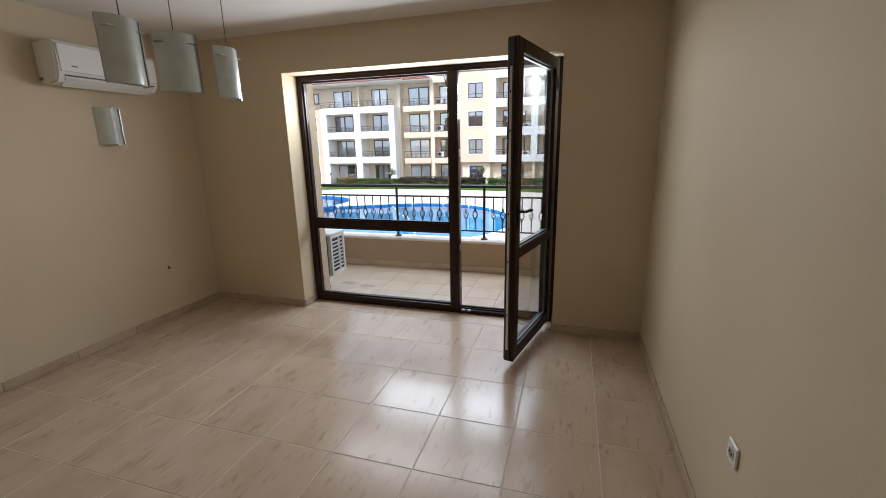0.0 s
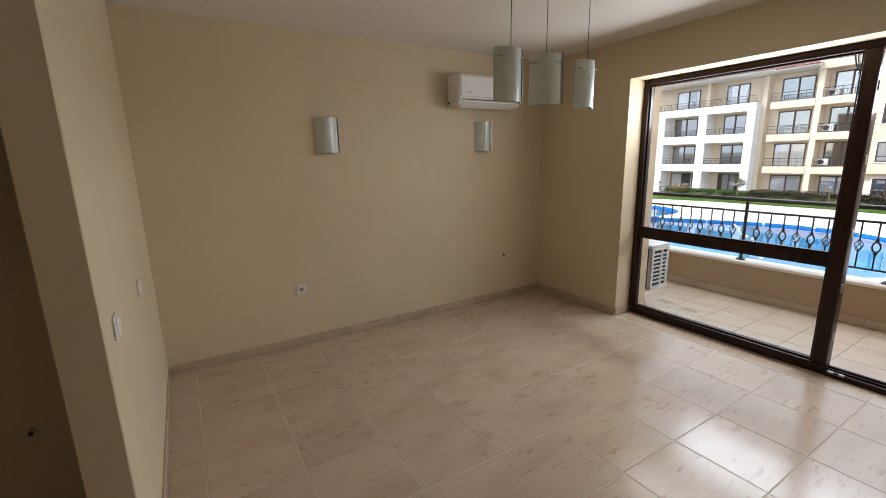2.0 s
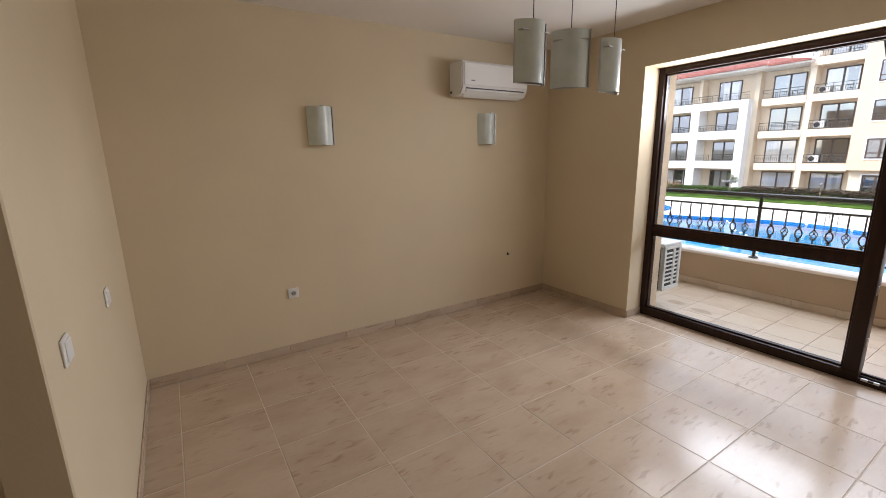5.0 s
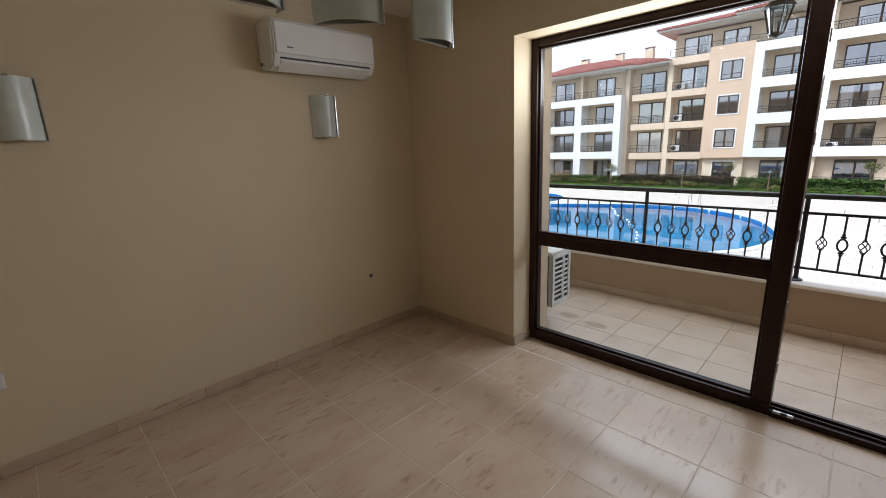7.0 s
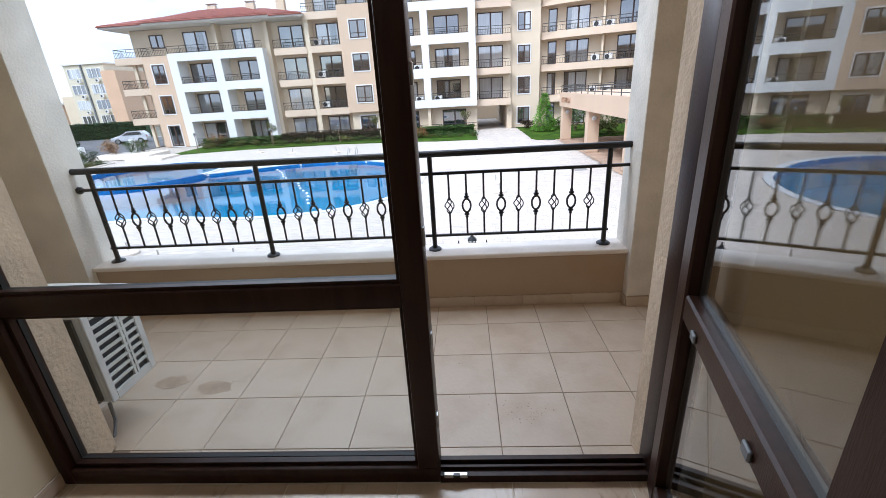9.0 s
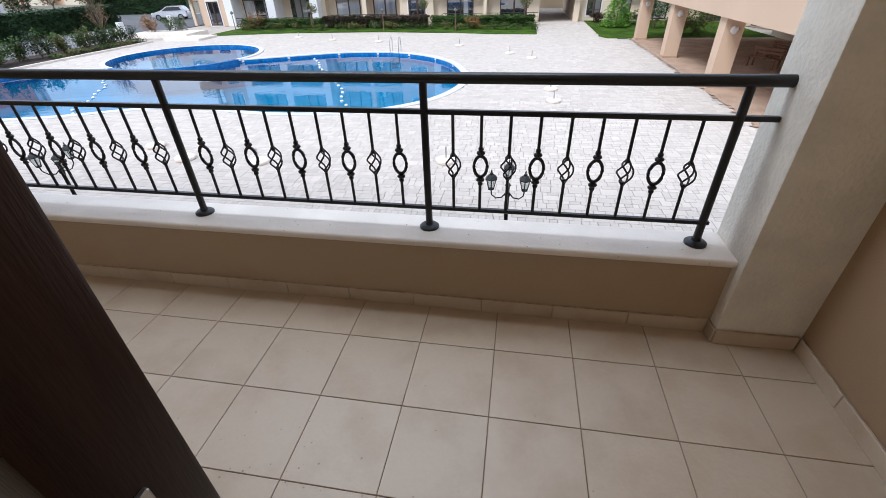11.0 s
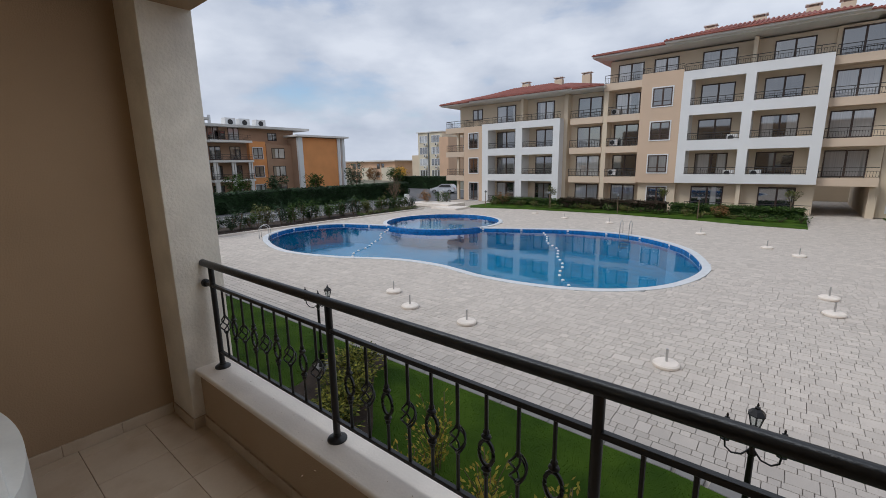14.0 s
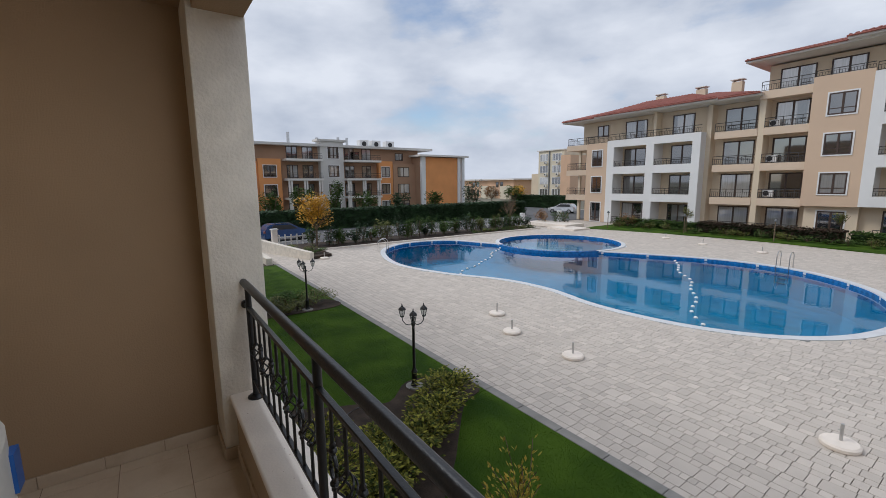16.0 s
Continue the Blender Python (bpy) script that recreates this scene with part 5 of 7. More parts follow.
for x, y, h in ((-0.85, 5.05, 1.0), (0.3, 4.7, 0.8), (1.3, 5.0, 0.6), (-0.6, 4.1, 0.8)):
    spray_shrub((x, y), 0.42, h, 15, 0.08, M_SPARSE, "sparse yellowing deciduous shrub on the lawn", "sparse yellow shrubs", 0.35, 0.05)

gh = thing("garden_hose", (-3.6, 4.4, GZ + 0.05), "thin black irrigation hose looping over the flower bed", "hose")
part("pipe", tube(bmesh.new(), [(-4.9 + 0.14 * k, 4.6 - 0.5 * math.sin(k * 0.42), GZ + 0.06 + 0.12 * max(0, math.sin(k * 0.55))) for k in range(18)], 0.010, 6), M_BLACKP, gh, smooth=True)

# ---- garden lamps ----
def lamp_post(at, turn):
    t = thing("lamp_post", (0, 0, 0), "black three-lantern garden lamp post", "lamp post", "garden lamp posts")
    part("base", lathe(bmesh.new(), [(0.20, 0), (0.20, 0.05), (0.10, 0.055)], (0, 0, 0), 18), M_KERB, t, "round concrete footing", smooth=True)
    part("pole", lathe(bmesh.new(), [(0.085, 0.05), (0.085, 0.09), (0.06, 0.12), (0.06, 0.36), (0.075, 0.39), (0.045, 0.44), (0.034, 0.5), (0.030, 1.45), (0.045, 1.47), (0.045, 1.50), (0.028, 1.53), (0.03, 1.62), (0.05, 1.64), (0.012, 1.68)], (0, 0, 0), 14), M_IRON, t, smooth=True)
    for k in range(3):
        a = k * math.tau / 3
        c, s = math.cos(a), math.sin(a)
        arm = [(0.03 * c, 0.03 * s, 1.52), (0.10 * c, 0.10 * s, 1.46), (0.20 * c, 0.20 * s, 1.47), (0.27 * c, 0.27 * s, 1.54), (0.28 * c, 0.28 * s, 1.62)]
        part("arm", tube(bmesh.new(), arm, 0.010, 6), M_IRON, t, smooth=True)
        f, rf, gl = bmesh.new(), bmesh.new(), bmesh.new()
        lantern_head(f, rf, gl, (0.28 * c, 0.28 * s, 1.61), 0.95)
        hd_ = part("lantern", f, M_IRON, t)
        part("lantern_roof", rf, M_IRON, hd_)
        part("lantern_glass", gl, M_LAMPGLASS, hd_)
    t.matrix_basis = pose(at[0], at[1], GZ + 0.03, 0, 0, turn)
    return t


lp = lamp_post((-5.03, 6.0), 90)
copy_thing(lp, pose(-12.5, 5.9, GZ + 0.03, 0, 0, 90))
copy_thing(lp, pose(2.915, 5.98, GZ + 0.03, 0, 0, 90))

# ---- umbrella bases ----
ub = thing("umbrella_base", (0, 0, 0), "round pale concrete umbrella base with a steel stub", "umbrella base", "umbrella bases by the pool")
part("weight", lathe(bmesh.new(), [(0.27, 0), (0.285, 0.02), (0.285, 0.07), (0.25, 0.10), (0.10, 0.115)], seg=24), M_COPING, ub, "pale rough concrete disc", smooth=True)
part("tube", lathe(bmesh.new(), [(0.026, 0.11), (0.026, 0.42), (0.02, 0.42)], seg=12), M_STEEL, ub, "grey steel tube", smooth=True)
part("screw", cyl(bmesh.new(), (0.025, 0, 0.3), (0.06, 0, 0.3), 0.008, seg=6), M_STEEL, ub)
ub.matrix_basis = pose(-8.03, 11.22, GZ)
for x, y in ((-6.37, 10.34), (-4.04, 10.31), (1.16, 10.92), (4.32, 19.3), (4.35, 17.4), (3.6, 26.8), (2.3, 28.4), (-1.2, 31.6), (-7.5, 33.5), (-11.5, 34.5), (-15.0, 36.0), (-23.1, 10.26)):
    copy_thing(ub, pose(x, y, GZ, 0, 0, rnd.uniform(0, 360)))
mh = solid("manhole_cover", lathe(bmesh.new(), [(0.42, -0.01), (0.42, 0.006), (0.36, 0.006), (0.36, 0.004)], (8.9, 21.8, GZ), 28), M_KERB, "round grey manhole cover in the paving", "manhole cover")

# ---- houses ----
def ring_mesh(x0, x1, z0, z1, w, y0, y1):
    """A rectangular frame of bar width w between the depths y0 and y1."""
    bm = bmesh.new()
    out = ((x0, z0), (x1, z0), (x1, z1), (x0, z1))
    inn = ((x0 + w, z0 + w), (x1 - w, z0 + w), (x1 - w, z1 - w), (x0 + w, z1 - w))
    q = [[bm.verts.new((x, y, z)) for x, z in loop] for loop, y in ((out, y0), (inn, y0), (inn, y1), (out, y1))]
    for a, b in zip(q, q[1:] + q[:1]):
        for k in range(4):
            bm.faces.new((a[k], a[(k + 1) % 4], b[(k + 1) % 4], b[k]))
    return bm


def far_window(parent, x0, x1, z0, z1, y, leaves=2, surround=False, tr=0.06, frame_mat=None):
    """A window or balcony door with its own frame, panes and, if any, a white surround; the outer face at y looks to -y."""
    w = 0.095
    fm = frame_mat or M_WFRAME
    wd = part("window", ring_mesh(x0, x1, z0, z1, w, y - tr, y), fm, parent)
    for k in range(1, leaves):
        x = x0 + (x1 - x0) * (k / leaves if leaves != 2 else 0.52)
        part("mullion", B(x - 0.07, y - tr, z0 + w, x + 0.07, y - 0.004, z1 - w), fm, wd)
    part("pane", B(x0 + w * 0.5, y - 0.025, z0 + w * 0.5, x1 - w * 0.5, y - 0.012, z1 - w * 0.5), M_PANE, wd)
    if surround:
        part("mullion", B(x0 + w, y - tr + 0.01, z0 + 0.42, x1 - w, y - 0.03, z0 + 0.48), M_WFRAME, wd)
        part("surround", ring_mesh(x0 - 0.10, x1 + 0.10, z0 - 0.10, z1 + 0.10, 0.098, y - 0.05, y), M_FACW, wd)


def far_rail(parent, x0, x1, y, z, h=0.85, ends=None):
    """Iron balcony rail on a slab edge; ends: depth of side returns."""
    bm = bmesh.new()
    bx(bm, x0, y - 0.025, z + h - 0.05, x1, y + 0.025, z + h)
    bx(bm, x0, y - 0.015, z + 0.62 * h, x1, y + 0.015, z + 0.66 * h)
    bx(bm, x0, y - 0.015, z + 0.06, x1, y + 0.015, z + 0.10)
    n = max(2, int((x1 - x0) / 0.16))
    for k in range(n + 1):
        x = x0 + (x1 - x0) * k / n
        t = 0.022 if k % 8 == 0 else 0.011
        bx(bm, x - t, y - 0.012, z + (0.0 if k % 8 == 0 else 0.08), x + t, y + 0.012, z + (h - 0.03 if k % 8 == 0 else 0.64 * h))
    if ends:
        for x in (x0, x1):
            bx(bm, x - 0.02, y, z + h - 0.05, x + 0.02, y + ends, z + h)
            for k in range(int(ends / 0.2)):
                bx(bm, x - 0.01, y + 0.2 * k, z + 0.06, x + 0.01, y + 0.2 * k + 0.02, z + h - 0.04)
    part("balcony_rail", bm, M_RAILF, parent)


def ac_box(parent, x, y, z):
    bm = B(x, y, z, x + 0.8, y + 0.3, z + 0.58, bevel=0.02)
    b = part("air_conditioner_unit", bm, M_FACW, parent, "white outdoor air conditioner unit")
    fan = bmesh.new()
    cyl(fan, (x + 0.3, y - 0.012, z + 0.29), (x + 0.3, y + 0.002, z + 0.29), 0.22, seg=18)
    part("fan_grille", fan, M_BLACKP, b, "black round fan grille")


def hip_roof(parent, x0, x1, y0, y1, z, rise, name="roof", ridge_in=None):
    """Hip roof over the eave rectangle, covered in ribs of clay tile, with a white eave box under it."""
    run = (y1 - y0) / 2
    k = ridge_in if ridge_in is not None else run
    ya = (y0 + y1) / 2
    bm = bmesh.new()
    c = [bm.verts.new(p) for p in ((x0, y0, z), (x1, y0, z), (x1, y1, z), (x0, y1, z), (x0 + k, ya, z + rise), (x1 - k, ya, z + rise))]
    for f in ((0, 1, 5, 4), (1, 2, 5), (2, 3, 4, 5), (3, 0, 4), (3, 2, 1, 0)):
        bm.faces.new([c[i] for i in f])
    rib = bmesh.new()
    n = int((x1 - x0) / 0.32)
    for i in range(n):
        x = x0 + (i + 0.5) * (x1 - x0) / n
        u = min(1.0, (x - x0) / k if k else 1, (x1 - x) / k if k else 1)
        if u <= 0.02:
            continue
        p0, p1 = Vector((x, y0 - 0.04, z + 0.02)), Vector((x, y0 + (ya - y0) * u, z + rise * u + 0.02))
        tube(rib, [p0, p1], 0.10, 5)
    r = part(name, bm, M_ROOF, parent, "red clay tile hip roof")
    part("tile_ribs", rib, M_ROOF, r, "rows of clay tiles", kind="stuff")
    part("eave", boxes((x0 + 0.05, y0 + 0.05, z - 0.22, x1 - 0.05, y1 - 0.05, z - 0.002)), M_EAVE, r, "white eave soffit")
    gt = bmesh.new()
    tube(gt, [(x0, y0 - 0.06, z - 0.03), (x1, y0 - 0.06, z - 0.03)], 0.07, 6)
    part("gutter", gt, M_ROOF, r, "dark red gutter")
    return r


def chimney(parent, x, y, z):
    ch = part("chimney", boxes((x - 0.45, y - 0.3, z - 0.8, x + 0.45, y + 0.3, z + 0.55)), M_FACL, parent, "cream chimney with a cap")
    part("cap", boxes((x - 0.55, y - 0.4, z + 0.72, x + 0.55, y + 0.4, z + 0.80), (x - 0.4, y - 0.25, z + 0.55, x - 0.32, y + 0.25, z + 0.72), (x + 0.32, y - 0.25, z + 0.55, x + 0.4, y + 0.25, z + 0.72)), M_EAVE, ch)


FRONT = 45.0
ap = thing("apartment_building", (-12.0, FRONT, GZ), "long cream and white apartment block with balconies and red roofs", "apartment building")


def P_(name, mat_, *rows, label=""):
    for row in rows:
        part(name, boxes(row), mat_, ap, label)


# left end block and its end balconies
P_("wall", M_FAC, (-29.7, FRONT, GZ, -26.85, 57, 6.05))
P_("wall", M_FACL, (-31.4, 47.2, GZ, -29.7, 57, 8.7))
for f in (0, 3, 6):
    P_("balcony_slab", M_SLAB, (-33.0, 45.5, f - 0.55, -29.7, 47.2, f + 0.1))
    P_("balcony_slab", M_SLAB, (-33.0, 47.2, f - 0.55, -31.4, 50.5, f + 0.1))
    far_rail(ap, -32.9, -29.75, 45.6, f + 0.1, ends=1.5)
P_("pier", M_FACL, (-31.5, 45.9, GZ, -31.2, 46.2, 5.5))
for f in (-3, 0, 3):
    far_window(ap, -30.6, -29.75, f + 0.05, f + 2.3, 47.2, 1)
    far_window(ap, -28.85, -27.55, f + (0.45 if f > -3 else 0.1), f + 2.25, FRONT, 2, True)
ac_box(ap, -31.1, 46.8, 0.35)
ac_box(ap, -31.1, 46.8, 3.35)
ac_box(ap, -31.1, 46.8, -0.95)
far_rail(ap, -29.6, -26.9, 45.1, 6.05)
# white grid block
for a, b in ((-26.85, -26.0), (-22.25, -21.4), (-17.65, -16.9)):
    P_("pier", M_FACW, (a, FRONT - 0.15, GZ, b, 46.6, 6.2))
for a, b in ((-26.0, -22.25), (-21.4, -17.65)):
    for z0, z1 in ((-0.45, 0.32), (2.5, 3.32), (5.45, 6.2)):
        P_("beam", M_FACW, (a, FRONT - 0.15, z0, b, FRONT + 0.15, z1))
        P_("balcony_slab", M_FACL, (a, FRONT + 0.15, z1 - 0.35, b, 46.6, z1 - 0.2))
    for f in (-3, 0, 3):
        far_rail(ap, a, b, FRONT + 0.05, (f + 0.3) if f > -3 else f + 0.1, 0.65)
P_("wall", M_FACL, (-26.85, 46.6, GZ, -16.9, 57, 8.7))
P_("wall", M_FACL, (-31.4, 46.6, 6.0, -26.85, 57, 8.7))
P_("pier", M_FACL, (-21.95, 45.5, 6.2, -21.65, 46.6, 8.7))
far_rail(ap, -26.8, -16.95, 45.0, 6.2, 0.7)
for f in (-3, 0, 3, 6):
    for a, b in ((-25.75, -23.2), (-20.5, -18.35)):
        far_window(ap, a, b, f + 0.05, f + 2.28, 46.6, 2)
far_window(ap, -29.4, -27.9, 6.9, 8.2, 46.6, 2)
# recessed balconies
P_("wall", M_FACL, (-16.9, 46.9, GZ, -8.98, 57, 8.7))
P_("wall", M_FACL, (-12.6, 47.0, 8.7, -9.0, 57, 11.4))
P_("pier", M_FACL, (-16.9, 45.9, GZ, -16.5, 46.9, 8.7))
P_("pier", M_FACL, (-12.6, 45.5, GZ, -12.15, 46.9, 8.7))
for f in (0, 3, 6):
    P_("balcony_slab", M_SLAB, (-16.0, 45.45, f - 0.55, -12.6, 46.9, f + 0.08))
    P_("balcony_slab", M_SLAB, (-12.15, 45.3, f - 0.55, -9.0, 46.9, f + 0.08))
    far_rail(ap, -16.0, -12.65, 45.5, f + 0.08, 0.8)
    far_rail(ap, -12.1, -9.05, 45.4, f + 0.08, 0.8)
    ac_box(ap, -12.1, 46.3, f + 0.2)
P_("balcony_slab", M_SLAB, (-12.6, 45.3, 8.45, -9.0, 47.0, 9.1))
far_rail(ap, -12.55, -9.05, 45.4, 9.1, 0.8)
far_rail(ap, -16.0, -9.05, 45.5, GZ, 0.9)
for f in (-3, 0, 3, 6):
    far_window(ap, -15.75, -13.2, f + 0.05, f + 2.25, 46.9, 2)
    far_window(ap, -11.85, -9.5, f + 0.05, f + 2.25, 46.9, 2)
far_window(ap, -11.8, -9.4, 9.2, 11.0, 47.0, 2)
# tan tower
P_("wall", M_FAC, (-8.98, FRONT, -0.45, -5.52, 57, 9.5))
P_("wall", M_FACL, (-8.8, 45.5, GZ, -5.52, 57, -0.45))
for f in (0, 3, 6):
    far_window(ap, -7.93, -6.3, f + 0.52, f + 2.12, FRONT, 2, True)
far_window(ap, -7.95, -6.3, -2.75, -0.85, 45.5, 2, True)
far_rail(ap, -8.9, -5.6, 45.2, 9.5, 0.5)
# white grid block over the ground floor
for a, b in ((-5.52, -4.82), (-0.95, -0.25), (3.7, 4.38)):
    P_("pier", M_FACW, (a, FRONT - 0.12, -0.42, b, 46.7, 9.25))
for a, b in ((-4.82, -0.95), (-0.25, 3.7)):
    for z0, z1 in ((-0.42, 0.36), (2.45, 3.34), (5.5, 6.34), (8.48, 9.25)):
        P_("beam", M_FACW, (a, FRONT - 0.12, z0, b, FRONT + 0.15, z1))
        P_("balcony_slab", M_FACL, (a, FRONT + 0.15, z1 - 0.36, b, 46.7, z1 - 0.2))
    for f in (0, 3, 6):
        far_rail(ap, a, b, FRONT + 0.02, f + 0.34, 0.62)
        far_window(ap, a + 0.5, a + 3.05, f + 0.05, f + 2.2, 46.7, 2)
ac_box(ap, -1.9, 45.6, 0.16)
ac_box(ap, -1.9, 45.6, 3.16)
ac_box(ap, 0.0, 45.6, 0.16)
P_("wall", M_FACL, (-5.52, 46.7, -0.4, 4.38, 57, 8.9))
P_("wall", M_FACL, (-5.52, 46.0, GZ, 4.38, 46.7, -0.42))
P_("wall", M_FACL, (-9.0, 47.0, 9.5, 4.38, 57, 11.4))
P_("pier", M_FACL, (-0.75, 45.7, 9.25, -0.45, 47.0, 11.4))
P_("pier", M_FACL, (-0.75, 45.2, GZ, -0.45, 46.0, -0.42))
far_rail(ap, -5.45, 4.32, 45.05, 9.25, 0.65)
for a, b in ((-8.5, -6.4), (-4.5, -1.9), (0.6, 3.2)):
    far_window(ap, a, b, 9.4, 11.05, 47.0, 2)
for a, b in ((-4.3, -1.75), (0.75, 3.25)):
    far_window(ap, a, b, -2.95, -0.72, 46.0, 2)
far_rail(ap, -4.6, 4.3, 45.3, GZ, 0.9)
# bay over the passage
P_("wall", M_FACL, (4.38, 46.8, -0.5, 8.0, 57, 11.4))
for f in (0, 3, 6, 9):
    P_("balcony_slab", M_SLAB, (4.38, 45.6, f - 0.55, 7.9, 46.8, f + 0.08))
    far_rail(ap, 4.45, 7.85, 45.7, f + 0.08, 0.8)
    far_window(ap, 4.65, 7.2, f + 0.1, f + 2.2, 46.8, 2)
P_("pier", M_FACL, (7.55, 46.4, GZ, 8.05, 60, -0.55))
P_("pier", M_FACL, (4.0, 46.7, GZ, 4.38, 60, -0.55))
P_("wall", M_FACL, (4.38, 62.5, GZ, 12.0, 63.0, 1.0))
# wall with single windows, and the return behind the corner
P_("wall", M_FACL, (11.0, 48.2, GZ, 12.6, 57, 11.4))
P_("wall", M_FACL, (8.05, 47.0, GZ, 11.0, 57, 11.4))
for f in (-3, 0, 3, 6):
    far_window(ap, 8.75, 10.0, f + 0.45, f + 2.08, 47.0, 2, True)
far_window(ap, 8.75, 10.0, 9.2, 11.0, 47.0, 2)
far_rail(ap, 8.1, 10.9, 46.6, 9.0, 0.8)
# roofs
hip_roof(ap, -33.1, -12.3, 44.5, 56.5, 8.95, 1.6)
hip_roof(ap, -28.3, -15.5, 44.1, 52.0, 9.0, 1.35, "roof_gable")
hip_roof(ap, -13.7, 6.5, 44.6, 56.5, 11.75, 1.5)
hip_roof(ap, -7.1, 5.9, 43.9, 52.0, 11.85, 1.25, "roof_gable")
hip_roof(ap, 5.0, 16.0, 46.0, 57.5, 12.0, 1.6)
for x, y, z in ((-23.5, 49.5, 10.4), (-19.5, 50.0, 10.5), (-16.0, 49.5, 10.5), (-4.5, 49.5, 13.0), (-0.8, 49.2, 13.05), (2.7, 49.0, 13.05), (4.8, 49.5, 13.1)):
    chimney(ap, x, y, z)

# the wing that turns towards the pool
wing = thing("apartment_wing", (0, 0, 0), "cream apartment wing with long balconies and outdoor units", "apartment building")
WL = 13.0
part("wall", boxes((0, 1.6, 0, WL + 0.5, 9, 14.4)), M_FACL, wing)
for k in range(1, 5):
    z = 3.0 * k
    part("balcony_slab", prism(bmesh.new(), [(0.0, 1.6), (0.0, 0.55), (1.6, 0.12), (4.0, 0.0), (WL, 0.0), (WL, 1.6)], z - 0.55, z + 0.1), M_SLAB, wing)
    far_rail(wing, 0.3, WL, 0.1, z + 0.1, 0.8)
for k in range(0, 5):
    z = 3.0 * k
    for a, b in ((0.5, 1.4), (2.3, 4.6), (7.3, 9.6), (10.3, 12.4)):
        far_window(wing, a, b, z + 0.1, z + 2.3, 1.6, 2 if b - a > 1 else 1)
    if k:
        ac_box(wing, 5.0, 1.0, z + 0.15)
        ac_box(wing, 6.2, 1.0, z + 0.15)
    part("pier", boxes((5.95, 0.6, z + 0.1, 6.15, 1.6, z + 2.45)), M_FACL, wing)
hip_roof(wing, -0.5, WL + 2, 0.9, 11, 14.6, 1.6)
wing.matrix_basis = pose(10.9, 47.0, GZ, 0, 0, -24)
copy_thing(wing, pose(18.6, 43.0, GZ, 0, 0, -72))

# reception canopy
CX = 10.6    # canopy edge
rc = thing("reception_canopy", (CX + 0.4, 27.0, GZ), "beige reception canopy on square pillars with a railed terrace", "canopy")
for y in (34.55, 27.4, 20.4, 14.6):
    col_ = part("pillar", boxes((CX + 0.12, y - 0.34, GZ + 0.02, CX + 0.82, y + 0.34, -0.42)), M_FAC, rc, "beige square pillar")
    part("plinth", boxes((CX + 0.10, y - 0.36, GZ, CX + 0.84, y + 0.36, GZ + 0.10)), M_BRICKP, col_)
    wl = lathe(bmesh.new(), [(0.10, 0), (0.15, 0.03), (0.15, 0.06), (0.09, 0.11)], seg=16)
    bmesh.ops.transform(wl, matrix=Matrix.Translation((CX + 0.47, y - 0.34, -0.85)) @ Matrix.Rotation(radians(90), 4, "X"), verts=wl.verts)
    part("pillar_lamp", wl, M_FACW, col_, "round white bulkhead lamp", smooth=True)
part("roof_slab", boxes((CX, 14.0, -0.42, 24.0, 35.0, 0.58)), M_FAC, rc, "beige rendered canopy edge")
for z in (0.75, 0.93, 1.10):
    bmr = cyl(bmesh.new(), (CX + 0.1, 14.0, z), (CX + 0.1, 34.9, z), 0.022, seg=6)
    cyl(bmr, (CX + 0.1, 34.9, z), (20.0, 34.9, z), 0.022, seg=6)
    part("terrace_rail", bmr, M_RAILF, rc, "dark metal terrace rail")
for i in range(15):
    part("rail_post", cyl(bmesh.new(), (CX + 0.1, 14.2 + i * 1.475, 0.58), (CX + 0.1, 14.2 + i * 1.475, 1.12), 0.025, seg=6), M_RAILF, rc)
gm = solid("floor_mat", B(9.6, 34.45, GZ + 0.002, 10.3, 34.95, GZ + 0.03, bevel=0.006), M_LEAFD, "dark green mat lying on the paving beside the canopy", "mat")
cu = bpy.data.curves.new("sign_text", "FONT")
cu.body, cu.size, cu.extrude, cu.align_x = "RECEPTION", 0.52, 0.02, "LEFT"
sg = new("sign_text", cu)
deps = bpy.context.evaluated_depsgraph_get()
sg_mesh = bpy.data.meshes.new_from_object(sg.evaluated_get(deps))
bpy.data.objects.remove(sg)
sg_mesh.materials.clear()
sg_mesh.materials.append(M_BROWNR)
sign = part("sign_lettering", sg_mesh, M_BROWNR, rc, "brown metal reception lettering")
sign.matrix_basis = pose(CX - 0.02, 34.2, -0.08, 90, 0, -90)
part("wall", boxes((20.0, 14.0, GZ, 20.3, 36.0, -0.42)), M_FACL, rc)


def bench(m):
    b = thing("bench", (0, 0, 0), "brown wooden slatted bench", "bench", "benches under the canopy")
    for k in range(3):
        part("seat_slat", B(-0.8, -0.2 + 0.15 * k, 0.42, 0.8, -0.08 + 0.15 * k, 0.46, bevel=0.008), M_WOOD, b)
    for k in range(2):
        part("back_slat", B(-0.8, 0.24, 0.58 + 0.17 * k, 0.8, 0.28, 0.70 + 0.17 * k, bevel=0.008), M_WOOD, b)
    for x in (-0.65, 0.65):
        part("leg", boxes((x - 0.04, -0.2, 0, x + 0.04, -0.12, 0.42), (x - 0.04, 0.2, 0, x + 0.04, 0.24, 0.86)), M_WOOD, b)
    b.matrix_basis = m
    return b


bn = bench(pose(14.6, 24.5, GZ, 0, 0, -60))
copy_thing(bn, pose(16.2, 26.2, GZ, 0, 0, -60))
copy_thing(bn, pose(15.2, 22.0, GZ, 0, 0, 120))

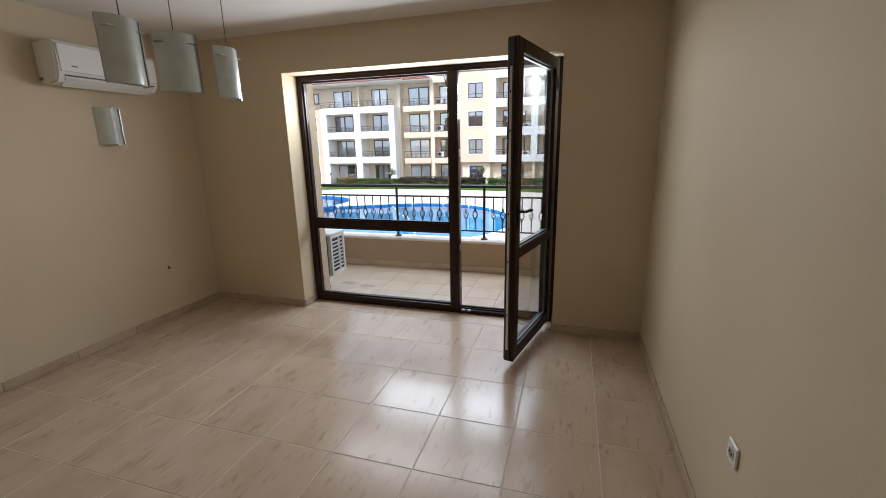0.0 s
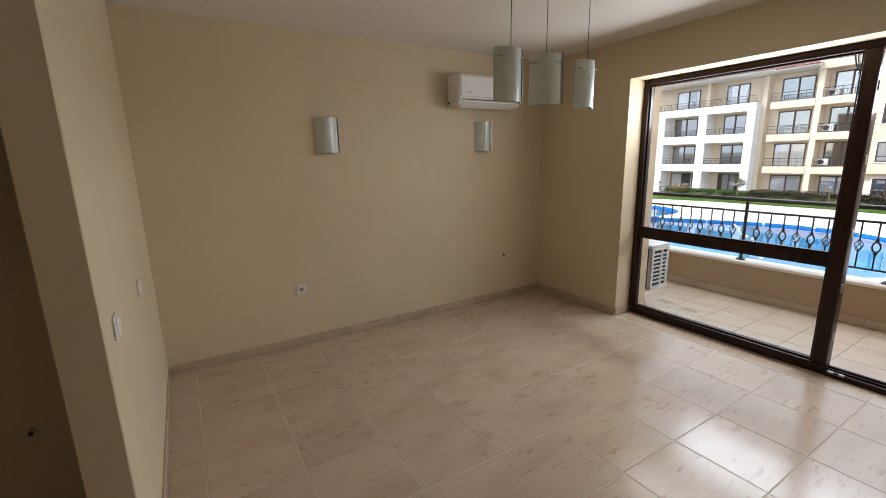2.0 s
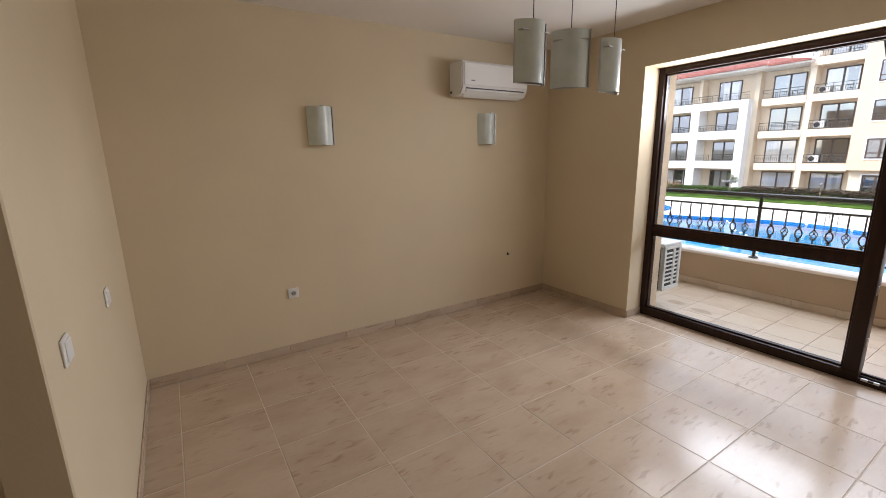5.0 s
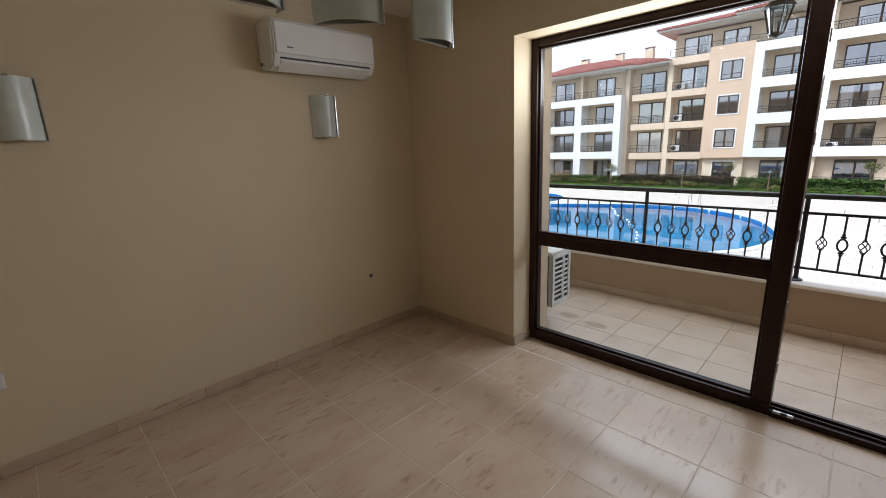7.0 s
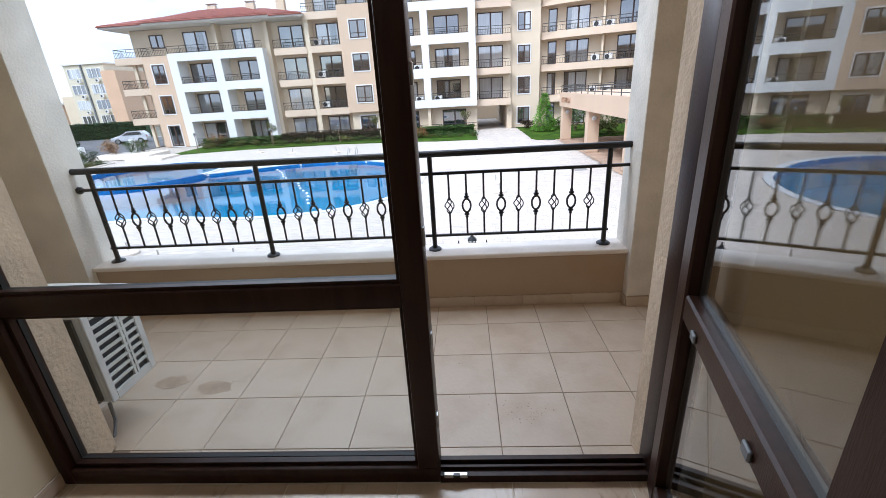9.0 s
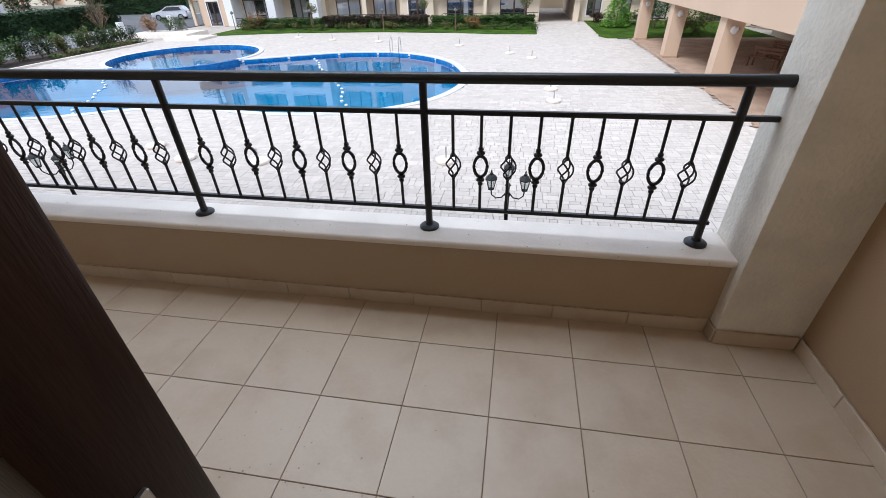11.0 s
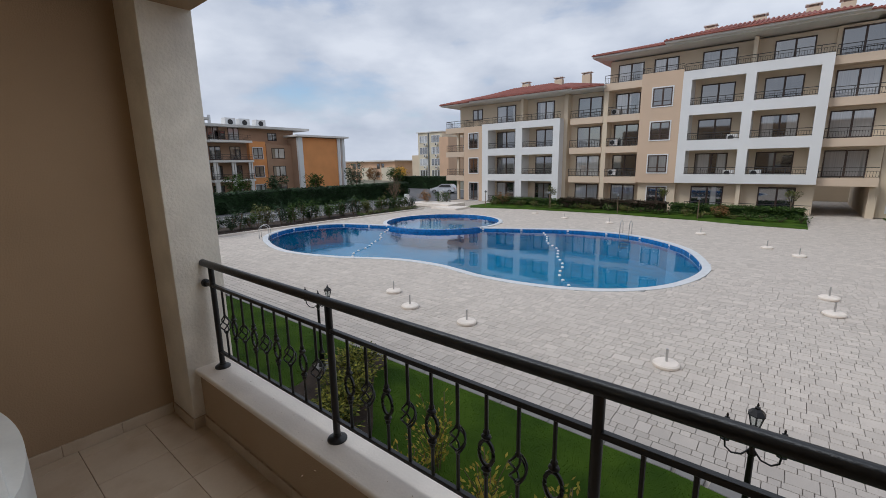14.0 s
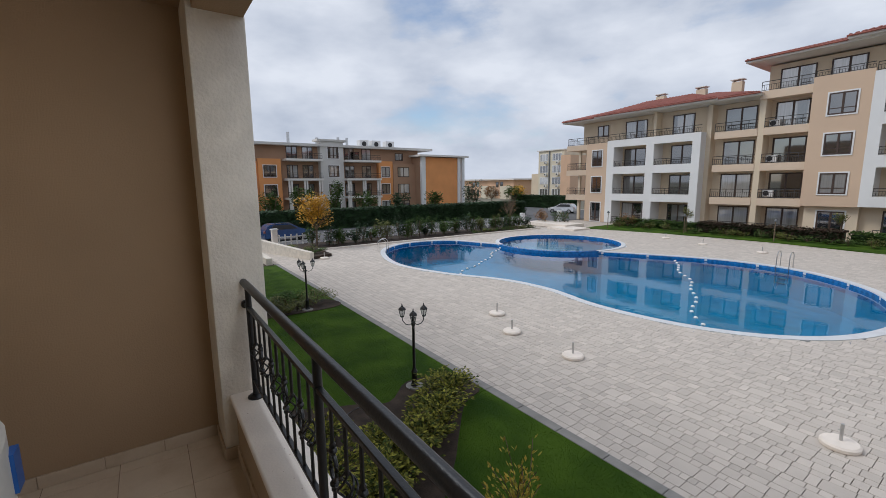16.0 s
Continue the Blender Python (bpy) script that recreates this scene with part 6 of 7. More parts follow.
# ---- garden strip before the houses ----
strip = [(-24.5, 37.2), (-20.5, 38.3), (-14.2, 39.6), (-9.0, 39.8), (-4.2, 39.0), (0.5, 37.6), (4.1, 37.3), (4.1, 43.8), (-24.5, 43.8)]
struct("lawn_far", prism(bmesh.new(), strip, GZ - 0.04, GZ + 0.03), M_GRASS, "green lawn strip before the apartment block")
struct("lawn_passage", prism(bmesh.new(), [(8.62, 46.9), (8.62, 36.2), (9.1, 35.1), (19.9, 35.1), (19.9, 46), (11.5, 46.5)], GZ - 0.04, GZ + 0.03), M_GRASS, "green lawn beside the passage")


def hedge(name, x0, x1, y0, y1, h, n, size, material, label, z=GZ):
    """Clipped hedge: a dense leafy skin over a dark core."""
    t = thing(name, ((x0 + x1) / 2, (y0 + y1) / 2, z), label, "hedge")
    part("core", boxes((x0 + 0.12, y0 + 0.12, z, x1 - 0.12, y1 - 0.12, z + h - 0.12)), M_LEAFD, t)
    pts = []
    for _ in range(n):
        u, v, s = rnd.random(), rnd.random(), rnd.random()
        b = rnd.gauss(0, 0.05) + 0.06 * math.sin(u * 31 + v * 7)
        lx, ly = x1 - x0, y1 - y0
        if s < 0.45:
            p = (x0 + lx * u, y0 + ly * v, z + h + b)
        elif lx > ly:
            p = (x0 + lx * u, (y0 if s < 0.95 else y1) + b, z + h * v)
        else:
            p = ((x1 if s < 0.95 else x0) + b, y0 + ly * u, z + h * v)
        pts.append(p)
    part("foliage", soup("foliage", *leaf_soup(pts, size), material), material, t)


hedge("hedge", -24, -12.5, 42.6, 43.6, 0.72, 5000, 0.11, M_LEAFG, "low clipped green hedge before the balconies")
hedge("hedge", -15.5, -5.5, 42.3, 43.5, 0.88, 5500, 0.11, M_LEAFR, "low russet and green hedge before the balconies")
hedge("hedge", -5.3, 4.0, 42.4, 43.5, 0.8, 4500, 0.11, M_LEAFG, "low clipped green hedge before the balconies")
hedge("hedge", -42.2, -40.4, 2.0, 46.0, 2.0, 20000, 0.15, M_LEAFD, "tall dark green clipped hedge along the road")
hedge("hedge", -60.0, -44.0, 62.0, 63.2, 2.2, 4000, 0.2, M_LEAFD, "dark green hedge by the far car park")
for i in range(26):
    x = -23.5 + 27.3 * i / 25 + rnd.uniform(-0.3, 0.3)
    y = 41.4 - (0.8 if x > -3 else 0) + rnd.uniform(-0.5, 0.5)
    m_ = rnd.choice((M_LEAFY, M_LEAFG, M_LEAFG, M_LEAFY))
    bush("shrub", (x, y), 0.75, 0.6, rnd.uniform(0.4, 0.75), 260, 0.075, m_, "low mixed shrub in the far garden strip", group="far garden shrubs", clumps=8)
for x, y, h, m_ in ((-22.0, 41.9, 1.6, M_LEAFO), (-1.2, 41.2, 1.0, M_LEAFO)):
    bush("shrub", (x, y), 0.9, 0.9, h, 420, 0.08, m_, "orange autumn shrub in the garden strip", group="orange shrubs", clumps=9)
for x, y in ((-16.1, 41.6), (-5.9, 43.0), (3.1, 42.6)):
    tree((x, y), 2.3, 1.3, 0.6, 0.6, 420, 0.075, M_LEAFY, "small round-headed garden tree", 0.045, 9, group="small garden trees")
for x, y in ((-15.8, 40.6), (-9.0, 40.2), (-22.8, 39.6), (-2.6, 39.6)):
    gl_ = thing("bollard_lamp", (x, y, GZ), "slim dark garden lamp", "garden lamp", "garden strip lamps")
    part("pole", cyl(bmesh.new(), (x, y, GZ), (x, y, GZ + 1.5), 0.045, 0.03, 8), M_BARK, gl_)
    part("head", lathe(bmesh.new(), [(0.05, 1.5), (0.13, 1.54), (0.13, 1.62), (0.03, 1.74)], (x, y, GZ), 10), M_GREYP, gl_)
cn = thing("conifer", (10.6, 41.5, GZ), "bright green cone-shaped conifer on the lawn", "conifer")
part("trunk", cyl(bmesh.new(), (10.6, 41.5, GZ), (10.6, 41.5, GZ + 1.2), 0.07, 0.05), M_BARK, cn)
pts = []
for _ in range(3800):
    u = rnd.random() ** 1.3
    a = rnd.uniform(0, 6.283)
    r = (0.3 + 1.15 * (1 - u)) * (0.75 + 0.25 * math.sin(a * 5 + u * 17)) * (0.7 + 0.3 * rnd.random())
    pts.append((10.6 + r * math.cos(a), 41.5 + r * math.sin(a), GZ + 0.15 + 3.3 * u))
part("crown", soup("crown", *leaf_soup(pts, 0.10), M_CONIF), M_CONIF, cn)
for x, y, rx, h, m_ in ((13.2, 40.0, 1.2, 2.6, M_LEAFG), (15.5, 37.5, 1.5, 1.5, M_LEAFY), (12.0, 43.5, 1.0, 1.0, M_LEAFG), (14.0, 36.5, 1.2, 1.2, M_LEAFY), (9.6, 45.4, 0.9, 0.8, M_LEAFR)):
    bush("shrub", (x, y), rx, rx, h, 900, 0.10, m_, "dense shrub on the lawn by the reception", group="reception shrubs", clumps=12)

# ---- the road side ----
struct("road", boxes((-40.2, -25, GZ - 0.04, -31.2, 60, GZ + 0.005), (-62, 47, GZ - 0.04, -40.2, 62, GZ + 0.004)), M_ASPH, "grey asphalt road beyond the garden")
struct("soil_bed_road", boxes((-30.6, 11.0, GZ - 0.04, -27.0, 34.0, GZ + 0.06)), M_SOIL, "dark planting bed along the road")
struct("trim_bed_edge", boxes((-27.0, 11.0, GZ - 0.04, -26.8, 34.0, GZ + 0.10)), M_COPING, "pale stone edge of the planting bed")
def sloped_wall(p0, p1, t, h0, h1):
    """A straight wall whose top falls from h0 to h1."""
    a, b = Vector(p0), Vector(p1)
    n = Vector((a.y - b.y, b.x - a.x)).normalized() * t
    bm = prism(bmesh.new(), [tuple(a), tuple(b), tuple(b + n), tuple(a + n)], GZ, GZ + 1.0)
    for v in bm.verts:
        if v.co.z > GZ + 0.5:
            u = (v.co.xy - a).dot(b - a) / (b - a).length_squared
            v.co.z = GZ + h0 + (h1 - h0) * u
    return bm


struct("planter_wall", sloped_wall((-30.0, 7.1), (-23.16, 9.37), 0.3, 0.95, 0.48), M_STUCCO, "low pale planter wall with a sloping top")
struct("planter_wall_end", B(-26.5, 6.75, GZ, -22.9, 7.1, GZ + 0.42, bevel=0.02), M_STUCCO, "low pale wall at the end of the lawn")
struct("soil_bed_planter", prism(bmesh.new(), [(-30.1, 7.5), (-23.3, 9.7), (-23.8, 11.0), (-29.7, 11.0)], GZ - 0.02, GZ + 0.18), M_SOIL, "dark soil in the planter")
for x, y in ((-24.6, 9.9), (-25.6, 9.8), (-26.7, 9.3), (-27.6, 9.4), (-24.4, 10.6), (-26.2, 10.5)):
    bush("shrub", (x, y, GZ + 0.17), 0.5, 0.45, 0.35, 300, 0.05, rnd.choice((M_LEAFG, M_LEAFY)), "low green shrub in the planter", group="planter shrubs", clumps=8)
struct("steps_garden", boxes((-26.3, 34.5, GZ, -23.0, 37.0, GZ + 0.17), (-31.0, 36.0, GZ, -25.2, 39.0, GZ + 0.34)), M_COPING, "pale stone garden steps")
fence = thing("fence", (-31.0, 20.0, GZ), "white low picket fence along the road", "fence")
pk = mesh_of("picket", B(-0.03, -0.05, 0, 0.03, 0.05, 0.85, bevel=0.01), M_GREYR)
for i in range(58):
    part("picket", pk, M_FACW, fence).matrix_basis = Matrix.Translation((-31.0, 9.5 + i * 0.45, GZ))
for z in (0.25, 0.62):
    part("fence_rail", boxes((-31.03, 9.4, GZ + z, -30.97, 35.4, GZ + z + 0.07)), M_FACW, fence)
for y in (35.8, 42.0):
    part("fence_post", boxes((-31.25, y - 0.2, GZ, -30.85, y + 0.2, GZ + 1.3)), M_FACW, fence)
for i in range(30):
    y = 11.6 + i * 0.76 + rnd.uniform(-0.2, 0.2)
    h = rnd.uniform(1.1, 1.9)
    m_ = rnd.choice((M_LEAFG, M_LEAFG, M_LEAFG, M_LEAFY, M_LEAFD))
    bush("shrub", (-28.7 + rnd.uniform(-0.5, 0.4), y), 0.62, 0.62, h, 640, 0.085, m_, "upright young shrub in the bed along the road", group="roadside shrubs", clumps=11)
for i in range(14):
    bush("shrub", (-27.5 + rnd.uniform(-0.4, 0.3), 26 + i * 0.6), 0.6, 0.5, rnd.uniform(0.3, 0.5), 200, 0.06, rnd.choice((M_LEAFG, M_LEAFY)), "low shrub in the bed along the road", group="low roadside shrubs")
for x, y in ((-29.6, 37.8), (-28.6, 38.4), (-27.6, 38.8), (-30.4, 38.4)):
    bush("shrub", (x, y, GZ + 0.3), 0.9, 0.8, rnd.uniform(1.0, 1.5), 420, 0.09, M_LEAFO if x < -29.5 else M_LEAFG, "shrub beside the garden steps", group="step shrubs")
tree((-28.5, 11.6), 3.9, 1.4, 1.35, 1.35, 1900, 0.11, M_LEAFGOLD, "small golden autumn tree with a slim trunk", 0.07, 16)
tree((-28.6, 31.5), 3.2, 1.2, 1.0, 1.0, 60, 0.08, M_LEAFO, "nearly bare young tree with thin twigs", 0.06, 8, True)
for y, h in ((9.0, 3.4), (13.5, 3.0), (18.5, 4.0), (22.5, 4.6), (27.0, 3.2), (33.5, 2.6), (38.0, 2.8), (45.0, 4.4), (6.0, 3.6)):
    tree((-52.0 + rnd.uniform(-3, 3), y), h + 0.8, 0.8, 1.6, 1.8, 900, 0.2, M_LEAFG if rnd.random() < 0.5 else M_LEAFD, "green garden tree before the orange building", 0.12, 14, group="trees before the orange building")
for x, y, m_ in ((-62, 66, M_LEAFGOLD), (-68, 72, M_LEAFGOLD), (-75, 70, M_LEAFO), (-58, 60.5, M_LEAFG)):
    tree((x, y), 4.2, 1.0, 1.9, 1.9, 800, 0.22, m_, "bushy autumn tree near the far houses", 0.12, 14, group="far autumn trees")


def car(m, paint, label):
    """A hatchback about four metres long, its nose to +x."""
    c = thing("car", (0, 0, 0), label, "car", "parked cars")
    side = [(-2.0, 0.30), (-2.05, 0.62), (-1.98, 0.92), (-1.62, 1.40), (-1.35, 1.47), (0.15, 1.46), (0.95, 0.98), (1.75, 0.84), (2.02, 0.66), (2.05, 0.32)]
    bm = bmesh.new()
    def ring(y, pinch):
        return [bm.verts.new((x, y * (1 if z < 0.95 else pinch), z)) for x, z in side]
    L_, R_ = ring(-0.86, 0.82), ring(0.86, 0.82)
    n = len(side)
    for k in range(n):
        bm.faces.new((L_[k], L_[(k + 1) % n], R_[(k + 1) % n], R_[k]))
    bm.faces.new(L_)
    bm.faces.new(R_[::-1])
    bmesh.ops.bevel(bm, geom=list(bm.edges), offset=0.06, segments=2, affect="EDGES")
    part("body", bm, paint, c, smooth=True)
    for s in (-1, 1):
        gl_ = bmesh.new()
        v = [gl_.verts.new((x, s * (0.80 if z < 1.1 else 0.725), z)) for x, z in ((-1.5, 1.02), (0.72, 1.02), (0.10, 1.38), (-1.3, 1.38))]
        gl_.faces.new(v)
        r = bmesh.ops.extrude_face_region(gl_, geom=gl_.faces[:])
        bmesh.ops.translate(gl_, vec=(0, s * 0.05, 0), verts=[e for e in r["geom"] if isinstance(e, bmesh.types.BMVert)])
        part("side_window", gl_, M_BLACKP, c, "dark side glass")
        for x in (-1.25, 1.28):
            w_ = part("wheel", cyl(bmesh.new(), (x, s * 0.70, 0.32), (x, s * 0.89, 0.32), 0.32, seg=20), M_TYRE, c, "black tyre", smooth=True)
            part("rim", cyl(bmesh.new(), (x, s * 0.885, 0.32), (x, s * 0.90, 0.32), 0.2, seg=16), M_STEEL, w_)
        part("headlight", B(1.86, s * 0.5, 0.62, 2.03, s * 0.78, 0.78, bevel=0.02), M_WHITE, c)
        part("tail_light", B(-2.04, s * 0.55, 0.75, -1.94, s * 0.8, 0.95, bevel=0.02), M_ROOF, c)
    ws = bmesh.new()
    v = [ws.verts.new(p) for p in ((0.93, -0.66, 1.04), (0.93, 0.66, 1.04), (0.27, 0.60, 1.43), (0.27, -0.60, 1.43))]
    ws.faces.new(v)
    r = bmesh.ops.extrude_face_region(ws, geom=ws.faces[:])
    bmesh.ops.translate(ws, vec=(0.03, 0, 0.05), verts=[e for e in r["geom"] if isinstance(e, bmesh.types.BMVert)])
    part("windscreen", ws, M_BLACKP, c, "dark windscreen")
    c.matrix_basis = m
    return c


car(pose(-34.3, 10.9, GZ, 0, 0, 95), M_CARB, "blue parked hatchback car on the road")
car(pose(-40.0, 53.5, GZ, 0, 0, 200), M_CARW, "silver parked car beyond the garden")
bs = thing("gate_post", (-31.6, 9.3, GZ), "pale square gate post by the road", "gate post")
part("shaft", boxes((-31.8, 9.1, GZ, -31.4, 9.5, GZ + 1.2)), M_COPING, bs)
part("cap", boxes((-31.86, 9.04, GZ + 1.2, -31.34, 9.56, GZ + 1.28)), M_FACW, bs)

# orange apartment house across the road; local x runs along the road
oh = thing("orange_apartment_house", (0, 0, 0), "orange and grey apartment house with white balcony frames", "apartment building")


def O_(name, mat_, *rows):
    for row in rows:
        part(name, boxes(row), mat_, oh)


O_("wall", M_BROWNR, (-10, 1.2, 0, 41, 14, 10.3))
O_("roof", M_GREYR, (-10.5, -0.2, 10.3, 43.2, 14.5, 10.65))
O_("wall", M_ORANGE, (-10, 0.6, 0, 14.5, 1.2, 8.0), (14.5, 0.4, 0, 17.6, 1.2, 8.4), (33.0, 0.4, 0, 35.6, 1.2, 8.4))
O_("wall", M_GREYR, (23.3, 0.0, 0, 26.9, 1.2, 11.1), (22.8, -0.25, 11.1, 27.4, 2.0, 11.4))
O_("wall", M_ORANGE, (40.6, -1.8, 0, 47.4, 12, 9.1))
O_("wall", M_BROWNR, (39.8, -1.5, 0, 40.6, 12, 9.1))
O_("pier", M_FACW, (39.8, -2.0, 0, 40.6, -1.5, 9.2), (47.4, -2.0, 0, 47.9, -1.4, 9.2), (48.4, -2.0, 0, 48.9, -1.4, 9.2))
O_("roof", M_EAVE, (39.2, -2.6, 9.2, 49.4, 12.5, 9.5))
O_("wall", M_BROWNR, (35.6, 0.2, 0, 39.8, 1.2, 8.0))
for a, b in ((18.0, 23.3), (26.9, 32.8), (8.0, 13.8)):
    for z in (2.55, 5.3, 8.1):
        O_("balcony_slab", M_EAVE, (a, -1.1, z, b, 1.2, z + 0.3))
        far_rail(oh, a + 0.1, b - 0.1, -1.0, z + 0.3, 0.8)
    for x in (a + 0.2, (a + b) / 2 - 0.25, b - 0.7):
        O_("pier", M_EAVE, (x, -1.0, 0, x + 0.5, -0.6, 2.55), (x - 0.02, -0.95, 2.85, x + 0.20, -0.7, 5.3), (x + 0.32, -0.95, 2.85, x + 0.54, -0.7, 5.3))
    for z in (0.0, 2.85, 5.6, 8.3):
        far_window(oh, a + 0.6, a + 2.2, z + 0.1, z + 2.0, 1.2, 2)
        far_window(oh, b - 2.4, b - 0.8, z + 0.1, z + 2.0, 1.2, 2)
for z in (0.3, 3.1, 5.85, 8.6):
    far_window(oh, 24.4, 26.1, z, z + 1.7, 0.0, 2, True)
    if z < 8:
        far_window(oh, 15.2, 16.9, z, z + 1.6, 0.4, 2, True)
        far_window(oh, 33.5, 35.0, z, z + 1.6, 0.4, 2, True)
        far_window(oh, 36.4, 38.6, z, z + 1.6, 0.2, 2)
for x in (1.0, 4.5, 28.5, 36.5):
    far_window(oh, x, x + 1.5, 8.6, 9.8, 1.2, 2)
for x, h in ((19.8, 1.4), (24.2, 0.8), (27.7, 1.0), (29.2, 1.0)):
    part("flue", cyl(bmesh.new(), (x, 4, 10.6), (x, 4, 10.6 + h + 0.6), 0.22, seg=10), M_STEEL, oh, "silver roof flue")
for x in (31.0, 33.2, 35.8):
    u_ = part("roof_unit", boxes((x, 3, 10.65, x + 1.6, 4.2, 11.9)), M_FACW, oh, "white rooftop unit")
    part("fan", cyl(bmesh.new(), (x + 0.8, 2.98, 11.3), (x + 0.8, 3.01, 11.3), 0.4, seg=14), M_BLACKP, u_)
oh.matrix_basis = pose(-60.5, 0, GZ, 0, 0, 90)

# far cream houses
ch_ = thing("cream_apartment_house", (-74, 90, -6), "tall cream apartment house with air conditioner boxes", "apartment building")
part("wall", boxes((-78.6, 90, -6, -70.0, 102, 9.95)), M_CREAM, ch_)
part("roof", boxes((-78.9, 89.7, 9.95, -69.7, 102, 10.2)), M_EAVE, ch_)
part("wall", boxes((-82.0, 91, -6, -78.6, 102, 4.1)), M_FACL, ch_)
part("wall", boxes((-70.0, 88.8, -6, -67.0, 100, 8.5)), M_PINK, ch_)
part("downpipe", boxes((-74.9, 89.8, -6, -74.6, 90, 9.95)), M_GREYP, ch_)
for k in range(5):
    z = -4.9 + 3.05 * k
    far_window(ch_, -78.0, -75.2, z, z + 1.9, 90, 3, frame_mat=M_FACW)
    far_window(ch_, -73.8, -70.7, z, z + 1.9, 90, 3, frame_mat=M_FACW)
    if k:
        ac_box(ch_, -76.2, 89.5, z - 0.75)
        ac_box(ch_, -72.2, 89.5, z - 0.75)
lh = thing("low_peach_house", (-100, 92, -6), "low peach and cream apartment house far off", "apartment building")
part("wall", boxes((-116, 92, -6, -90, 102, 2.6)), M_PINK, lh)
part("roof", boxes((-117, 91, 2.6, -89, 102, 3.0)), M_EAVE, lh)
for a in (-115, -103, -94):
    part("wall", boxes((a, 90, -6, a + 4.5, 92, 0.8)), M_CREAM, lh)
for k in range(3):
    for a in (-109.5, -107.5, -98, -96.0):
        far_window(lh, a, a + 1.2, -4.8 + 2.6 * k, -3.2 + 2.6 * k, 92, 1)
# the bay and its far shore
struct("water_bay", boxes((-2300, 330, -9, 400, 2400, -2.94)), M_SEA, "pale grey sea bay in the distance")
sh = bmesh.new()
prev = None
for i in range(80):
    x = -2400 + i * 30
    h = 14 + 10 * noise.noise(Vector((i * 0.21, 3.1, 0))) + 5 * noise.noise(Vector((i * 0.9, 1.0, 0)))
    cur = [sh.verts.new((x, 1700, -4)), sh.verts.new((x, 1720, h + 6)), sh.verts.new((x, 1900, h + 8)), sh.verts.new((x, 2000, -4))]
    if prev:
        for k in range(3):
            sh.faces.new((prev[k], cur[k], cur[k + 1], prev[k + 1]))
    prev = cur
struct("backdrop_shore", sh, M_HILL, "low hazy blue-grey shore beyond the bay")
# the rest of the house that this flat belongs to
struct("wall_house_front", boxes((-25, 0.0, GZ - 0.05, -0.5, 0.44, 7.5), (4.5, 0.0, GZ - 0.05, 22, 0.44, 7.5), (-0.5, 0.05, 2.8, 4.5, 0.44, 7.5), (-0.5, 0.05, GZ - 0.05, 4.5, 0.44, -0.3)), M_BWALL_SHADE, "beige rendered front of the house around the flat")
struct("wall_terrace_below", boxes((-0.5, 1.655, GZ - 0.05, 4.5, 1.935, BZ - 0.3)), M_BWALL_SHADE, "beige rendered wall below the balcony")

# ---- floor tiles, laid last ----
def tile_mesh(name, w, d, t, bev, material, z=0.0):
    bm = bmesh.new()
    lo = [bm.verts.new((sx * w / 2, sy * d / 2, -t)) for sx, sy in ((-1, -1), (1, -1), (1, 1), (-1, 1))]
    mi = [bm.verts.new((sx * w / 2, sy * d / 2, -bev)) for sx, sy in ((-1, -1), (1, -1), (1, 1), (-1, 1))]
    hi = [bm.verts.new((sx * (w / 2 - bev), sy * (d / 2 - bev), 0)) for sx, sy in ((-1, -1), (1, -1), (1, 1), (-1, 1))]
    for a, b in ((lo, mi), (mi, hi)):
        for k in range(4):
            bm.faces.new((a[k], a[(k + 1) % 4], b[(k + 1) % 4], b[k]))
    bm.faces.new(hi)
    return mesh_of(name, bm, material)


def lay(parent, xs, ys, z, gap, material, clip, cut=None):
    """Tiles between the joint lines xs and ys, cut at the edges clip = (x0, x1, y0, y1)."""
    shared = {}
    for xa, xb in zip(xs, xs[1:]):
        for ya, yb in zip(ys, ys[1:]):
            a, b, c, d = max(xa, clip[0]), min(xb, clip[1]), max(ya, clip[2]), min(yb, clip[3])
            if b - a < 0.03 or d - c < 0.03 or (cut and cut((a + b) / 2, (c + d) / 2)):
                continue
            key = (round(b - a, 3), round(d - c, 3))
            if key not in shared:
                shared[key] = tile_mesh("tile", key[0] - gap, key[1] - gap, 0.004, 0.0012, material)
            part("tile", shared[key], material, parent).matrix_basis = Matrix.Translation(((a + b) / 2, (c + d) / 2, z + rnd.uniform(-0.0003, 0.0003)))


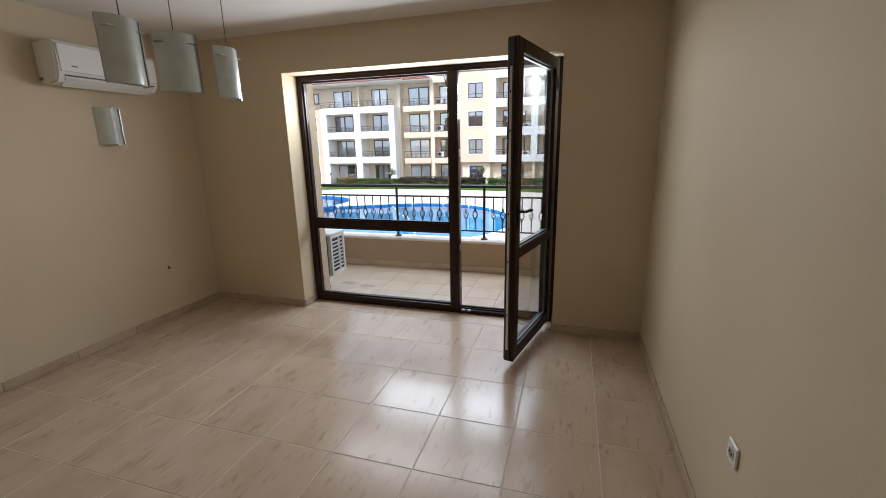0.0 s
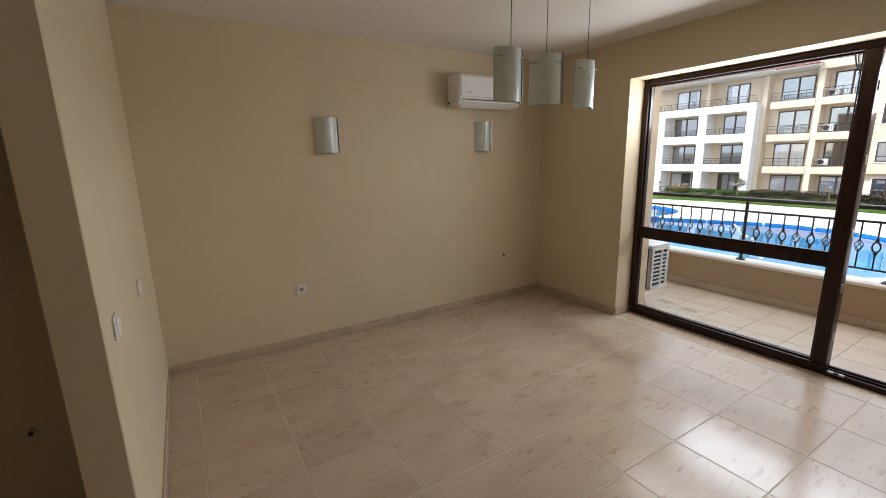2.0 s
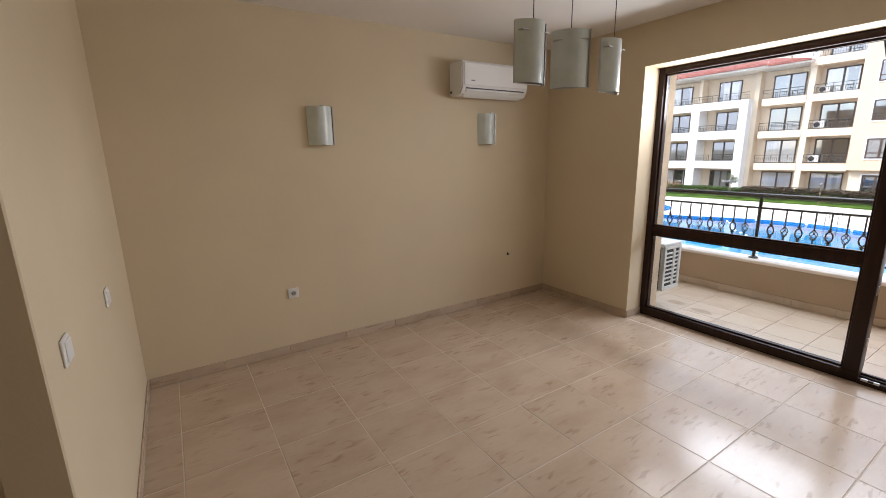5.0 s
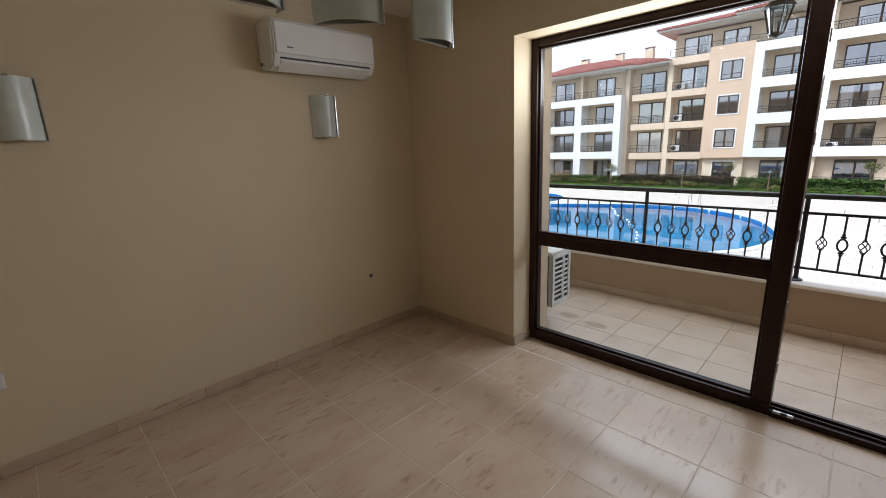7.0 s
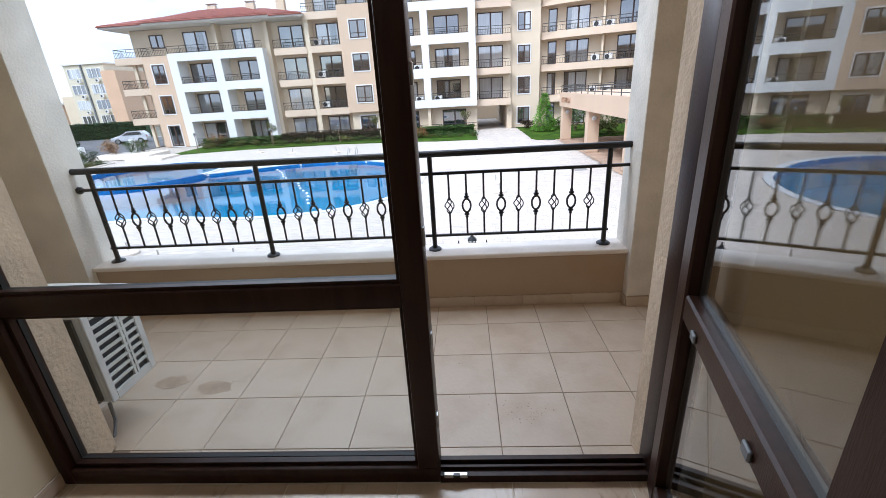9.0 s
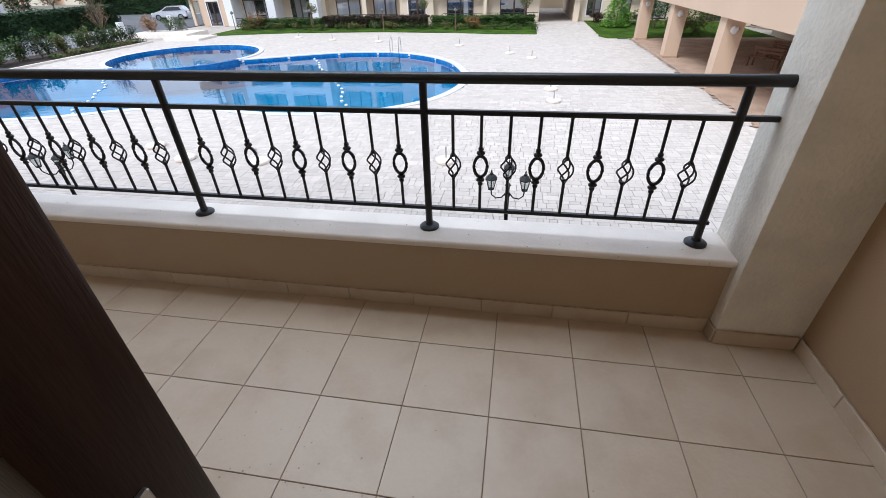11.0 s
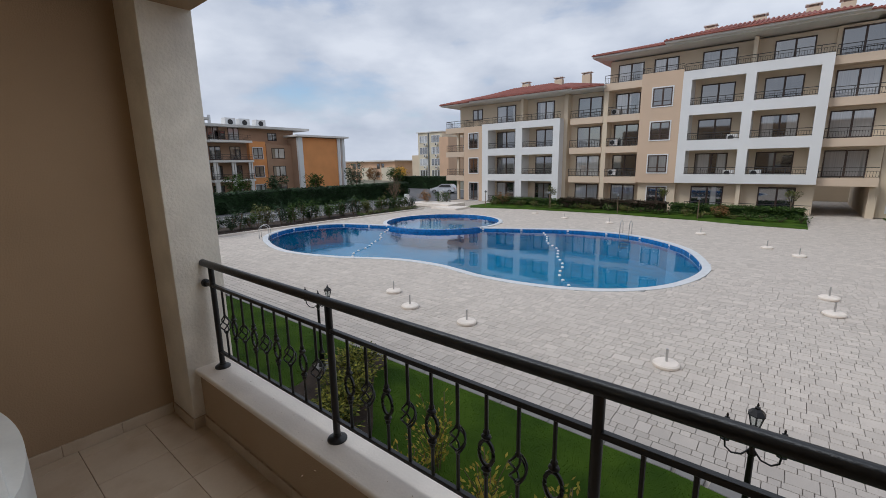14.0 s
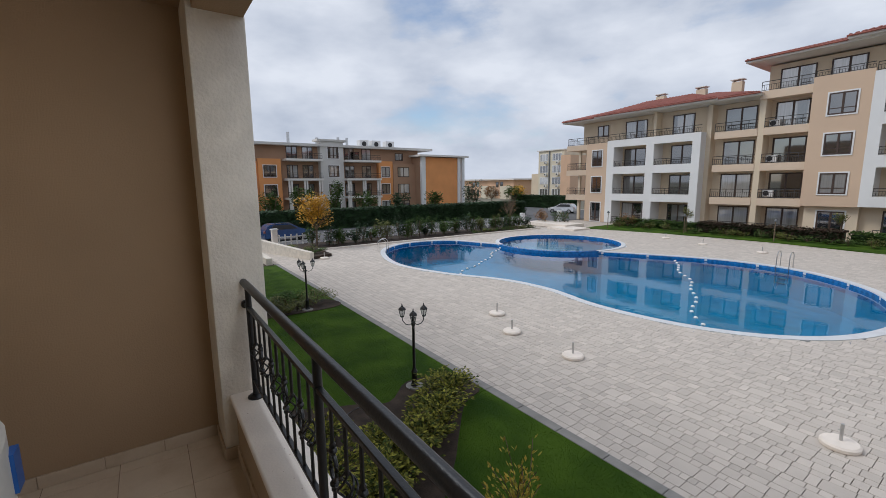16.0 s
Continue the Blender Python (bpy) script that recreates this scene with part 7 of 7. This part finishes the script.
TX = [2.076 + 0.4425 * k for k in range(-5, 6)]
TY = [-0.015 - 0.4425 * k for k in range(15, -1, -1)] + [0.001]
lay(floor, TX, TY, 0.0, 0.0055, M_TILE, (WW, RW, PY, 0.0))
lay(floor, TX, TY, 0.0, 0.0055, M_TILE, (NX, RW, -6.2, PY), lambda x, y: (x < PX and y > PY2) or (x < 2.1 and y < NY))
lay(floor, TX, [0.0, 0.21], 0.0, 0.004, M_TILE, (WX0, WX1, 0.0, 0.204))
bfloor = bpy.data.objects["floor_balcony"]
lay(bfloor, [2.598 + 0.3425 * k for k in range(-9, 6)], [1.12 + 0.346 * k for k in range(-3, 4)], BZ, 0.0035, M_BTILE, (BX0, BX1, 0.304, 1.722),
    lambda x, y: ((x < 0.09 or x > 3.905) and y > 1.655) or (y < 0.44 and not 1.1 < x < 3.5))
# worn dirty marks on the balcony tiles
for x, y, r in ((1.10, 0.92, 0.10), (1.385, 0.865, 0.10)):
    lp_ = [(x + r * rnd.uniform(0.75, 1.15) * math.cos(a), y + 0.6 * r * rnd.uniform(0.75, 1.15) * math.sin(a)) for a in (i * math.tau / 22 for i in range(22))]
    part("stain", prism(bmesh.new(), lp_, BZ + 0.0004, BZ + 0.0010), M_STAIN, bfloor, "dry brown dirt mark")


def flecks(spots, base=BZ):
    """Tiny flat crumbs of dirt scattered round the spots (x, y, spread, count)."""
    vs, fs = [], []
    for x, y, r, n in spots:
        for _ in range(n):
            cx, cy = x + rnd.gauss(0, r), y + rnd.gauss(0, r * 0.6)
            s, t, k = rnd.uniform(0.0012, 0.0042), rnd.uniform(0, 6.28), len(vs)
            vs += [(cx + s * math.cos(t + q) * rnd.uniform(0.6, 1.4), cy + s * math.sin(t + q) * rnd.uniform(0.6, 1.4), base + 0.0012 + s * 0.2) for q in (0, 1.26, 2.5, 3.8, 5.0)]
            fs.append(tuple(range(k, k + 5)))
    return soup("dirt", vs, fs, M_FLECK)


tagged(new("dirt", flecks(((1.10, 0.92, 0.05, 260), (1.385, 0.865, 0.05, 260), (1.75, 0.66, 0.14, 90), (2.2, 0.75, 0.25, 60), (3.1, 0.62, 0.08, 60), (2.5, 1.2, 0.8, 50), (1.2, 0.6, 0.2, 90)))), "dry crumbs of dirt on the balcony tiles", "dirt", "", "stuff")
tagged(new("dirt", flecks([(0.4 + 0.17 * k, 1.76 + 0.05 * math.sin(k * 2.3), 0.12, 3) for k in range(20)], 0.3572)), "dark specks of dirt on the stone coping", "dirt", "", "stuff")
